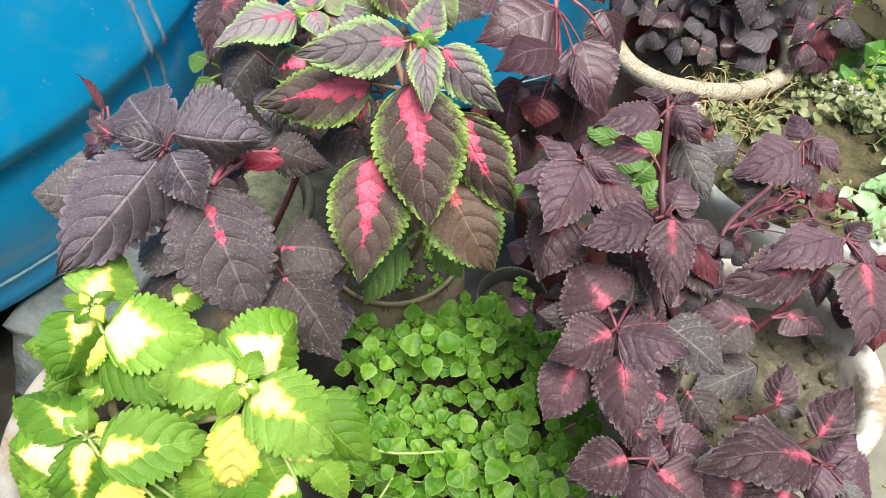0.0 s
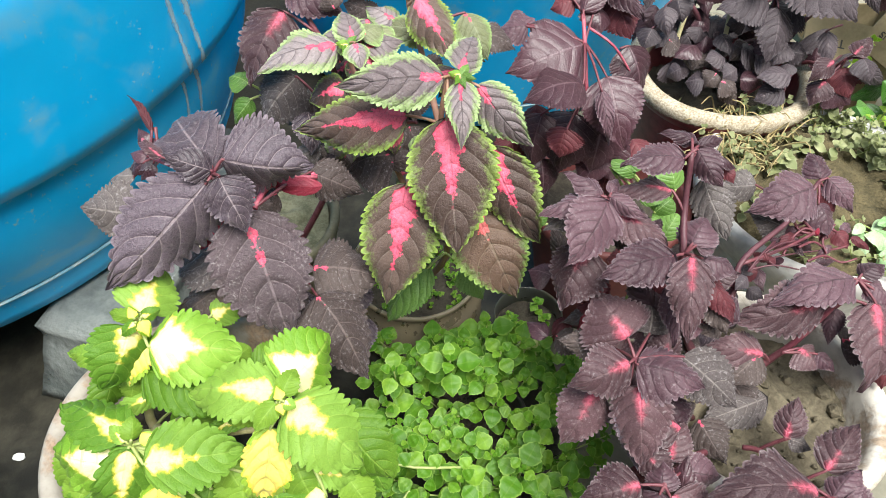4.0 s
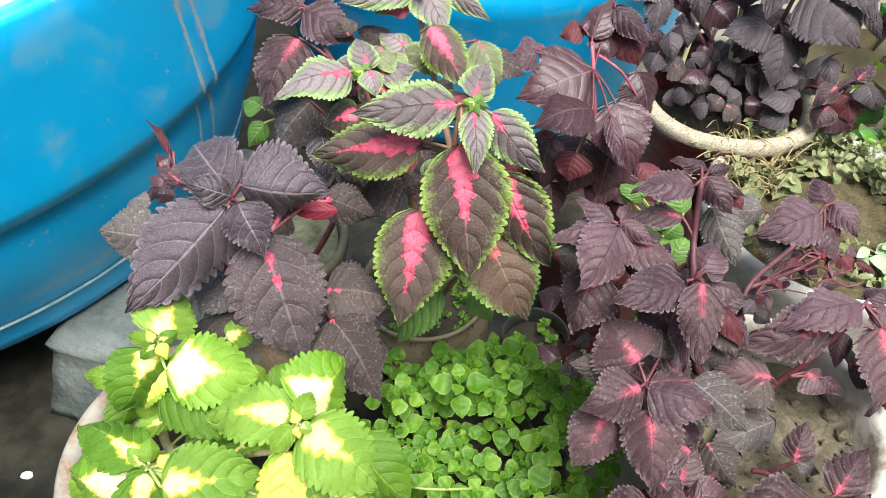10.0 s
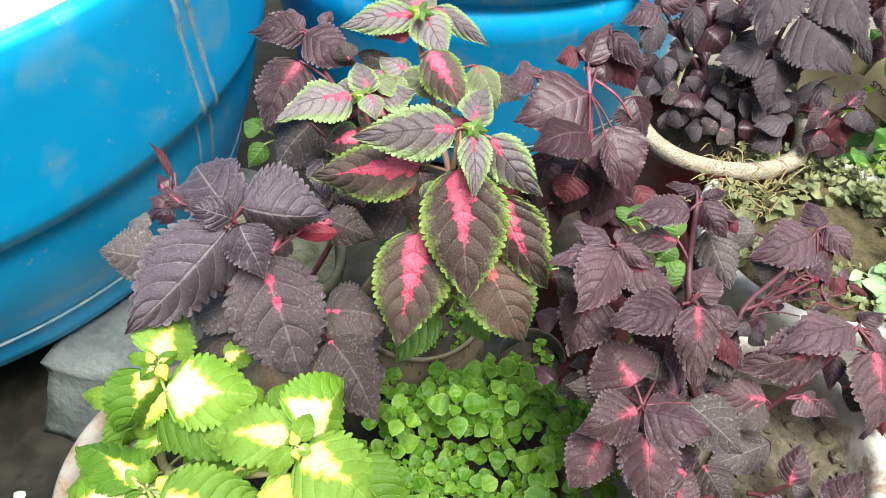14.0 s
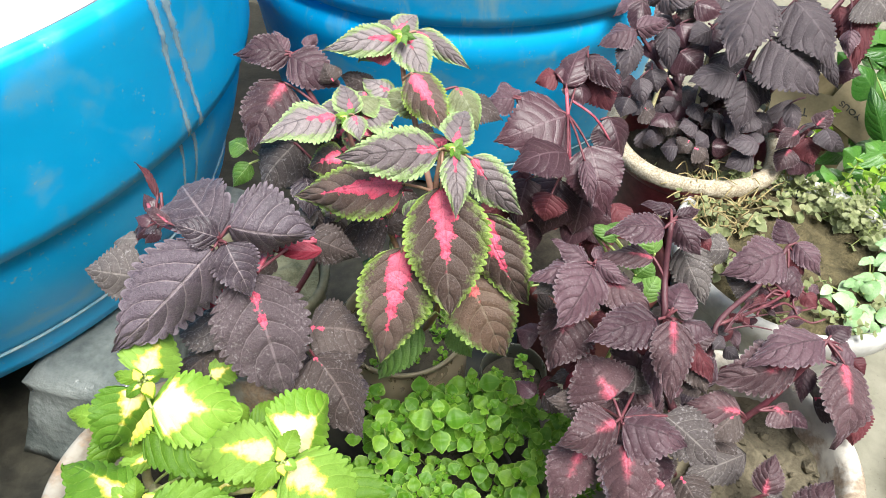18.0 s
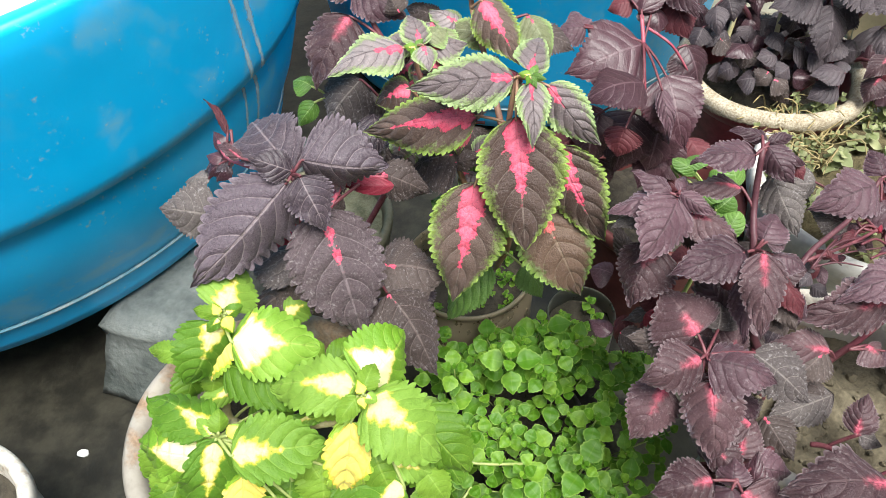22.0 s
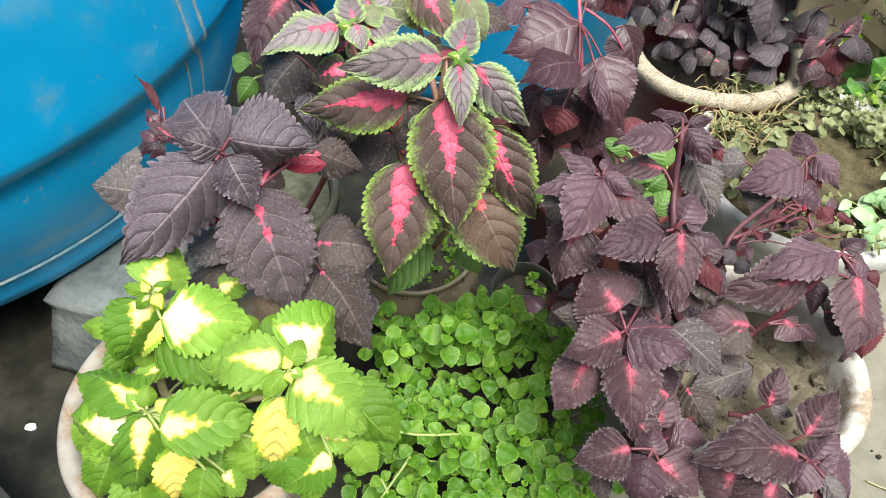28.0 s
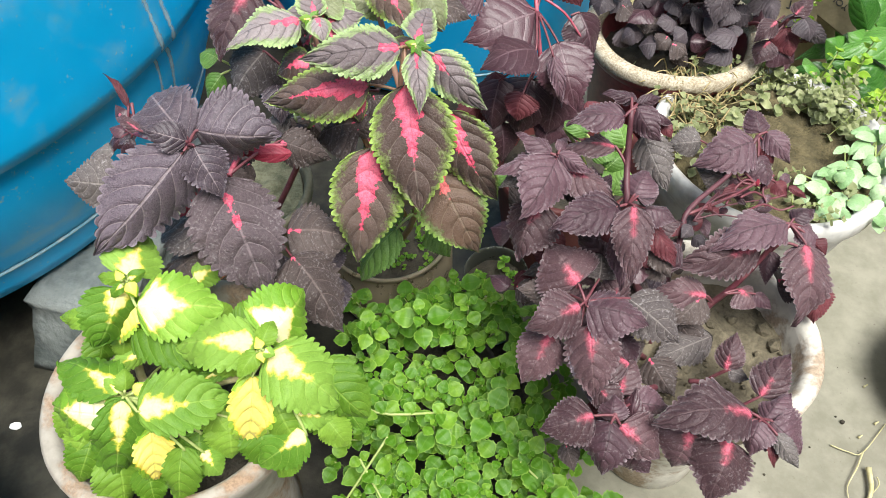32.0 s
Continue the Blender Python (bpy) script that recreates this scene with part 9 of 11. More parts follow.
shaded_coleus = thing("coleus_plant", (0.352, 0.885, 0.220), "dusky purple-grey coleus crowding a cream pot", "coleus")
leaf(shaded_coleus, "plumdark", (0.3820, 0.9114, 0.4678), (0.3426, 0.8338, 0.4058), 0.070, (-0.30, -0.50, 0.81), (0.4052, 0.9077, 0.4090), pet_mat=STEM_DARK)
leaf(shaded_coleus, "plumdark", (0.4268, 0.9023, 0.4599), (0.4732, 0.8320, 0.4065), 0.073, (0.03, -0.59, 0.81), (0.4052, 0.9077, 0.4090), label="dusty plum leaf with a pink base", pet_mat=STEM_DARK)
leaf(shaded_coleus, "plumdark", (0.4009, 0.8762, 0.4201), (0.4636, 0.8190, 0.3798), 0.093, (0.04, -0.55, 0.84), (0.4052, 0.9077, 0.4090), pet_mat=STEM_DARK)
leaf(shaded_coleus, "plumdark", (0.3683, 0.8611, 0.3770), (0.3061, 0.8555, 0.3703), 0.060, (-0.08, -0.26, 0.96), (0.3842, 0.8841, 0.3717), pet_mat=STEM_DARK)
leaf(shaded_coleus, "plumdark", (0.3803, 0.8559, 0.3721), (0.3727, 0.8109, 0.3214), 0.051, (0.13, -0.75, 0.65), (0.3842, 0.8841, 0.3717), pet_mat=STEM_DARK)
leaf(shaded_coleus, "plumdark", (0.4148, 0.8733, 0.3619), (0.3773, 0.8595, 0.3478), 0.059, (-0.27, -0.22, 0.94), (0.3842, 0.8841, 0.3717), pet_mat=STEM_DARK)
leaf(shaded_coleus, "plum", (0.2379, 0.9111, 0.4091), (0.1872, 0.8990, 0.3963), 0.045, (-0.19, -0.21, 0.96), (0.2469, 0.9160, 0.4000), pet_mat=STEM_DARK)
leaf(shaded_coleus, "plum", (0.2378, 0.9122, 0.4101), (0.2889, 0.9293, 0.4137), 0.029, (0.21, -0.76, 0.61), (0.2469, 0.9160, 0.4000), pet_mat=STEM_DARK)
leaf(shaded_coleus, "plumdark", (0.2351, 0.9046, 0.4027), (0.2228, 0.8626, 0.3617), 0.035, (-0.10, -0.68, 0.73), (0.2469, 0.9160, 0.4000), pet_mat=STEM_DARK)
leaf(shaded_coleus, "plumdark", (0.2798, 0.9135, 0.4122), (0.2825, 0.8726, 0.3726), 0.030, (-0.23, -0.68, 0.69), (0.2955, 0.9308, 0.4014), pet_mat=STEM_DARK)
leaf(shaded_coleus, "wine", (0.2652, 0.9197, 0.3900), (0.2735, 0.8977, 0.3689), 0.033, (-0.20, -0.72, 0.67), (0.2684, 0.9232, 0.3796), pet_mat=STEM_DARK)
leaf(shaded_coleus, "wine", (0.3072, 0.9178, 0.3751), (0.3388, 0.8958, 0.3543), 0.052, (-0.09, -0.75, 0.66), (0.3340, 0.9325, 0.3759), pet_mat=STEM_DARK)
leaf(shaded_coleus, "wine", (0.3530, 0.9403, 0.3978), (0.3461, 0.9125, 0.3707), 0.053, (-0.63, -0.46, 0.63), (0.3489, 0.9551, 0.3981), pet_mat=STEM_DARK)
leaf(shaded_coleus, "wine", (0.3099, 0.9549, 0.3971), (0.3184, 0.9296, 0.3728), 0.050, (-0.31, -0.71, 0.63), (0.3368, 0.9699, 0.3983), pet_mat=STEM_DARK)
leaf(shaded_coleus, "plumdark", (0.3453, 0.9311, 0.4026), (0.3150, 0.9199, 0.3912), 0.036, (-0.05, -0.64, 0.77), (0.3567, 0.9459, 0.4033), pet_mat=STEM_DARK)
leaf(shaded_coleus, "plumdark", (0.3691, 0.9182, 0.3766), (0.3583, 0.8903, 0.3494), 0.052, (-0.56, -0.46, 0.69), (0.3809, 0.9328, 0.3771), pet_mat=STEM_DARK)
leaf(shaded_coleus, "wine", (0.3252, 0.9652, 0.4214), (0.3681, 0.9543, 0.4116), 0.038, (0.02, -0.62, 0.79), (0.3481, 0.9832, 0.4253), pet_mat=STEM_DARK)
leaf(shaded_coleus, "plumdark", (0.2902, 0.9706, 0.4259), (0.3365, 0.9764, 0.4324), 0.035, (-0.03, -0.62, 0.78), (0.3094, 0.9717, 0.4135), pet_mat=STEM_DARK)
leaf(shaded_coleus, "plumdark", (0.4480, 0.9537, 0.4265), (0.4179, 0.9370, 0.4098), 0.046, (-0.31, -0.33, 0.89), (0.4555, 0.9592, 0.4320), pet_mat=STEM_DARK)
leaf(shaded_coleus, "plumdark", (0.4568, 0.9152, 0.3894), (0.4729, 0.8878, 0.3631), 0.058, (0.24, -0.60, 0.77), (0.4617, 0.9298, 0.3897), pet_mat=STEM_DARK)
leaf(shaded_coleus, "plumdark", (0.2509, 0.8838, 0.3550), (0.2555, 0.8564, 0.3285), 0.028, (-0.38, -0.67, 0.63), (0.2690, 0.9009, 0.3580), pet_mat=STEM_DARK)
leaf(shaded_coleus, "plumdark", (0.2660, 0.8922, 0.3634), (0.2743, 0.8691, 0.3412), 0.034, (-0.26, -0.72, 0.65), (0.2689, 0.9065, 0.3634), pet_mat=STEM_DARK)
leaf(shaded_coleus, "plumdark", (0.2389, 0.8730, 0.3303), (0.2278, 0.8535, 0.3112), 0.033, (-0.22, -0.62, 0.76), (0.2571, 0.8872, 0.3305), pet_mat=STEM_DARK)
leaf(shaded_coleus, "plumdark", (0.4698, 0.8740, 0.4054), (0.4965, 0.8399, 0.3729), 0.022, (-0.17, -0.75, 0.64), (0.4052, 0.9077, 0.4090), pet_mat=STEM_DARK)
leaf(shaded_coleus, "plumdark", (0.4445, 0.8433, 0.3473), (0.4492, 0.8110, 0.3161), 0.023, (-0.23, -0.69, 0.68), (0.4683, 0.8573, 0.3474), pet_mat=STEM_DARK)
leaf(shaded_coleus, "plumpink", (0.4514, 0.8094, 0.3284), (0.4222, 0.7922, 0.3112), 0.027, (-0.08, -0.63, 0.77), (0.4639, 0.8219, 0.3269), pet_mat=STEM_DARK)
leaf(shaded_coleus, "plumpink", (0.4681, 0.8055, 0.3390), (0.4968, 0.8298, 0.3492), 0.024, (-0.08, -0.31, 0.95), (0.4662, 0.8110, 0.3303), pet_mat=STEM_DARK)
leaf(shaded_coleus, "plumdark", (0.4792, 0.8030, 0.3367), (0.4893, 0.7819, 0.3165), 0.036, (0.19, -0.63, 0.75), (0.4662, 0.8110, 0.3303), pet_mat=STEM_DARK)
leaf(shaded_coleus, "winered", (0.4642, 0.8111, 0.3164), (0.4762, 0.7842, 0.2906), 0.037, (-0.20, -0.72, 0.66), (0.4662, 0.8110, 0.3303), pet_mat=STEM_DARK)
leaf(shaded_coleus, "plumpink", (0.4458, 0.8002, 0.3055), (0.4277, 0.7786, 0.2842), 0.032, (-0.43, -0.42, 0.80), (0.4641, 0.8138, 0.3190), pet_mat=STEM_DARK)
leaf(shaded_coleus, "wine", (0.4548, 0.8028, 0.2943), (0.4855, 0.7866, 0.2792), 0.046, (0.06, -0.62, 0.78), (0.4641, 0.8138, 0.3190), pet_mat=STEM_DARK)
leaf(shaded_coleus, "winered", (0.5614, 0.9910, 0.4231), (0.5557, 0.9155, 0.3497), 0.044, (-0.39, -0.62, 0.67), (0.5493, 0.9994, 0.4310), pet_mat=STEM_DARK)
leaf(shaded_coleus, "winered", (0.5397, 0.9918, 0.4095), (0.5488, 0.9517, 0.3708), 0.034, (-0.64, -0.60, 0.47), (0.5493, 0.9994, 0.4310), pet_mat=STEM_DARK)
leaf(shaded_coleus, "plum", (0.5446, 0.9505, 0.3974), (0.5415, 0.9224, 0.3701), 0.025, (-0.64, -0.50, 0.58), (0.5494, 0.9938, 0.4255), pet_mat=STEM_DARK)
leaf(shaded_coleus, "grey", (0.5609, 0.9776, 0.4379), (0.5927, 0.9500, 0.4117), 0.071, (0.13, -0.60, 0.79), (0.5513, 0.9899, 0.4357), pet_mat=STEM_DARK)
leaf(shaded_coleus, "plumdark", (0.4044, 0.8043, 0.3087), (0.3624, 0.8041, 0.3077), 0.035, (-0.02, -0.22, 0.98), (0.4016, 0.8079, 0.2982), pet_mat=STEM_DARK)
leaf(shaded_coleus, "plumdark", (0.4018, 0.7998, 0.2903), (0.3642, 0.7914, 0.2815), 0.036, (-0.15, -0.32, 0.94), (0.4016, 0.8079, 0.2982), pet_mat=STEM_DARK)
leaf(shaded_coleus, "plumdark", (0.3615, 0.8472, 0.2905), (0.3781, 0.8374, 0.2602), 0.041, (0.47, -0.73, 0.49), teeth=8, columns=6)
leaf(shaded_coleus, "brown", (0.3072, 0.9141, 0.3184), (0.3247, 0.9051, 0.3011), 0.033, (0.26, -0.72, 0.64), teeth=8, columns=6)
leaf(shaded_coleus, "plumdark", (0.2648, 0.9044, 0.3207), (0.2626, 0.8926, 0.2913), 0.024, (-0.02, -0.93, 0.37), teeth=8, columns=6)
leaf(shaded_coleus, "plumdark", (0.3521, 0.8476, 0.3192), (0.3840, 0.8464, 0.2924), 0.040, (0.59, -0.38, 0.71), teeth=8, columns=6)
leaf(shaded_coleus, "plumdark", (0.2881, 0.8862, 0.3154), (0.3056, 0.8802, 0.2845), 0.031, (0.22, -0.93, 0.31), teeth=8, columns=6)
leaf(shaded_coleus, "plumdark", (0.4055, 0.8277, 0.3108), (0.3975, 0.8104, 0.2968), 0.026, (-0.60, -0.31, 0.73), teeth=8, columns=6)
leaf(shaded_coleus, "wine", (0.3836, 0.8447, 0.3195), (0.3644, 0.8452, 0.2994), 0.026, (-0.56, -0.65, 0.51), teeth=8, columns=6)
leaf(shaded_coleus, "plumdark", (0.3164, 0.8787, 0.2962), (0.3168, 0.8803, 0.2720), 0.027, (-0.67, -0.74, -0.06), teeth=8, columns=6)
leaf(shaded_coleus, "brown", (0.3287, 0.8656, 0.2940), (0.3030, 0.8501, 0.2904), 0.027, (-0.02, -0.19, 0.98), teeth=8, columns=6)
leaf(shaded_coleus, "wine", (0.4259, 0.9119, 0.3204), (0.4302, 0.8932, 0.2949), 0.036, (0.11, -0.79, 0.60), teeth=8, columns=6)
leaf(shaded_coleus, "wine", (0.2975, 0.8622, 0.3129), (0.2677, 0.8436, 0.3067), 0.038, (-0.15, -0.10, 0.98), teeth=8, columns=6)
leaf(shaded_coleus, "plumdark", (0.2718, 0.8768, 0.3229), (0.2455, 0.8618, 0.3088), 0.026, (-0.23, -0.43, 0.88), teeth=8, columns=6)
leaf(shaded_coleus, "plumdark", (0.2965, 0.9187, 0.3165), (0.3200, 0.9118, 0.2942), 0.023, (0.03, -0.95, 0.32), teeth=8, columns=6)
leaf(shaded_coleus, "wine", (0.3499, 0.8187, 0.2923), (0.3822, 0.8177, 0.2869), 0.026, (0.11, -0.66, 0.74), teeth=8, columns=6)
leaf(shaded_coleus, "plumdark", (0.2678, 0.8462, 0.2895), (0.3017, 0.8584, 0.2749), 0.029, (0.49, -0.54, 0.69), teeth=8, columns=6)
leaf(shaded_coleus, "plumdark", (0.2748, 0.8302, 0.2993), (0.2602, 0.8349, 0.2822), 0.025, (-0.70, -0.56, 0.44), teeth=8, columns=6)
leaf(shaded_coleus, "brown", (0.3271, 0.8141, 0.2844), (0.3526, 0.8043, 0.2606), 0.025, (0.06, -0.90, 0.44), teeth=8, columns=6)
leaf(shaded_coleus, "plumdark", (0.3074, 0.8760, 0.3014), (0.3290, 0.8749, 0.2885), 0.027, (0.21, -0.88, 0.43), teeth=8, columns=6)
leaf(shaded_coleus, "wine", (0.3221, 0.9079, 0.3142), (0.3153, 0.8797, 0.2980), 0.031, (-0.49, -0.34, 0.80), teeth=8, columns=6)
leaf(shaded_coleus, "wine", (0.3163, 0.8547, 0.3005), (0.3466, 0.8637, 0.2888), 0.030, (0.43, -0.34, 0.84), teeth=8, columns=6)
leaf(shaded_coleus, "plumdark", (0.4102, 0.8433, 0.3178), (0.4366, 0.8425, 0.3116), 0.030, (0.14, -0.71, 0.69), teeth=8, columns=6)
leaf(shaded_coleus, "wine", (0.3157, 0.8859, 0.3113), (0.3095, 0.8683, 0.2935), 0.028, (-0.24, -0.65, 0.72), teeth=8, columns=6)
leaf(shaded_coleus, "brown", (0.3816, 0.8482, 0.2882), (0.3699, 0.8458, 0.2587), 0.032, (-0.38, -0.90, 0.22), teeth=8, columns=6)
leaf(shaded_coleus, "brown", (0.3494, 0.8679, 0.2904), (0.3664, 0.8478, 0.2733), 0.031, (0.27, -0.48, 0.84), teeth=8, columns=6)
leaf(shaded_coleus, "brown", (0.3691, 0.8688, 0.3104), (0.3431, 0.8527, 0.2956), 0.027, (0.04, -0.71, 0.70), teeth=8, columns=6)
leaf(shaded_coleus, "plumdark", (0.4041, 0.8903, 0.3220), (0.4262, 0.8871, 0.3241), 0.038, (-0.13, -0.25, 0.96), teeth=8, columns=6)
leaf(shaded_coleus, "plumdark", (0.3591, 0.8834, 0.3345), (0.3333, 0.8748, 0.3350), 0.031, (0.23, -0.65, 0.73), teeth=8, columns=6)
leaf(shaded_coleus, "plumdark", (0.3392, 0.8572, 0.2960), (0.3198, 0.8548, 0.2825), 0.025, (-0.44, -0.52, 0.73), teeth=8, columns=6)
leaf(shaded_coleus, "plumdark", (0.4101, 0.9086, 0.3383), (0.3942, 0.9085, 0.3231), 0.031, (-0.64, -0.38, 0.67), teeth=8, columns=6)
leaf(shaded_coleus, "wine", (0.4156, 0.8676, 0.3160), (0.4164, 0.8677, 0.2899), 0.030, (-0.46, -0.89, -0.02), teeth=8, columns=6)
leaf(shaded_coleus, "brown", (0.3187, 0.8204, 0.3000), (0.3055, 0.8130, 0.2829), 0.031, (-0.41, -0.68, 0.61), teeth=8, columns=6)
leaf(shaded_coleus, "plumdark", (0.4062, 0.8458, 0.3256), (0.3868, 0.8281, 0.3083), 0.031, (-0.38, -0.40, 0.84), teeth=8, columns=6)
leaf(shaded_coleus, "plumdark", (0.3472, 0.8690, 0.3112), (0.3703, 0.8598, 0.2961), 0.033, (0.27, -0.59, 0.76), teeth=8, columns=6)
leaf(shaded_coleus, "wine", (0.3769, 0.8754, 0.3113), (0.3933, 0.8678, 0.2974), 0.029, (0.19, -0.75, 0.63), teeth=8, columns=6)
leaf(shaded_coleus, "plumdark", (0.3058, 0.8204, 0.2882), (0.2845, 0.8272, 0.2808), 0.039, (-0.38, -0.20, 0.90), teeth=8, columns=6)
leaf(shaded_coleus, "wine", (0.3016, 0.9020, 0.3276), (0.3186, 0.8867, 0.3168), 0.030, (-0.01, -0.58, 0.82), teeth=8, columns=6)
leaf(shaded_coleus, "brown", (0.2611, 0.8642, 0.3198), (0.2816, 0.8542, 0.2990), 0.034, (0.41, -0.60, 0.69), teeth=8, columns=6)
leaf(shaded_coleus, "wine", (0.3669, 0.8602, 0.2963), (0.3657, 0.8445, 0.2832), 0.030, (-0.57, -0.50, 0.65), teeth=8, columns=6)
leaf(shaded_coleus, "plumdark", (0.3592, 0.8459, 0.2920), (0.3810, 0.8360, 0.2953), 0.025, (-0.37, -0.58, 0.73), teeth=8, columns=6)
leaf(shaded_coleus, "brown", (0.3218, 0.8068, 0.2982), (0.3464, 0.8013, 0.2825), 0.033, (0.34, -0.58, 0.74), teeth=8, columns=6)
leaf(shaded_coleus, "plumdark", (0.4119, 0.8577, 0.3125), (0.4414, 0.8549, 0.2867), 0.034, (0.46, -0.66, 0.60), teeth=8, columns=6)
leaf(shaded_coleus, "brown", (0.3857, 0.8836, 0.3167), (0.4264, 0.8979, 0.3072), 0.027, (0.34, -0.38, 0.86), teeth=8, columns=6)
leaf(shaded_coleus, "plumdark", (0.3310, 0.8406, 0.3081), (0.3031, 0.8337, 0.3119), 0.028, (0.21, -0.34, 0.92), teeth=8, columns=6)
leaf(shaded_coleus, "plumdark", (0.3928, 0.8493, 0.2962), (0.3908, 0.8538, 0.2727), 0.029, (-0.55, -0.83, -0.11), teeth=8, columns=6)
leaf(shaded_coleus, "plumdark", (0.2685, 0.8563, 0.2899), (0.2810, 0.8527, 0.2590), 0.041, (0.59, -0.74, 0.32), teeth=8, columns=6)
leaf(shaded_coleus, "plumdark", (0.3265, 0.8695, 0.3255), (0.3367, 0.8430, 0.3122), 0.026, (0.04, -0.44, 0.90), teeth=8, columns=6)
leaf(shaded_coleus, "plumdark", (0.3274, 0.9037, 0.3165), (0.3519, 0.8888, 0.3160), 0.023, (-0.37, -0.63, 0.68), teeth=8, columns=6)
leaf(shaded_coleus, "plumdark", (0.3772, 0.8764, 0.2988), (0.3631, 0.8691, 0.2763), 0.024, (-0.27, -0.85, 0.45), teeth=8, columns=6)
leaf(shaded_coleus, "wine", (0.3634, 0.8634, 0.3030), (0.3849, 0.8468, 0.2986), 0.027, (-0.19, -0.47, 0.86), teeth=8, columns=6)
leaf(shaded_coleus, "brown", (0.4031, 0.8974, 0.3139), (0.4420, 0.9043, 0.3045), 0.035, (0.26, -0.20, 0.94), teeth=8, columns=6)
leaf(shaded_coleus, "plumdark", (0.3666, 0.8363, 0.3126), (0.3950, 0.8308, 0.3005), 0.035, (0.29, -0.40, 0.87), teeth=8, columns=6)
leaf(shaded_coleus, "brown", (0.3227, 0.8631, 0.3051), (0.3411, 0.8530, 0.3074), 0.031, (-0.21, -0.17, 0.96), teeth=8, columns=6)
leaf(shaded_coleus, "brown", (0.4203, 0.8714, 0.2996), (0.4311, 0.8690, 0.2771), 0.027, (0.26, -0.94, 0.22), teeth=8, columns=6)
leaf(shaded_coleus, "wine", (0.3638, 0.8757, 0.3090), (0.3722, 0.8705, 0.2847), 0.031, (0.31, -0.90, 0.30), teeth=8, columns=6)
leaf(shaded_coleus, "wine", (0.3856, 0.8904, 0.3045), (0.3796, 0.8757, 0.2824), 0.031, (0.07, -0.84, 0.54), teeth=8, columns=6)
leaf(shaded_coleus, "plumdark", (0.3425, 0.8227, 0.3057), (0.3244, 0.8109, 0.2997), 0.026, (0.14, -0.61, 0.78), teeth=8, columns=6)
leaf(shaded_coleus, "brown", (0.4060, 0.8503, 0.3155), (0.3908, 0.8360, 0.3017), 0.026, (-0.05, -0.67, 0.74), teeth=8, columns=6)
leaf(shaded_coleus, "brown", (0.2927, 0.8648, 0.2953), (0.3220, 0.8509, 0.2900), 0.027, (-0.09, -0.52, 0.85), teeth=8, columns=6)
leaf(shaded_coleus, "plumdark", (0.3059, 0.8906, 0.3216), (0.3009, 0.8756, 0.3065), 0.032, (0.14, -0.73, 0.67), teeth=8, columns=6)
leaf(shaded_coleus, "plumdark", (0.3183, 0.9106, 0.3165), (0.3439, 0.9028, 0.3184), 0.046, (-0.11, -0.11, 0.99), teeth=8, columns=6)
leaf(shaded_coleus, "plumdark", (0.4921, 0.8687, 0.2724), (0.4807, 0.8568, 0.2467), 0.032, (-0.46, -0.71, 0.53), teeth=9, columns=6)
leaf(shaded_coleus, "wine", (0.5462, 0.8973, 0.2611), (0.5146, 0.8882, 0.2378), 0.032, (-0.39, -0.56, 0.74), teeth=9, columns=6)
leaf(shaded_coleus, "wine", (0.4926, 0.8656, 0.2661), (0.4820, 0.8532, 0.2400), 0.038, (-0.63, -0.57, 0.53), teeth=9, columns=6)
leaf(shaded_coleus, "plumdark", (0.4870, 0.8897, 0.2310), (0.4616, 0.8769, 0.2041), 0.029, (-0.40, -0.62, 0.68), teeth=9, columns=6)
leaf(shaded_coleus, "plumdark", (0.4624, 0.8974, 0.3122), (0.4768, 0.8816, 0.2832), 0.051, (0.33, -0.75, 0.57), teeth=9, columns=6)
leaf(shaded_coleus, "winered", (0.4830, 0.8684, 0.2692), (0.4780, 0.8539, 0.2411), 0.038, (-0.74, -0.53, 0.41), teeth=9, columns=6)
leaf(shaded_coleus, "green", (0.4871, 0.8663, 0.2258), (0.5167, 0.8595, 0.2058), 0.035, (0.40, -0.50, 0.77), teeth=9, columns=6)
leaf(shaded_coleus, "plumdark", (0.5315, 0.9062, 0.2741), (0.5317, 0.8877, 0.2422), 0.043, (0.02, -0.86, 0.50), teeth=9, columns=6)
leaf(shaded_coleus, "wine", (0.4657, 0.8830, 0.2975), (0.4655, 0.8673, 0.2683), 0.025, (-0.43, -0.79, 0.43), teeth=9, columns=6)
leaf(shaded_coleus, "winered", (0.5643, 0.8950, 0.2575), (0.5301, 0.8887, 0.2368), 0.027, (-0.22, -0.77, 0.60), teeth=9, columns=6)
leaf(shaded_coleus, "plumdark", (0.5327, 0.8841, 0.2686), (0.5743, 0.8726, 0.2443), 0.026, (0.00, -0.90, 0.43), teeth=9, columns=6)
leaf(shaded_coleus, "wine", (0.5029, 0.8591, 0.2433), (0.5134, 0.8396, 0.2107), 0.035, (0.01, -0.86, 0.52), teeth=9, columns=6)
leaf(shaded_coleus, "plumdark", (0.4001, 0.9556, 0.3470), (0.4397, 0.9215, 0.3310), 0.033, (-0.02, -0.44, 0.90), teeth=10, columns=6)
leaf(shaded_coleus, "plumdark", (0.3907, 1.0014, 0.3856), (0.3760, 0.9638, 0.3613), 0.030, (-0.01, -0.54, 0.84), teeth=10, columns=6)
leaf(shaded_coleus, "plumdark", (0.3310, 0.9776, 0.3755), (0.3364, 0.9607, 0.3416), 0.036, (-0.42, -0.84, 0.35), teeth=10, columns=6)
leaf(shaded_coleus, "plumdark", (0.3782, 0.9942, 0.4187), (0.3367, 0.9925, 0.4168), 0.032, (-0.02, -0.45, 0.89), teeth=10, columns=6)
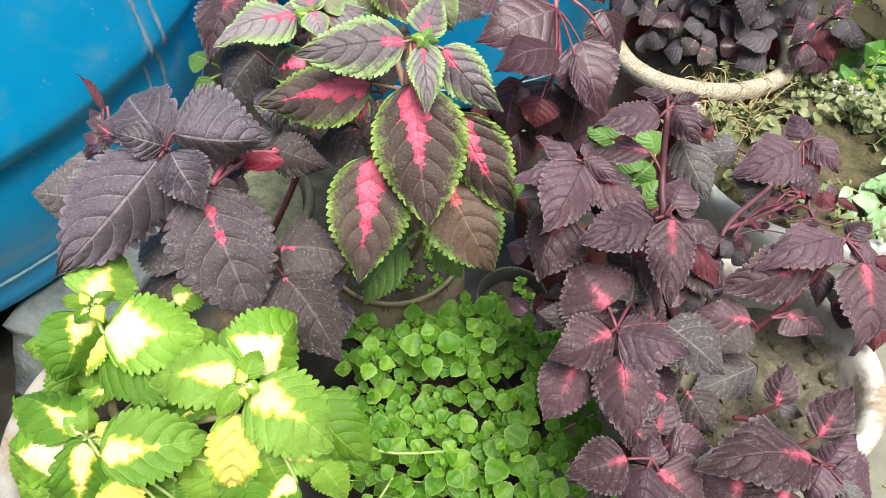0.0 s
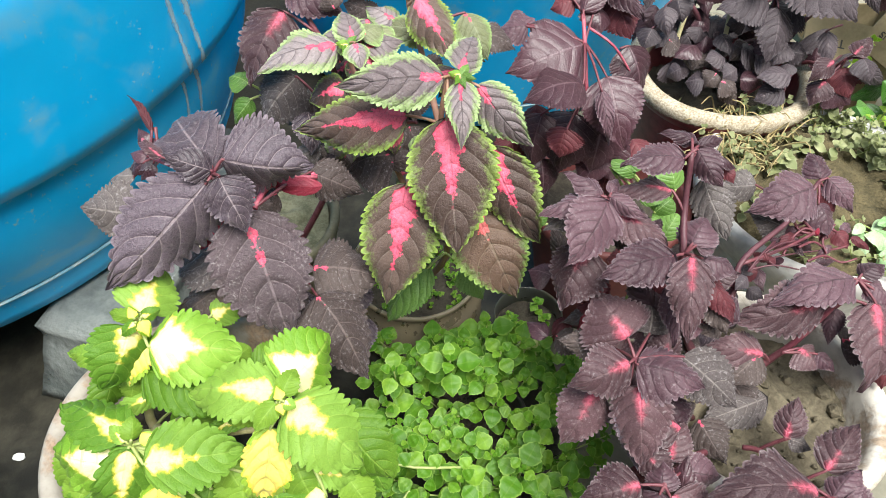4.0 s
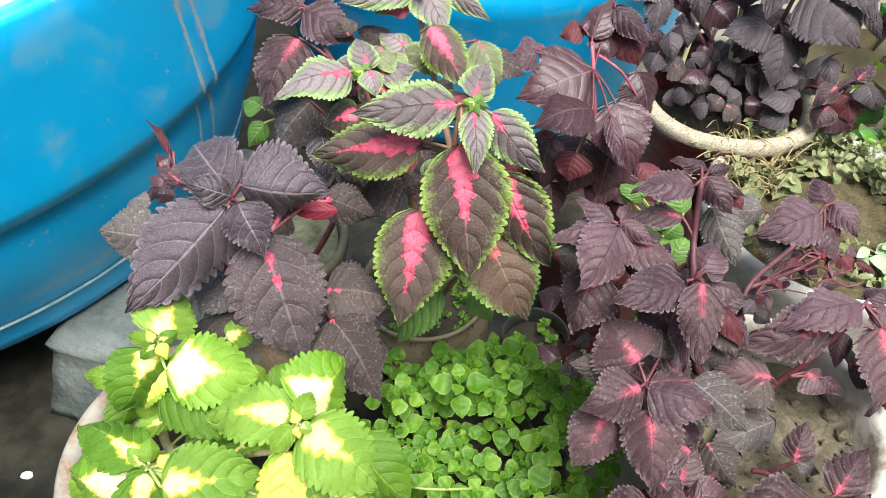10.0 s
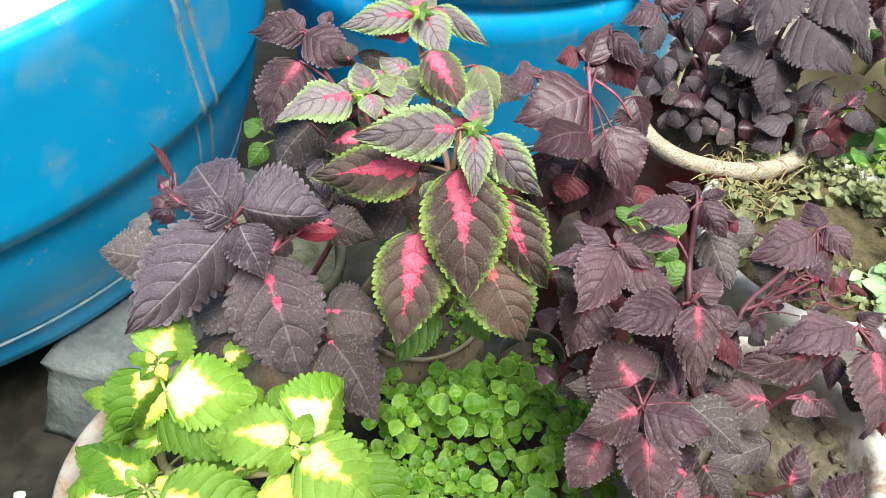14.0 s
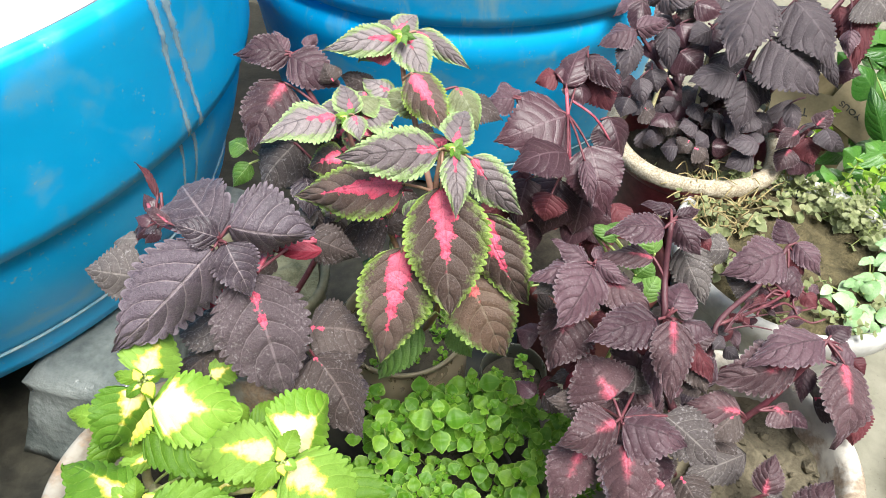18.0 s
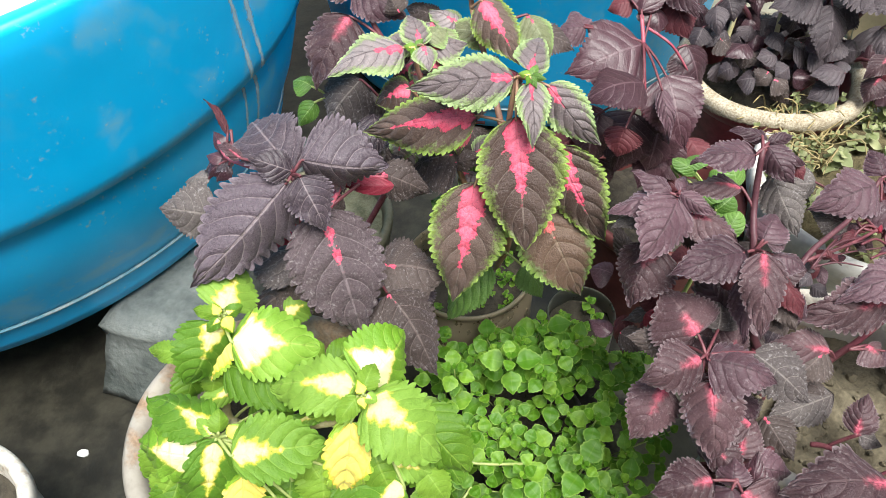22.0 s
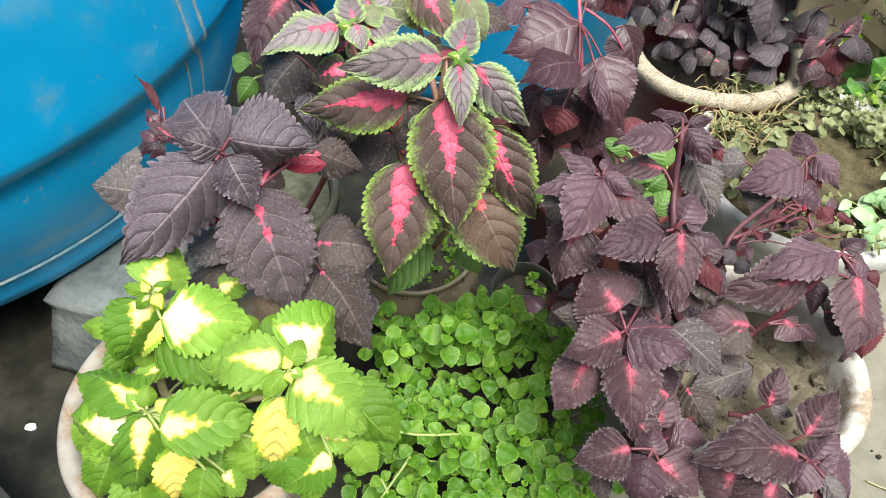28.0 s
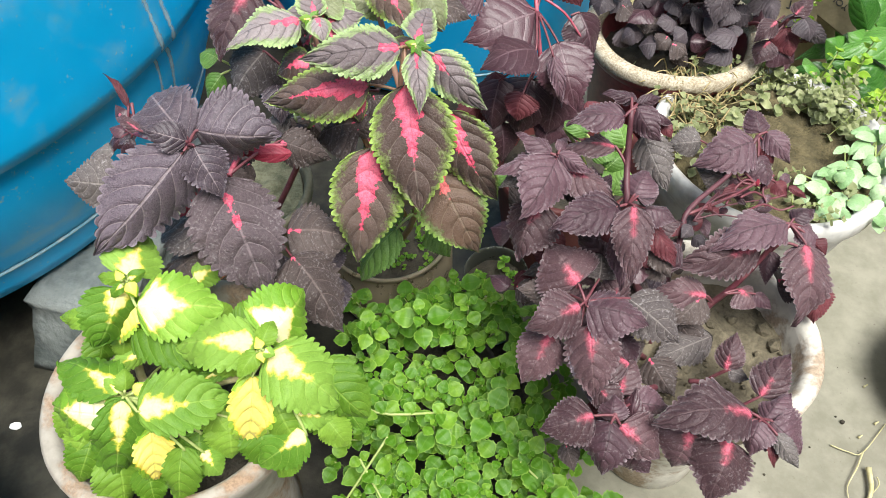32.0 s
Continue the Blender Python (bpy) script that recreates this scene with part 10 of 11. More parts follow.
leaf(shaded_coleus, "wine", (0.2627, 0.9942, 0.4094), (0.2520, 0.9533, 0.3707), 0.033, (-0.06, -0.68, 0.73), teeth=10, columns=6)
leaf(shaded_coleus, "brown", (0.3177, 0.9872, 0.4157), (0.3359, 0.9560, 0.3809), 0.035, (0.24, -0.66, 0.72), teeth=10, columns=6)
leaf(shaded_coleus, "winered", (0.3038, 0.9846, 0.3779), (0.3452, 0.9815, 0.3731), 0.039, (0.03, -0.70, 0.71), teeth=10, columns=6)
leaf(shaded_coleus, "plumdark", (0.3204, 0.9436, 0.3165), (0.2689, 0.9241, 0.2946), 0.053, (-0.35, -0.13, 0.93), teeth=10, columns=6)
leaf(shaded_coleus, "plumdark", (0.2976, 0.9445, 0.3513), (0.2726, 0.8979, 0.3319), 0.038, (-0.16, -0.30, 0.94), teeth=10, columns=6)
leaf(shaded_coleus, "plumdark", (0.3606, 0.9666, 0.2881), (0.4005, 0.9470, 0.2824), 0.063, (0.06, -0.17, 0.98), teeth=10, columns=6)
leaf(shaded_coleus, "plum", (0.2666, 0.9739, 0.3023), (0.2406, 0.9447, 0.2567), 0.044, (0.06, -0.86, 0.51), teeth=10, columns=6)
leaf(shaded_coleus, "wine", (0.3312, 0.9353, 0.3634), (0.3035, 0.9494, 0.3501), 0.034, (-0.57, -0.67, 0.48), teeth=10, columns=6)
leaf(shaded_coleus, "plumdark", (0.3113, 1.0445, 0.4022), (0.2871, 1.0422, 0.3766), 0.036, (-0.35, -0.84, 0.41), teeth=10, columns=6)
leaf(shaded_coleus, "wine", (0.3123, 1.0371, 0.3873), (0.2915, 0.9949, 0.3600), 0.030, (0.23, -0.61, 0.76), teeth=10, columns=6)
leaf(shaded_coleus, "plumdark", (0.3058, 0.9729, 0.2954), (0.3188, 0.9525, 0.2684), 0.050, (0.33, -0.67, 0.67), teeth=10, columns=6)
leaf(shaded_coleus, "plum", (0.2895, 1.0565, 0.3852), (0.2356, 1.0359, 0.3694), 0.036, (-0.11, -0.41, 0.91), teeth=10, columns=6)
leaf(shaded_coleus, "wine", (0.3108, 0.9283, 0.3609), (0.3090, 0.8867, 0.3379), 0.026, (-0.53, -0.39, 0.75), teeth=10, columns=6)
leaf(shaded_coleus, "brown", (0.2554, 0.9403, 0.3582), (0.2224, 0.9102, 0.3505), 0.037, (0.26, -0.50, 0.83), teeth=10, columns=6)
leaf(shaded_coleus, "plumdark", (0.2973, 1.0243, 0.3991), (0.3300, 1.0097, 0.3957), 0.039, (-0.31, -0.82, 0.49), teeth=10, columns=6)
leaf(shaded_coleus, "winered", (0.3625, 0.9490, 0.2871), (0.3758, 0.9215, 0.2417), 0.028, (-0.09, -0.86, 0.50), teeth=10, columns=6)
leaf(shaded_coleus, "brown", (0.3615, 1.0409, 0.3862), (0.3432, 1.0230, 0.3541), 0.042, (-0.57, -0.53, 0.62), teeth=10, columns=6)
leaf(shaded_coleus, "plum", (0.3950, 0.9731, 0.2965), (0.3876, 0.9422, 0.2458), 0.044, (-0.64, -0.61, 0.47), teeth=10, columns=6)
leaf(shaded_coleus, "plum", (0.2955, 0.9104, 0.3321), (0.3166, 0.8993, 0.2945), 0.037, (-0.17, -0.97, 0.19), teeth=10, columns=6)
leaf(shaded_coleus, "wine", (0.2990, 0.9576, 0.2767), (0.2617, 0.9397, 0.2791), 0.027, (0.36, -0.66, 0.66), teeth=10, columns=6)
leaf(shaded_coleus, "plum", (0.3187, 1.0275, 0.3502), (0.3146, 0.9854, 0.3207), 0.030, (-0.02, -0.57, 0.82), teeth=10, columns=6)
leaf(shaded_coleus, "wine", (0.3184, 0.9803, 0.3741), (0.3203, 0.9527, 0.3247), 0.036, (-0.30, -0.84, 0.46), teeth=10, columns=6)
leaf(shaded_coleus, "plumdark", (0.3834, 1.0594, 0.3816), (0.4200, 1.0392, 0.3617), 0.028, (-0.24, -0.87, 0.44), teeth=10, columns=6)
leaf(shaded_coleus, "plumdark", (0.3053, 0.9845, 0.3918), (0.2894, 0.9652, 0.3698), 0.033, (0.07, -0.77, 0.63), teeth=10, columns=6)
leaf(shaded_coleus, "plumdark", (0.2735, 0.9286, 0.3142), (0.3024, 0.9167, 0.2859), 0.032, (0.36, -0.67, 0.65), teeth=10, columns=6)
leaf(shaded_coleus, "winered", (0.3675, 0.9861, 0.3710), (0.4134, 0.9968, 0.3618), 0.028, (0.29, -0.72, 0.63), teeth=10, columns=6)
leaf(shaded_coleus, "brown", (0.5608, 1.0397, 0.3643), (0.6212, 1.0541, 0.3541), 0.068, (0.20, -0.14, 0.97), teeth=10, columns=6)
leaf(shaded_coleus, "plum", (0.5086, 1.0192, 0.3889), (0.5206, 0.9923, 0.3550), 0.039, (-0.11, -0.80, 0.59), teeth=10, columns=6)
leaf(shaded_coleus, "winered", (0.5511, 1.0411, 0.3819), (0.4913, 1.0008, 0.3687), 0.040, (0.10, -0.45, 0.89), teeth=10, columns=6)
leaf(shaded_coleus, "wine", (0.4780, 0.9561, 0.3920), (0.4929, 0.9098, 0.3631), 0.032, (-0.42, -0.57, 0.70), teeth=10, columns=6)
leaf(shaded_coleus, "winered", (0.4812, 0.9548, 0.3791), (0.4558, 0.9178, 0.3664), 0.039, (-0.42, -0.03, 0.91), teeth=10, columns=6)
leaf(shaded_coleus, "wine", (0.4848, 0.9856, 0.3683), (0.4552, 0.9578, 0.3353), 0.029, (-0.09, -0.72, 0.69), teeth=10, columns=6)
leaf(shaded_coleus, "wine", (0.5470, 0.9448, 0.3381), (0.5754, 0.9268, 0.3418), 0.037, (-0.46, -0.59, 0.67), teeth=10, columns=6)
leaf(shaded_coleus, "wine", (0.4992, 1.0047, 0.3792), (0.5377, 0.9653, 0.3634), 0.037, (-0.39, -0.65, 0.66), teeth=10, columns=6)
leaf(shaded_coleus, "brown", (0.4996, 0.9677, 0.3830), (0.4419, 0.9338, 0.3691), 0.032, (-0.17, -0.12, 0.98), teeth=10, columns=6)
leaf(shaded_coleus, "plumdark", (0.4701, 0.9479, 0.3915), (0.4523, 0.9246, 0.3731), 0.033, (-0.29, -0.45, 0.85), teeth=10, columns=6)
leaf(shaded_coleus, "wine", (0.4732, 0.9498, 0.3471), (0.4448, 0.9594, 0.3404), 0.053, (-0.27, -0.13, 0.95), teeth=10, columns=6)
leaf(shaded_coleus, "brown", (0.4723, 0.9888, 0.3986), (0.5221, 0.9858, 0.3723), 0.055, (0.35, -0.59, 0.73), teeth=10, columns=6)
leaf(shaded_coleus, "plum", (0.4840, 0.9894, 0.3777), (0.5097, 0.9687, 0.3741), 0.042, (-0.25, -0.46, 0.85), teeth=10, columns=6)
leaf(shaded_coleus, "plumdark", (0.5378, 0.9755, 0.3643), (0.5074, 0.9523, 0.3416), 0.035, (-0.09, -0.63, 0.77), teeth=10, columns=6)
stem(shaded_coleus, ((0.4052, 0.9077, 0.4090), (0.3887, 0.8873, 0.3610), (0.3952, 0.8961, 0.3001), (0.3700, 0.8800, 0.2200)), 0.0026, 0.0045, STEM_DARK)
stem(shaded_coleus, ((0.2469, 0.9160, 0.4000), (0.2766, 0.9065, 0.3636), (0.3227, 0.8957, 0.2983), (0.3350, 0.8900, 0.2200)), 0.0024, 0.0042, STEM_DARK)
stem(shaded_coleus, ((0.2756, 0.8785, 0.2946), (0.2837, 0.8958, 0.3255), (0.2916, 0.9098, 0.3531)), 0.0035, 0.0030, STEM_PALE)
stem(shaded_coleus, ((0.3394, 0.8789, 0.2962), (0.3429, 0.8962, 0.3269), (0.3498, 0.9270, 0.3709)), 0.0035, 0.0030, STEM_PALE)
stem(shaded_coleus, ((0.5493, 0.9994, 0.4310), (0.4977, 0.9503, 0.3963), (0.4620, 0.9168, 0.3353), (0.3700, 0.9000, 0.2200)), 0.0026, 0.0040, STEM_DARK)
stem(shaded_coleus, ((0.4662, 0.8110, 0.3303), (0.4594, 0.8272, 0.3041), (0.4396, 0.8651, 0.2847), (0.3800, 0.8700, 0.2200)), 0.0020, 0.0034, STEM_RED)

broad_leaf_plant = thing("leafy_plant", (0.700, 0.980, 0.000), "bright green broad-leaved plant behind the pots", "leafy plant")
leaf(broad_leaf_plant, "bright", (0.6744, 1.0458, 0.3391), (0.5975, 1.0241, 0.3444), 0.040, (0.12, -0.18, 0.98), (0.7275, 0.9204, 0.1628), pet_mat=STEM_GREEN, jag=0.0, teeth=10, wave=0.02, pucker=0.01)
leaf(broad_leaf_plant, "bright", (0.6881, 1.0208, 0.3151), (0.6150, 1.0088, 0.3300), 0.044, (0.25, -0.49, 0.84), (0.7275, 0.9204, 0.1628), pet_mat=STEM_GREEN, jag=0.0, teeth=10, wave=0.02, pucker=0.01)
leaf(broad_leaf_plant, "bright", (0.6393, 0.8947, 0.2477), (0.6043, 0.9376, 0.3164), 0.039, (-0.40, -0.86, 0.33), (0.7275, 0.9204, 0.1628), pet_mat=STEM_GREEN, jag=0.0, teeth=10, wave=0.02, pucker=0.01)
leaf(broad_leaf_plant, "bright", (0.7164, 0.9460, 0.2431), (0.6407, 0.9476, 0.2711), 0.093, (0.31, -0.39, 0.87), (0.7275, 0.9204, 0.1628), pet_mat=STEM_GREEN, jag=0.0, teeth=10, wave=0.02, pucker=0.01)
leaf(broad_leaf_plant, "bright", (0.7066, 0.8891, 0.2435), (0.5738, 0.8547, 0.2355), 0.058, (0.01, -0.26, 0.97), (0.7275, 0.9204, 0.1628), pet_mat=STEM_GREEN, jag=0.0, teeth=10, wave=0.02, pucker=0.01)
leaf(broad_leaf_plant, "bright", (0.6624, 1.0082, 0.3024), (0.6741, 1.0337, 0.3552), 0.047, (-0.31, -0.83, 0.47), (0.7275, 0.9204, 0.1628), pet_mat=STEM_GREEN, jag=0.0, teeth=10, wave=0.02, pucker=0.01)
leaf(broad_leaf_plant, "bright", (0.6481, 1.0519, 0.3445), (0.6221, 1.0580, 0.3777), 0.036, (0.11, -0.96, 0.26), (0.7275, 0.9204, 0.1628), pet_mat=STEM_GREEN, jag=0.0, teeth=10, wave=0.02, pucker=0.01)
leaf(broad_leaf_plant, "bright", (0.6741, 0.8528, 0.2076), (0.6112, 0.8431, 0.2250), 0.062, (0.30, -0.41, 0.86), (0.7275, 0.9204, 0.1628), pet_mat=STEM_GREEN, jag=0.0, teeth=10, wave=0.02, pucker=0.01)
leaf(broad_leaf_plant, "bright", (0.6102, 1.0079, 0.3011), (0.5791, 1.0086, 0.3291), 0.033, (0.22, -0.94, 0.27), (0.7275, 0.9204, 0.1628), pet_mat=STEM_GREEN, jag=0.0, teeth=10, wave=0.02, pucker=0.01)
leaf(broad_leaf_plant, "bright", (0.6359, 1.0206, 0.3139), (0.5972, 1.0333, 0.3533), 0.049, (0.31, -0.77, 0.56), (0.7275, 0.9204, 0.1628), pet_mat=STEM_GREEN, jag=0.0, teeth=10, wave=0.02, pucker=0.01)
leaf(broad_leaf_plant, "bright", (0.7134, 1.0523, 0.3461), (0.6561, 1.0643, 0.3845), 0.065, (-0.02, -0.96, 0.27), (0.7275, 0.9204, 0.1628), pet_mat=STEM_GREEN, jag=0.0, teeth=10, wave=0.02, pucker=0.01)
leaf(broad_leaf_plant, "bright", (0.7324, 0.9961, 0.2920), (0.6668, 0.9907, 0.3134), 0.079, (0.30, -0.55, 0.78), (0.7275, 0.9204, 0.1628), pet_mat=STEM_GREEN, jag=0.0, teeth=10, wave=0.02, pucker=0.01)
leaf(broad_leaf_plant, "bright", (0.6484, 0.8707, 0.2245), (0.6019, 0.8785, 0.2591), 0.058, (0.43, -0.56, 0.71), (0.7275, 0.9204, 0.1628), pet_mat=STEM_GREEN, jag=0.0, teeth=10, wave=0.02, pucker=0.01)
leaf(broad_leaf_plant, "bright", (0.6459, 0.9768, 0.2717), (0.6068, 0.9965, 0.3179), 0.050, (0.22, -0.82, 0.53), (0.7275, 0.9204, 0.1628), pet_mat=STEM_GREEN, jag=0.0, teeth=10, wave=0.02, pucker=0.01)
leaf(broad_leaf_plant, "bright", (0.6405, 0.8526, 0.2068), (0.5781, 0.8489, 0.2299), 0.045, (0.26, -0.76, 0.59), (0.7275, 0.9204, 0.1628), pet_mat=STEM_GREEN, jag=0.0, teeth=10, wave=0.02, pucker=0.01)
leaf(broad_leaf_plant, "bright", (0.6065, 0.8705, 0.2235), (0.5692, 0.8724, 0.2526), 0.042, (0.30, -0.85, 0.44), (0.7275, 0.9204, 0.1628), pet_mat=STEM_GREEN, jag=0.0, teeth=10, wave=0.02, pucker=0.01)
leaf(broad_leaf_plant, "bright", (0.6732, 0.8829, 0.2368), (0.6105, 0.8668, 0.2478), 0.078, (0.18, -0.05, 0.98), (0.7275, 0.9204, 0.1628), pet_mat=STEM_GREEN, jag=0.0, teeth=10, wave=0.02, pucker=0.01)
leaf(broad_leaf_plant, "bright", (0.6664, 0.8286, 0.1841), (0.6158, 0.8254, 0.2079), 0.068, (0.41, -0.37, 0.83), (0.7275, 0.9204, 0.1628), pet_mat=STEM_GREEN, jag=0.0, teeth=10, wave=0.02, pucker=0.01)
leaf(broad_leaf_plant, "bright", (0.6074, 0.8404, 0.1943), (0.5743, 0.8370, 0.2183), 0.064, (0.59, -0.25, 0.77), (0.7275, 0.9204, 0.1628), pet_mat=STEM_GREEN, jag=0.0, teeth=10, wave=0.02, pucker=0.01)
leaf(broad_leaf_plant, "bright", (0.5735, 0.8522, 0.2052), (0.5370, 0.8486, 0.2289), 0.058, (0.55, -0.23, 0.80), (0.7275, 0.9204, 0.1628), pet_mat=STEM_GREEN, jag=0.0, teeth=10, wave=0.02, pucker=0.01)
leaf(broad_leaf_plant, "bright", (0.5904, 0.8463, 0.1998), (0.5540, 0.8281, 0.2092), 0.039, (0.34, -0.21, 0.92), (0.7275, 0.9204, 0.1628), pet_mat=STEM_GREEN, jag=0.0, teeth=10, wave=0.02, pucker=0.01)
stem(broad_leaf_plant, ((0.6738, 1.0704, 0.3350), (0.7162, 0.9981, 0.2379), (0.7408, 0.9358, 0.1501), (0.7200, 0.9700, 0.0000)), 0.0030, 0.0050, STEM_GREEN)
leaf(broad_leaf_plant, "bright", (0.7296, 1.0180, 0.0777), (0.7574, 1.1163, 0.0625), 0.054, (-0.76, 0.30, 0.58), teeth=8, jag=0.0, columns=6)
leaf(broad_leaf_plant, "bright", (0.8323, 1.1470, 0.1234), (0.7382, 1.1123, 0.1433), 0.038, (0.39, -0.87, 0.32), teeth=8, jag=0.0, columns=6)
leaf(broad_leaf_plant, "bright", (0.7627, 1.2326, 0.1171), (0.8873, 1.3440, 0.0939), 0.050, (0.63, -0.61, 0.47), teeth=8, jag=0.0, columns=6)
leaf(broad_leaf_plant, "bright", (0.7182, 1.0955, 0.1128), (0.6993, 1.1643, 0.1243), 0.044, (-0.58, -0.29, 0.76), teeth=8, jag=0.0, columns=6)
leaf(broad_leaf_plant, "bright", (0.9058, 1.1614, 0.0799), (0.9754, 1.1135, 0.0792), 0.045, (-0.57, -0.82, 0.04), teeth=8, jag=0.0, columns=6)
leaf(broad_leaf_plant, "bright", (0.7125, 0.9656, 0.1833), (0.6402, 0.8575, 0.2060), 0.033, (-0.31, 0.39, 0.87), teeth=8, jag=0.0, columns=6)
leaf(broad_leaf_plant, "bright", (0.6696, 1.0091, 0.1583), (0.7687, 1.0478, 0.1585), 0.038, (0.13, -0.33, 0.94), teeth=8, jag=0.0, columns=6)
leaf(broad_leaf_plant, "bright", (0.8629, 1.2023, 0.0700), (0.9546, 1.2577, 0.0821), 0.044, (0.03, -0.26, 0.97), teeth=8, jag=0.0, columns=6)
leaf(broad_leaf_plant, "bright", (0.7685, 1.2295, 0.0974), (0.6583, 1.1456, 0.1174), 0.056, (0.57, -0.63, 0.53), teeth=8, jag=0.0, columns=6)
leaf(broad_leaf_plant, "bright", (0.8089, 1.2228, 0.1528), (0.8703, 1.2171, 0.1688), 0.048, (-0.27, -0.41, 0.87), teeth=8, jag=0.0, columns=6)
leaf(broad_leaf_plant, "bright", (0.9232, 1.2563, 0.0838), (0.8379, 1.2187, 0.0784), 0.047, (0.24, -0.66, 0.71), teeth=8, jag=0.0, columns=6)
leaf(broad_leaf_plant, "bright", (0.9130, 1.2951, 0.0733), (0.9522, 1.2427, 0.0746), 0.048, (-0.79, -0.59, 0.17), teeth=8, jag=0.0, columns=6)
leaf(broad_leaf_plant, "bright", (0.6897, 0.9537, 0.1972), (0.7528, 0.9561, 0.1756), 0.037, (0.15, -0.93, 0.33), teeth=8, jag=0.0, columns=6)
leaf(broad_leaf_plant, "bright", (0.7848, 1.0836, 0.1951), (0.8966, 1.1113, 0.1777), 0.054, (0.24, -0.44, 0.86), teeth=8, jag=0.0, columns=6)
leaf(broad_leaf_plant, "bright", (0.7484, 0.9377, 0.1987), (0.6812, 0.9352, 0.2269), 0.040, (0.00, -1.00, -0.08), teeth=8, jag=0.0, columns=6)
leaf(broad_leaf_plant, "bright", (0.8161, 1.1276, 0.1262), (0.8157, 1.0498, 0.1311), 0.045, (-0.48, 0.06, 0.88), teeth=8, jag=0.0, columns=6)
leaf(broad_leaf_plant, "bright", (0.7160, 0.9964, 0.1602), (0.6472, 0.9883, 0.1518), 0.037, (0.05, -0.90, 0.43), teeth=8, jag=0.0, columns=6)
leaf(broad_leaf_plant, "bright", (0.8186, 1.2346, 0.1615), (0.8868, 1.4222, 0.1329), 0.046, (-0.59, 0.33, 0.74), teeth=8, jag=0.0, columns=6)
leaf(broad_leaf_plant, "bright", (0.6261, 0.9093, 0.1658), (0.5639, 0.9297, 0.1478), 0.034, (-0.40, -0.69, 0.61), teeth=8, jag=0.0, columns=6)
leaf(broad_leaf_plant, "bright", (0.8869, 1.1600, 0.0609), (0.8308, 1.2267, 0.0755), 0.062, (-0.29, -0.43, 0.85), teeth=8, jag=0.0, columns=6)
leaf(broad_leaf_plant, "bright", (0.7733, 1.1912, 0.1366), (0.8285, 1.1698, 0.1631), 0.050, (-0.50, -0.73, 0.46), teeth=8, jag=0.0, columns=6)
leaf(broad_leaf_plant, "bright", (0.7015, 0.9106, 0.1697), (0.6566, 0.8393, 0.1514), 0.040, (-0.60, 0.18, 0.78), teeth=8, jag=0.0, columns=6)
leaf(broad_leaf_plant, "bright", (0.9243, 1.2445, 0.1007), (0.8745, 1.3205, 0.1117), 0.058, (-0.56, -0.47, 0.68), teeth=8, jag=0.0, columns=6)
leaf(broad_leaf_plant, "bright", (0.8517, 1.1090, 0.1107), (0.7565, 1.0578, 0.1124), 0.050, (0.36, -0.65, 0.66), teeth=8, jag=0.0, columns=6)
leaf(broad_leaf_plant, "bright", (0.7169, 1.0733, 0.0979), (0.6265, 1.0059, 0.1177), 0.039, (0.53, -0.51, 0.68), teeth=8, jag=0.0, columns=6)
leaf(broad_leaf_plant, "bright", (0.8809, 1.1654, 0.0988), (0.9915, 1.2549, 0.0905), 0.057, (0.44, -0.48, 0.76), teeth=8, jag=0.0, columns=6)


# ---------- small-leaved plants ----------
def small_leaf_material(name, a, b, edge, rough=0.42, glow=0.2):
    k = Nodes(name)
    uv = k.split(k.coords("UV"))
    side = k.math("ABSOLUTE", k.math("MULTIPLY_ADD", uv[0], 2.0, -1.0))
    ob = k.position()
    n, fine = k.noise(90.0, 3.0, 0.6, ob), k.noise(500.0, 2.0, 0.6, ob)
    tone = k.math("ADD", k.math("MULTIPLY", n, 0.6), k.math("MULTIPLY_ADD", k.island(), 0.5, k.math("MULTIPLY_ADD", k.random(), 0.5, -0.5)))
    colour = k.mix(k.step(tone, 0.0, 0.9), a, b)
    colour = k.mix(k.math("MULTIPLY", k.step(side, 0.75, 1.0), 0.35), colour, edge)
    colour = k.mix(k.math("MULTIPLY", k.step(side, 0.09, 0.02), 0.08), colour, edge)
    k.bump(k.math("ADD", fine, k.math("MULTIPLY", n, 0.6)), 0.3, 0.001)
    return k.finish(colour, rough, spec=0.35, glow=glow)


HERB = small_leaf_material("creeping_herb_leaf", (0.075, 0.20, 0.008), (0.31, 0.51, 0.05), (0.42, 0.60, 0.12), 0.5)
WEED = small_leaf_material("dry_weed_leaf", (0.19, 0.225, 0.09), (0.42, 0.435, 0.235), (0.48, 0.47, 0.31), 0.6, 0.15)
SPRIG = small_leaf_material("yellow_green_sprig_leaf", (0.22, 0.40, 0.03), (0.40, 0.55, 0.07), (0.55, 0.65, 0.2), 0.45, 0.25)


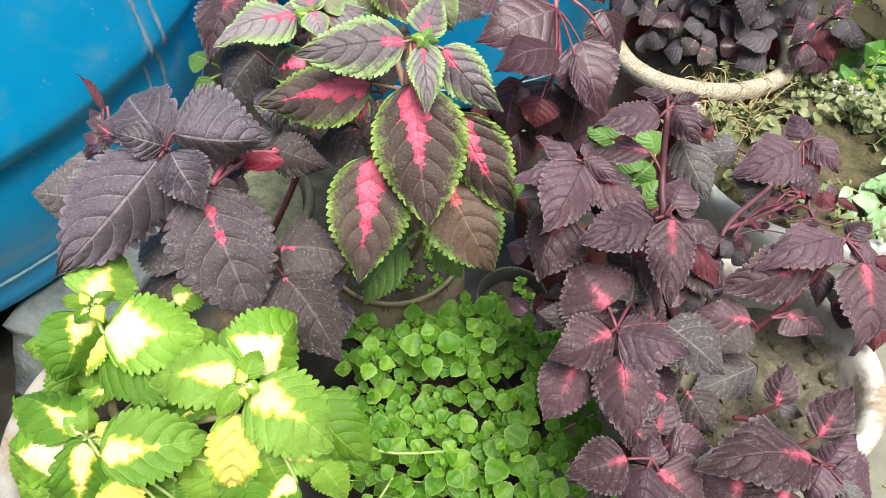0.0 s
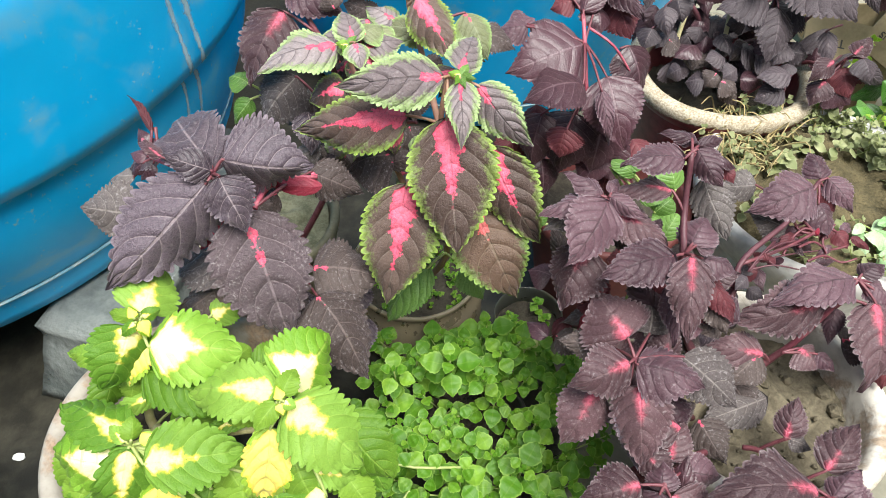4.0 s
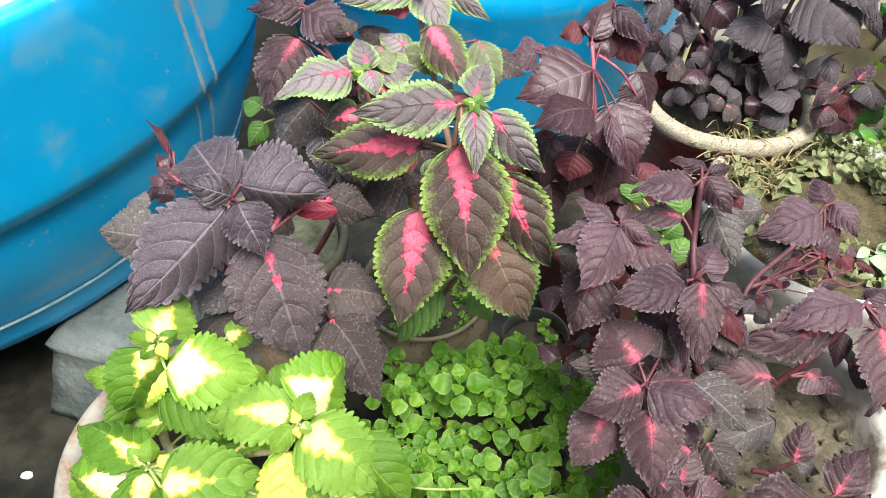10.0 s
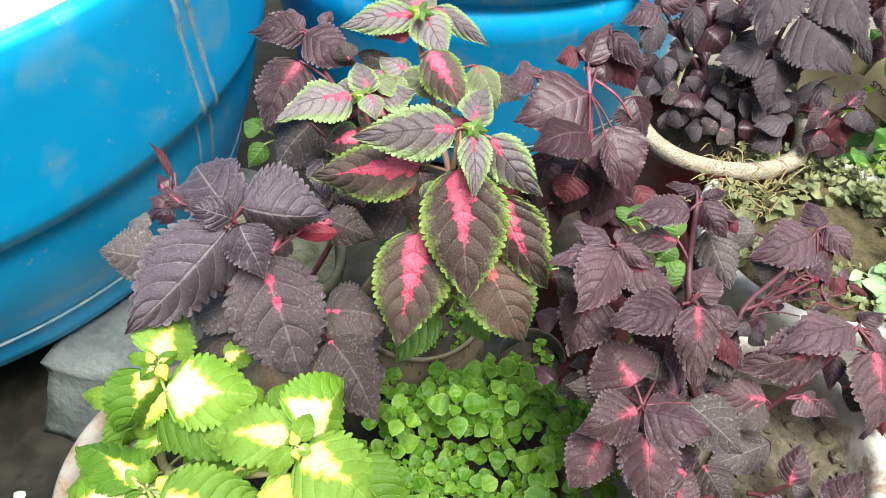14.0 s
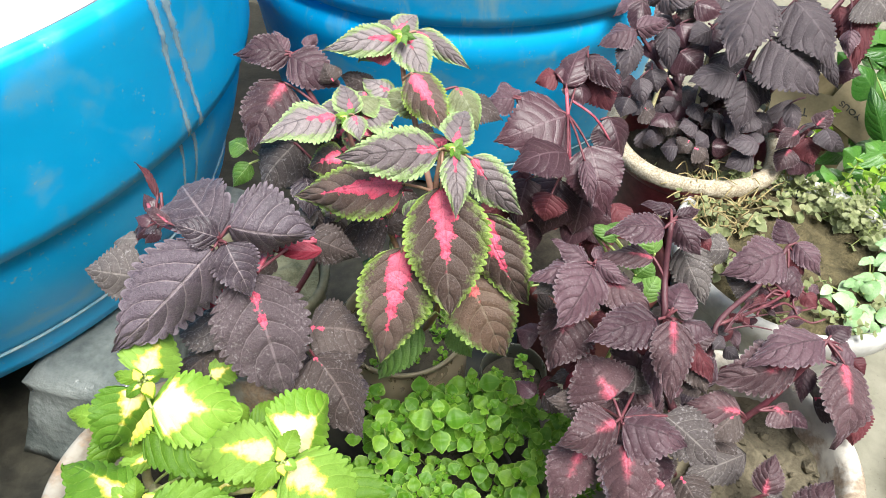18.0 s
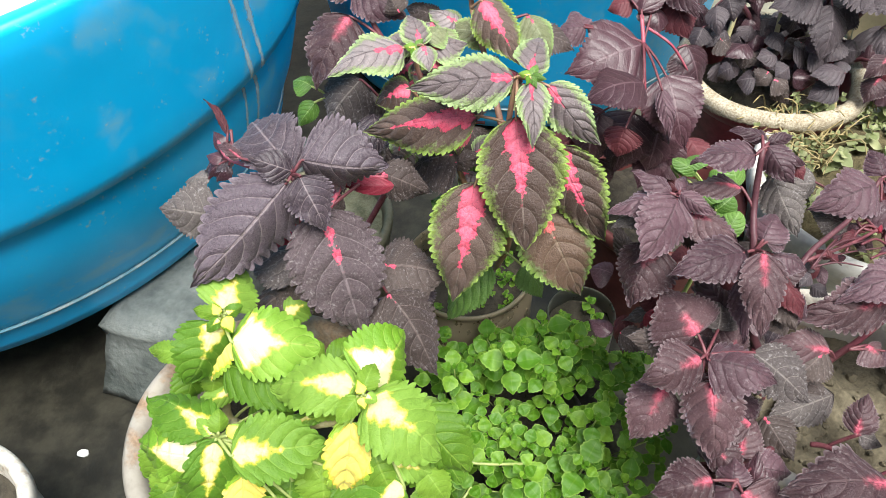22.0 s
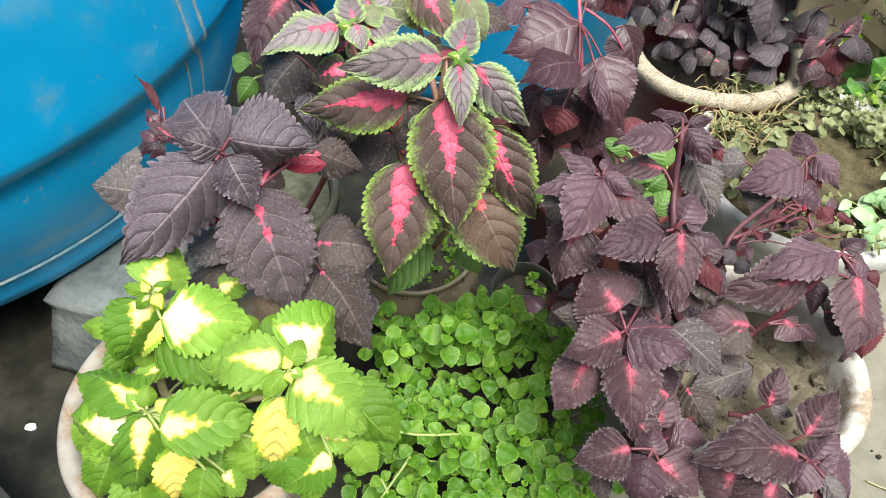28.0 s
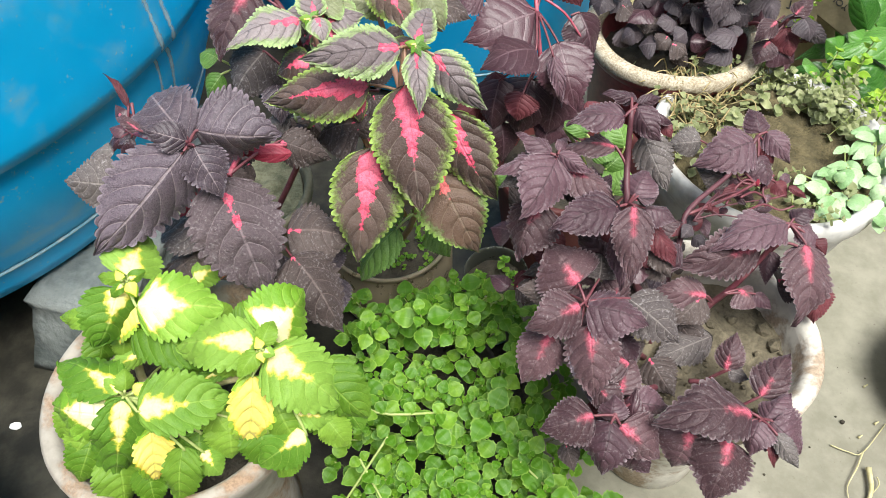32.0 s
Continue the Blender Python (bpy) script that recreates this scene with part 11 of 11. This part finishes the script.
def small_leaf_mesh(name, round_at, notch, cup, material, rows=7):
    """A blunt little leaf one unit long, base at the origin, along x."""
    bm = bmesh.new()
    uv = bm.loops.layers.uv.new("uv")
    spot, grid = {}, []
    for i in range(rows + 1):
        v = i / rows
        half = 0.45 * max(0.0, 1 - abs(2 * v ** round_at - 1) ** 1.6) ** 0.88 + 0.02
        if 2 < i < rows:
            half *= 1 + notch * (1 if i % 2 else -1)
        row = []
        for j in range(7):
            a = j / 3 - 1
            vert = bm.verts.new((v + (0.5 * notch if i % 2 and j in (0, 6) else 0), a * half, cup * (a * a) * half * 1.2 - 0.22 * v * v + 0.04 * (1 - abs(a)) * math.cos(v * 14)))
            spot[vert] = ((a + 1) / 2, v)
            row.append(vert)
        grid.append(row)
    for p, q in zip(grid, grid[1:]):
        for j in range(6):
            f = bm.faces.new((p[j], q[j], q[j + 1], p[j + 1]))
            for loop in f.loops:
                loop[uv].uv = spot[loop.vert]
    me = bpy.data.meshes.new(name)
    bm.to_mesh(me)
    bm.free()
    me.materials.append(material)
    me.shade_smooth()
    return me


def aim(at, direction, up, size):
    x = Vector(direction).normalized()
    u = Vector(up)
    y = u.cross(x).normalized()
    z = x.cross(y)
    return Matrix.Translation(at) @ Matrix((x, y, z)).transposed().to_4x4() @ Matrix.Diagonal((size, size, size, 1))


def scatter(parent, meshes, places, name="leaf", singles=300, near=lambda m: m.translation.y):
    """The nearest leaves as parts of their own, the rest joined."""
    at = origin(parent)
    places = sorted(places, key=near)
    for i, m in enumerate(places[:singles]):
        ob = new(name, meshes[i % len(meshes)])
        ob.parent = parent
        ob.matrix_basis = Matrix.Translation(-at) @ m
    rest = places[singles:]
    if not rest:
        return
    verts, faces, uvs, total = [], [], [], 0
    for i, m in enumerate(rest):
        me = meshes[i % len(meshes)]
        mm = Matrix.Translation(-at) @ m
        verts += [mm @ v.co for v in me.vertices]
        faces += [[total + k for k in p.vertices] for p in me.polygons]
        uvs += [tuple(d.uv) for d in me.uv_layers[0].data]
        total += len(me.vertices)
    me = bpy.data.meshes.new("foliage")
    me.from_pydata(verts, [], faces)
    layer = me.uv_layers.new(name="uv")
    for d, value in zip(layer.data, uvs):
        d.uv = value
    me.materials.append(meshes[0].materials[0])
    me.shade_smooth()
    ob = new("foliage", me)
    ob.parent = parent
    tagged(ob, kind="stuff")


def sprig(rnd, foot, top, pairs, size, spread=0.75, grow=1.0, tip=True, bare=0.0):
    """Leaf places in crossed pairs up a shoot, small at the tip."""
    a, b = Vector(foot), Vector(top)
    axis = (b - a).normalized()
    side = axis.cross(Vector((rnd.uniform(-1, 1), rnd.uniform(-1, 1), 0.2))).normalized()
    other = axis.cross(side)
    made = []
    for i in range(pairs):
        f = bare + (1 - bare) * (i + 0.5) / pairs
        p = a + (b - a) * f
        s = size * (1.0 - 0.55 * (f ** 3) * grow) * rnd.uniform(0.8, 1.2)
        d = side if i % 2 else other
        lift = 0.12 + spread * f * 0.7 + rnd.uniform(-0.35, 0.35)
        for sign in (-1, 1):
            q = rnd.uniform(-0.3, 0.3)
            made.append(aim(p, d * sign + axis * lift + (other if i % 2 else side) * q, axis + Vector((rnd.uniform(-0.25, 0.25), rnd.uniform(-0.25, 0.25), 0.2)), s))
    if tip:
        for k in range(4):
            ang = k * math.pi / 2 + 0.5
            made.append(aim(b, (side * math.cos(ang) + other * math.sin(ang)) + axis * 0.9, axis, size * 0.42))
    return made


def herb_sprig(rnd, foot, top, pairs, size):
    """Crossed pairs of short-stalked leaves, spread flat, with a small tuft at the tip."""
    a, b = Vector(foot), Vector(top)
    axis = (b - a).normalized()
    side = axis.cross(Vector((rnd.uniform(-1, 1), rnd.uniform(-1, 1), 0.2))).normalized()
    other = axis.cross(side)
    made = []
    for i in range(pairs):
        p = b - axis * (0.003 + i * size * rnd.uniform(0.45, 0.7))
        s = size * (0.55, 1.0, 0.95, 0.8)[i] * rnd.uniform(0.85, 1.15)
        d, cross = (side, other) if i % 2 else (other, side)
        for sign in (-1, 1):
            way = (d * sign + cross * rnd.uniform(-0.3, 0.3)).normalized()
            lift = (0.75, 0.22, 0.05, -0.05)[i] + rnd.uniform(-0.2, 0.2)
            made.append(aim(p + way * s * 0.26, way + axis * lift, axis + Vector((rnd.uniform(-0.2, 0.2), rnd.uniform(-0.3, 0.1), 0.5)), s))
    for sign in (-1, 1):
        made.append(aim(b, side * (sign * 0.7) + axis, axis, size * 0.28))
    return made


herb = thing("creeping_herb", (0.01, 0.40, 0.11), "mound of bright green creeping herb with small round leaves", "herb")
rnd = random.Random(11)
HERB_LEAVES = [small_leaf_mesh("herb_leaf", r, n, c, HERB, 11) for r, n, c in ((0.76, 0.04, 0.16), (0.68, 0.05, 0.05), (0.82, 0.04, 0.28), (0.70, 0.05, -0.16), (0.78, 0.05, 0.12), (0.90, 0.05, 0.1))]
places, shoots = [], bmesh.new()


def herb_top(px, py):
    """The height of the herb's mound over a place."""
    z = 0.105 + 0.40 * (py - 0.25) + 0.034 * noise.noise((px * 14, py * 14, 3))
    return z - max(0.0, py - 0.445) * 0.45


step = 0.0225
y = 0.225
while y < 0.52:
    f = (y - 0.225) / 0.29
    left, right = -0.118 + 0.012 * f, 0.20 - 0.07 * min(1.0, f * 1.2)
    if y > 0.45:
        left, right = -0.105 + (y - 0.45) * 0.4, 0.115 - (y - 0.45) * 0.5
    x = left
    while x < right:
        px, py = x + rnd.uniform(-0.011, 0.011), y + rnd.uniform(-0.011, 0.011)
        edge = min(1.0, (px - left + 0.012) / 0.05, (right - px + 0.012) / 0.05)
        z = herb_top(px, py) + rnd.uniform(-0.030, 0.016) - 0.025 * (1 - edge)
        if rnd.random() < 0.95 * max(0.5, edge):
            h = rnd.uniform(0.05, 0.085)
            foot = (px * 0.92 + 0.001, py + 0.012, z - h)
            top = (px + rnd.uniform(-0.02, 0.02), py - rnd.uniform(-0.006, 0.022), z)
            places += herb_sprig(rnd, foot, top, rnd.choice((2, 3, 3)), rnd.uniform(0.012, 0.0225) * (1 + 1.6 * max(0.0, 0.36 - py)))
            tube(shoots, (foot, top), 0.0010, 0.0007, 4, 1)
        x += step * rnd.uniform(0.8, 1.25)
    y += step * 0.88
# single leaves lying lower between the shoots
for i in range(110):
    py = rnd.uniform(0.225, 0.50)
    px = rnd.uniform(-0.112, 0.19 - 0.24 * max(0.0, py - 0.225))
    z = herb_top(px, py) - 0.035 - rnd.uniform(0.0, 0.03)
    ang = rnd.uniform(0, 2 * math.pi)
    places.append(aim((px, py, z), (math.cos(ang), math.sin(ang), rnd.uniform(-0.2, 0.5)), (rnd.uniform(-0.35, 0.35), rnd.uniform(-0.6, 0.1), 1), rnd.uniform(0.013, 0.020)))
for i in range(46):
    px, py = (rnd.uniform(0.03, 0.16), rnd.uniform(0.47, 0.525)) if i < 22 else (rnd.uniform(-0.115, 0.05), rnd.uniform(0.475, 0.535))
    z = 0.105 + rnd.uniform(0.0, 0.045)
    places += herb_sprig(rnd, (px, py + 0.01, z - 0.05), (px + rnd.uniform(-0.01, 0.01), py, z), 3, rnd.uniform(0.012, 0.018))
# the tallest shoots with larger leaves
for sx, sy, sz, size in ((-0.012, 0.432, 0.236, 0.031), (0.04, 0.45, 0.225, 0.020), (-0.07, 0.43, 0.215, 0.021), (0.06, 0.34, 0.187, 0.027), (0.0, 0.33, 0.182, 0.025), (0.10, 0.30, 0.167, 0.027), (0.115, 0.27, 0.152, 0.028), (0.02, 0.27, 0.152, 0.027), (0.075, 0.385, 0.200, 0.026), (-0.055, 0.36, 0.190, 0.026)):
    places += herb_sprig(rnd, (sx, sy + 0.012, sz - 0.055), (sx, sy, sz), 4, size * 0.9)
    tube(shoots, ((sx, sy + 0.012, sz - 0.055), (sx, sy, sz)), 0.0012, 0.0008, 4, 1)
# trailing runners at the front edge
for a, b, c in (((-0.10, 0.38, 0.17), (-0.06, 0.34, 0.19), (0.0, 0.345, 0.175)), ((-0.13, 0.245, 0.07), (-0.10, 0.27, 0.11), (-0.05, 0.33, 0.15)), ((-0.03, 0.235, 0.06), (-0.05, 0.265, 0.10), (-0.08, 0.31, 0.14)), ((0.16, 0.24, 0.09), (0.13, 0.27, 0.12), (0.09, 0.30, 0.15)), ((0.05, 0.50, 0.14), (0.06, 0.485, 0.165), (0.085, 0.478, 0.19))):
    tube(shoots, (a, b, c), 0.0012, 0.0015, 5, 4)
    for i in range(5):
        f = i / 4
        p = Vector(a).lerp(Vector(b), f * 2) if f < 0.5 else Vector(b).lerp(Vector(c), f * 2 - 1)
        d = (Vector(b) - Vector(a)).normalized()
        s = d.cross(Vector((0, 0, 1))).normalized()
        for sign in (-1, 1):
            places.append(aim(p, s * sign + Vector((0, -0.2, 0.5)), (0, -0.3, 1), rnd.uniform(0.012, 0.017)))
tagged(part("shoot_tangle", shoots, STEM_GREEN, herb), kind="stuff")
scatter(herb, HERB_LEAVES, places)
for i, (a, b) in enumerate((((0.082, 0.478, 0.17), (0.078, 0.475, 0.198)), ((0.07, 0.482, 0.16), (0.066, 0.478, 0.182)))):
    bm = bmesh.new()
    bmesh.ops.create_icosphere(bm, subdivisions=2, radius=0.0042)
    bmesh.ops.scale(bm, verts=bm.verts, vec=(1, 1, 1.5))
    bmesh.ops.translate(bm, verts=bm.verts, vec=b)
    part("bud", bm, STEM_GREEN, herb, "small pale flower bud")
    stem(herb, (a, b), 0.0009, 0.0007, STEM_GREEN)

# ---------- weeds in the white bowl pot ----------
weeds = thing("pot_weeds", (0.432, 0.672, 0.23), "straggling half-dry weeds with tiny leaves in a white pot", "weeds")
WEED_LEAVES = [small_leaf_mesh("weed_leaf", r, 0.03, c, WEED) for r, c in ((0.85, 0.12), (0.7, 0.05), (0.95, -0.1))]
places, shoots, dry = [], bmesh.new(), bmesh.new()


def weed_shoot(x, y, lean, high, pairs, size):
    foot = Vector((x, y, 0.238))
    top = foot + Vector((rnd.uniform(-lean, lean), rnd.uniform(-lean, lean * 0.5), rnd.uniform(0.4, 1.0) * high))
    places.extend(sprig(rnd, foot, top, pairs, size, 0.4))
    tube(shoots, (foot, (foot + top) / 2 + Vector((rnd.uniform(-0.006, 0.006), 0, 0.003)), top), 0.0008, 0.0005, 4, 2)


for i in range(34):  # runner along the far rim
    f = rnd.random()
    weed_shoot(0.375 + 0.135 * f + rnd.uniform(-0.01, 0.01), 0.795 + 0.03 * math.sin(math.pi * f) - 0.02 * f + rnd.uniform(-0.022, 0.008), 0.025, 0.035, rnd.choice((2, 3)), rnd.uniform(0.010, 0.016))
for i in range(36):  # thick patch by the rim on the sunny side
    weed_shoot(0.525 + rnd.gauss(0, 0.024), 0.735 + rnd.gauss(0, 0.026), 0.03, 0.045, rnd.choice((2, 3, 4)), rnd.uniform(0.010, 0.017))
for x, y in ((0.425, 0.743), (0.440, 0.752), (0.452, 0.740), (0.392, 0.715), (0.402, 0.722), (0.384, 0.706)):
    weed_shoot(x, y, 0.01, 0.03, 2, 0.019)
for i in range(26):  # thin growth over the rest of the soil
    ang, rad = rnd.uniform(0.9, 1.75) * math.pi, 0.135 * math.sqrt(rnd.uniform(0.1, 1.0))
    weed_shoot(0.432 + rad * math.cos(ang), 0.672 + rad * math.sin(ang), 0.03, 0.04, rnd.choice((2, 3)), rnd.uniform(0.008, 0.014))
for i in range(105):  # dry straw where the two pots meet
    foot = Vector((0.350 + rnd.gauss(0, 0.026), 0.752 + rnd.gauss(0, 0.028), 0.240))
    q = foot + Vector((rnd.uniform(-0.03, 0.03), rnd.uniform(-0.03, 0.03), rnd.uniform(0.006, 0.030)))
    r2 = q + Vector((rnd.uniform(-0.02, 0.02), rnd.uniform(-0.025, 0.01), rnd.uniform(-0.012, 0.008)))
    tube(dry, (foot, q, r2), 0.0013, 0.0007, 4, 3)
    if i % 2:
        places += sprig(rnd, foot, q, 2, rnd.uniform(0.008, 0.013), 0.4, tip=False)
tagged(part("shoot_tangle", shoots, STEM_GREEN, weeds), kind="stuff")
tagged(part("straw_tangle", dry, STEM_STRAW, weeds), "dried straw-coloured stems", kind="stuff")
scatter(weeds, WEED_LEAVES, places, singles=260)

# ---------- green leaves and sprigs behind the bowl ----------
sprigs = thing("sprig_plant", (0.58, 0.83, 0.0), "yellow-green leafy sprigs rising beside the white pot", "herb")
SPRIG_LEAVES = [small_leaf_mesh("sprig_leaf", r, 0.0, c, SPRIG) for r, c in ((0.85, 0.3), (0.7, 0.15))]
places, shoots = [], bmesh.new()
for foot, top, n, size in (((0.455, 0.815, 0.24), (0.527, 0.872, 0.315), 6, 0.024), ((0.52, 0.78, 0.2), (0.545, 0.80, 0.285), 4, 0.022), ((0.56, 0.77, 0.2), (0.575, 0.785, 0.285), 4, 0.024), ((0.60, 0.75, 0.18), (0.612, 0.765, 0.27), 4, 0.024), ((0.56, 0.73, 0.18), (0.575, 0.735, 0.262), 4, 0.022), ((0.62, 0.72, 0.16), (0.625, 0.72, 0.26), 4, 0.025), ((0.585, 0.81, 0.18), (0.60, 0.82, 0.285), 4, 0.024), ((0.64, 0.78, 0.16), (0.64, 0.79, 0.27), 4, 0.026), ((0.58, 0.70, 0.16), (0.592, 0.70, 0.255), 4, 0.023)):
    places += sprig(rnd, foot, top, n, size, 0.5, bare=0.25)
    base = (foot[0] + (0.10 if foot[0] < 0.5 else 0.02), foot[1] + 0.03, 0.0)
    tube(shoots, (base, ((base[0] + foot[0]) / 2, (base[1] + foot[1]) / 2, foot[2] * 0.75), foot, top), 0.0022, 0.001, 5, 4)
tagged(part("shoot_tangle", shoots, STEM_GREEN, sprigs), kind="stuff")
scatter(sprigs, SPRIG_LEAVES, places)

# ---------- board with upside-down lettering ----------
board = thing("carton", (0.60, 1.05, 0.0), "tan carton lying behind the pots with upside-down black lettering", "carton")
CARD = plain("tan_cardboard", (0.17, 0.135, 0.07), (0.27, 0.22, 0.125), 20, 0.8, 0.2)
INK = plain("black_ink", (0.02, 0.02, 0.02), (0.04, 0.04, 0.035), 60, 0.8, 0.1)


def flap(at, across):
    """A carton flap's own axes: its middle, with x along the print and z out of the board."""
    z = Vector((0.0, -0.55, 0.83)).normalized()
    x = Vector(across).normalized()
    y = z.cross(x)
    m = Matrix((x, y, z)).transposed().to_4x4()
    m.translation = at
    return m


FLAPS = [
    (flap((0.586, 1.047, 0.200), (-0.972, 0.196, 0.130)), 0.105, 0.072, "T", (-0.006, 0.004), 0.021),
    (flap((0.680, 1.047, 0.195), (-0.746, 0.555, 0.368)), 0.090, 0.085, "YOUS", (0.009, 0.003), 0.0160),
]


def lettering(sign, text, at, size):
    curve = bpy.data.curves.new("lettering", "FONT")
    curve.body, curve.size, curve.extrude = text, size, 0.0004
    curve.align_x, curve.align_y = "CENTER", "CENTER"
    ob = new("lettering_source", curve)
    me = bpy.data.meshes.new_from_object(ob)
    bpy.data.objects.remove(ob)
    me.transform(Matrix.Translation((-0.60, -1.05, 0.0)) @ sign @ Matrix.Translation((at[0], at[1], 0.0022)))
    me.materials.append(INK)
    ob = new("lettering", me)
    ob.parent = board
    return ob


for sign, wide, deep, text, at, size in FLAPS:
    bm = bmesh.new()
    bmesh.ops.create_cube(bm, size=1)
    bmesh.ops.scale(bm, verts=bm.verts, vec=(wide, deep, 0.003))
    bmesh.ops.transform(bm, matrix=sign, verts=bm.verts)
    part("flap", bm, CARD, board, smooth=False)
    lettering(sign, text, at, size)
for low, high in (((0.545, 1.072, 0.0), (0.715, 1.076, 0.185)), ((0.545, 1.180, 0.0), (0.715, 1.184, 0.185)), ((0.541, 1.072, 0.0), (0.545, 1.184, 0.185)), ((0.715, 1.072, 0.0), (0.719, 1.184, 0.185))):
    bm = bmesh.new()
    bmesh.ops.create_cube(bm, size=1)
    for v in bm.verts:
        v.co = Vector([p + (q - p) * (c + 0.5) for p, q, c in zip(low, high, v.co)])
    part("side", bm, CARD, board, smooth=False)

# ---------- litter on the floor ----------
bm = bmesh.new()
bmesh.ops.create_icosphere(bm, subdivisions=2, radius=0.0062)
for v in bm.verts:
    v.co = Vector((v.co.x * 1.25, v.co.y * 0.8, v.co.z * 0.5)) * (1 + 0.4 * noise.noise(v.co * 180))
bmesh.ops.translate(bm, verts=bm.verts, vec=(-0.553, 0.415, 0.004))
tagged(part("stone_chip", bm, LINER, smooth=False), "small white stone chip on the darkened floor", "stone")
straw = thing("dry_straw", (0.525, 0.34, 0.0), "twist of dry straw lying on the cement floor", "straw")
for pts, r0 in ((((0.504, 0.37, 0.003), (0.522, 0.36, 0.005), (0.539, 0.358, 0.006), (0.585, 0.397, 0.003)), 0.0011), (((0.539, 0.358, 0.006), (0.524, 0.338, 0.006), (0.506, 0.317, 0.004), (0.502, 0.30, 0.003)), 0.0012), (((0.538, 0.338, 0.008), (0.531, 0.31, 0.007), (0.516, 0.29, 0.004)), 0.0036), (((0.545, 0.327, 0.006), (0.544, 0.317, 0.005), (0.529, 0.305, 0.003)), 0.0010)):
    stem(straw, pts, r0, r0 * 0.5, STEM_PALE, "straw")
for at in ((0.577, 0.45, 0.003), (0.571, 0.397, 0.003), (0.543, 0.379, 0.003)):
    stem(straw, (at, (at[0] + 0.006, at[1] + 0.003, 0.004)), 0.0016, 0.0008, STEM_PALE, "chaff")
grit = thing("floor_grit", (0.47, 0.30, 0.0), "dark crumbs of soil and grit on the cement floor", "grit", kind="stuff")
bm = bmesh.new()
for i in range(60):
    r = rnd.uniform(0.0006, 0.0018) if i > 4 else rnd.uniform(0.002, 0.0035)
    made = bmesh.ops.create_icosphere(bm, subdivisions=1, radius=r)["verts"]
    bmesh.ops.translate(bm, verts=made, vec=(rnd.uniform(0.33, 0.65), rnd.uniform(0.10, 0.52), r * 0.6))
part("grit", bm, SOIL_DARK, grit)

jar_moss = thing("jar_sprouts", (-0.061, 0.62, 0.088), "small green sprouts and moss on the soil in a jar", "weeds")
places, shoots = [], bmesh.new()
for i in range(44):
    ang, rad = rnd.uniform(0, 2 * math.pi), 0.072 * math.sqrt(rnd.random())
    foot = Vector((-0.061 + rad * math.cos(ang), 0.636 + rad * math.sin(ang), 0.090))
    top = foot + Vector((rnd.uniform(-0.008, 0.008), rnd.uniform(-0.012, 0.004), rnd.uniform(0.008, 0.026)))
    places += sprig(rnd, foot, top, 2, rnd.uniform(0.006, 0.011), 0.4)
    tube(shoots, (foot, top), 0.0007, 0.0005, 4, 1)
tagged(part("shoot_tangle", shoots, STEM_GREEN, jar_moss), kind="stuff")
scatter(jar_moss, HERB_LEAVES, places)
jar_sprig = thing("jar_sprouts", (0.082, 0.563, 0.10), "leafy green sprouts filling the second jar", "weeds")
places, shoots = [], bmesh.new()
for i in range(12):
    ang, rad = rnd.uniform(0, 2 * math.pi), 0.036 * math.sqrt(rnd.random())
    foot = Vector((0.082 + rad * math.cos(ang), 0.563 + rad * math.sin(ang), 0.098))
    top = foot + Vector((rnd.uniform(-0.006, 0.006), rnd.uniform(-0.010, 0.004), rnd.uniform(0.012, 0.034)))
    places += sprig(rnd, foot, top, 2, rnd.uniform(0.009, 0.014), 0.4)
    tube(shoots, (foot, top), 0.0007, 0.0005, 4, 1)
tagged(part("shoot_tangle", shoots, STEM_GREEN, jar_sprig), kind="stuff")
scatter(jar_sprig, HERB_LEAVES, places)

sand = thing("sand_crumbs", (0.30, 0.78, 0.26), "pale sand crumbs and dry bits on the broken pot rim", "sand", kind="stuff")
bm = bmesh.new()
for i in range(170):
    ang = rnd.uniform(1.02, 1.52) * math.pi
    rad = 0.128 * rnd.uniform(0.885, 0.985)
    r = rnd.uniform(0.0004, 0.0012)
    made = bmesh.ops.create_icosphere(bm, subdivisions=1, radius=r)["verts"]
    bmesh.ops.translate(bm, verts=made, vec=(0.352 + rad * math.cos(ang), 0.885 + rad * math.sin(ang), 0.2695 + rnd.uniform(-0.003, 0.001)))
part("sand", bm, STEM_STRAW, sand, smooth=False)
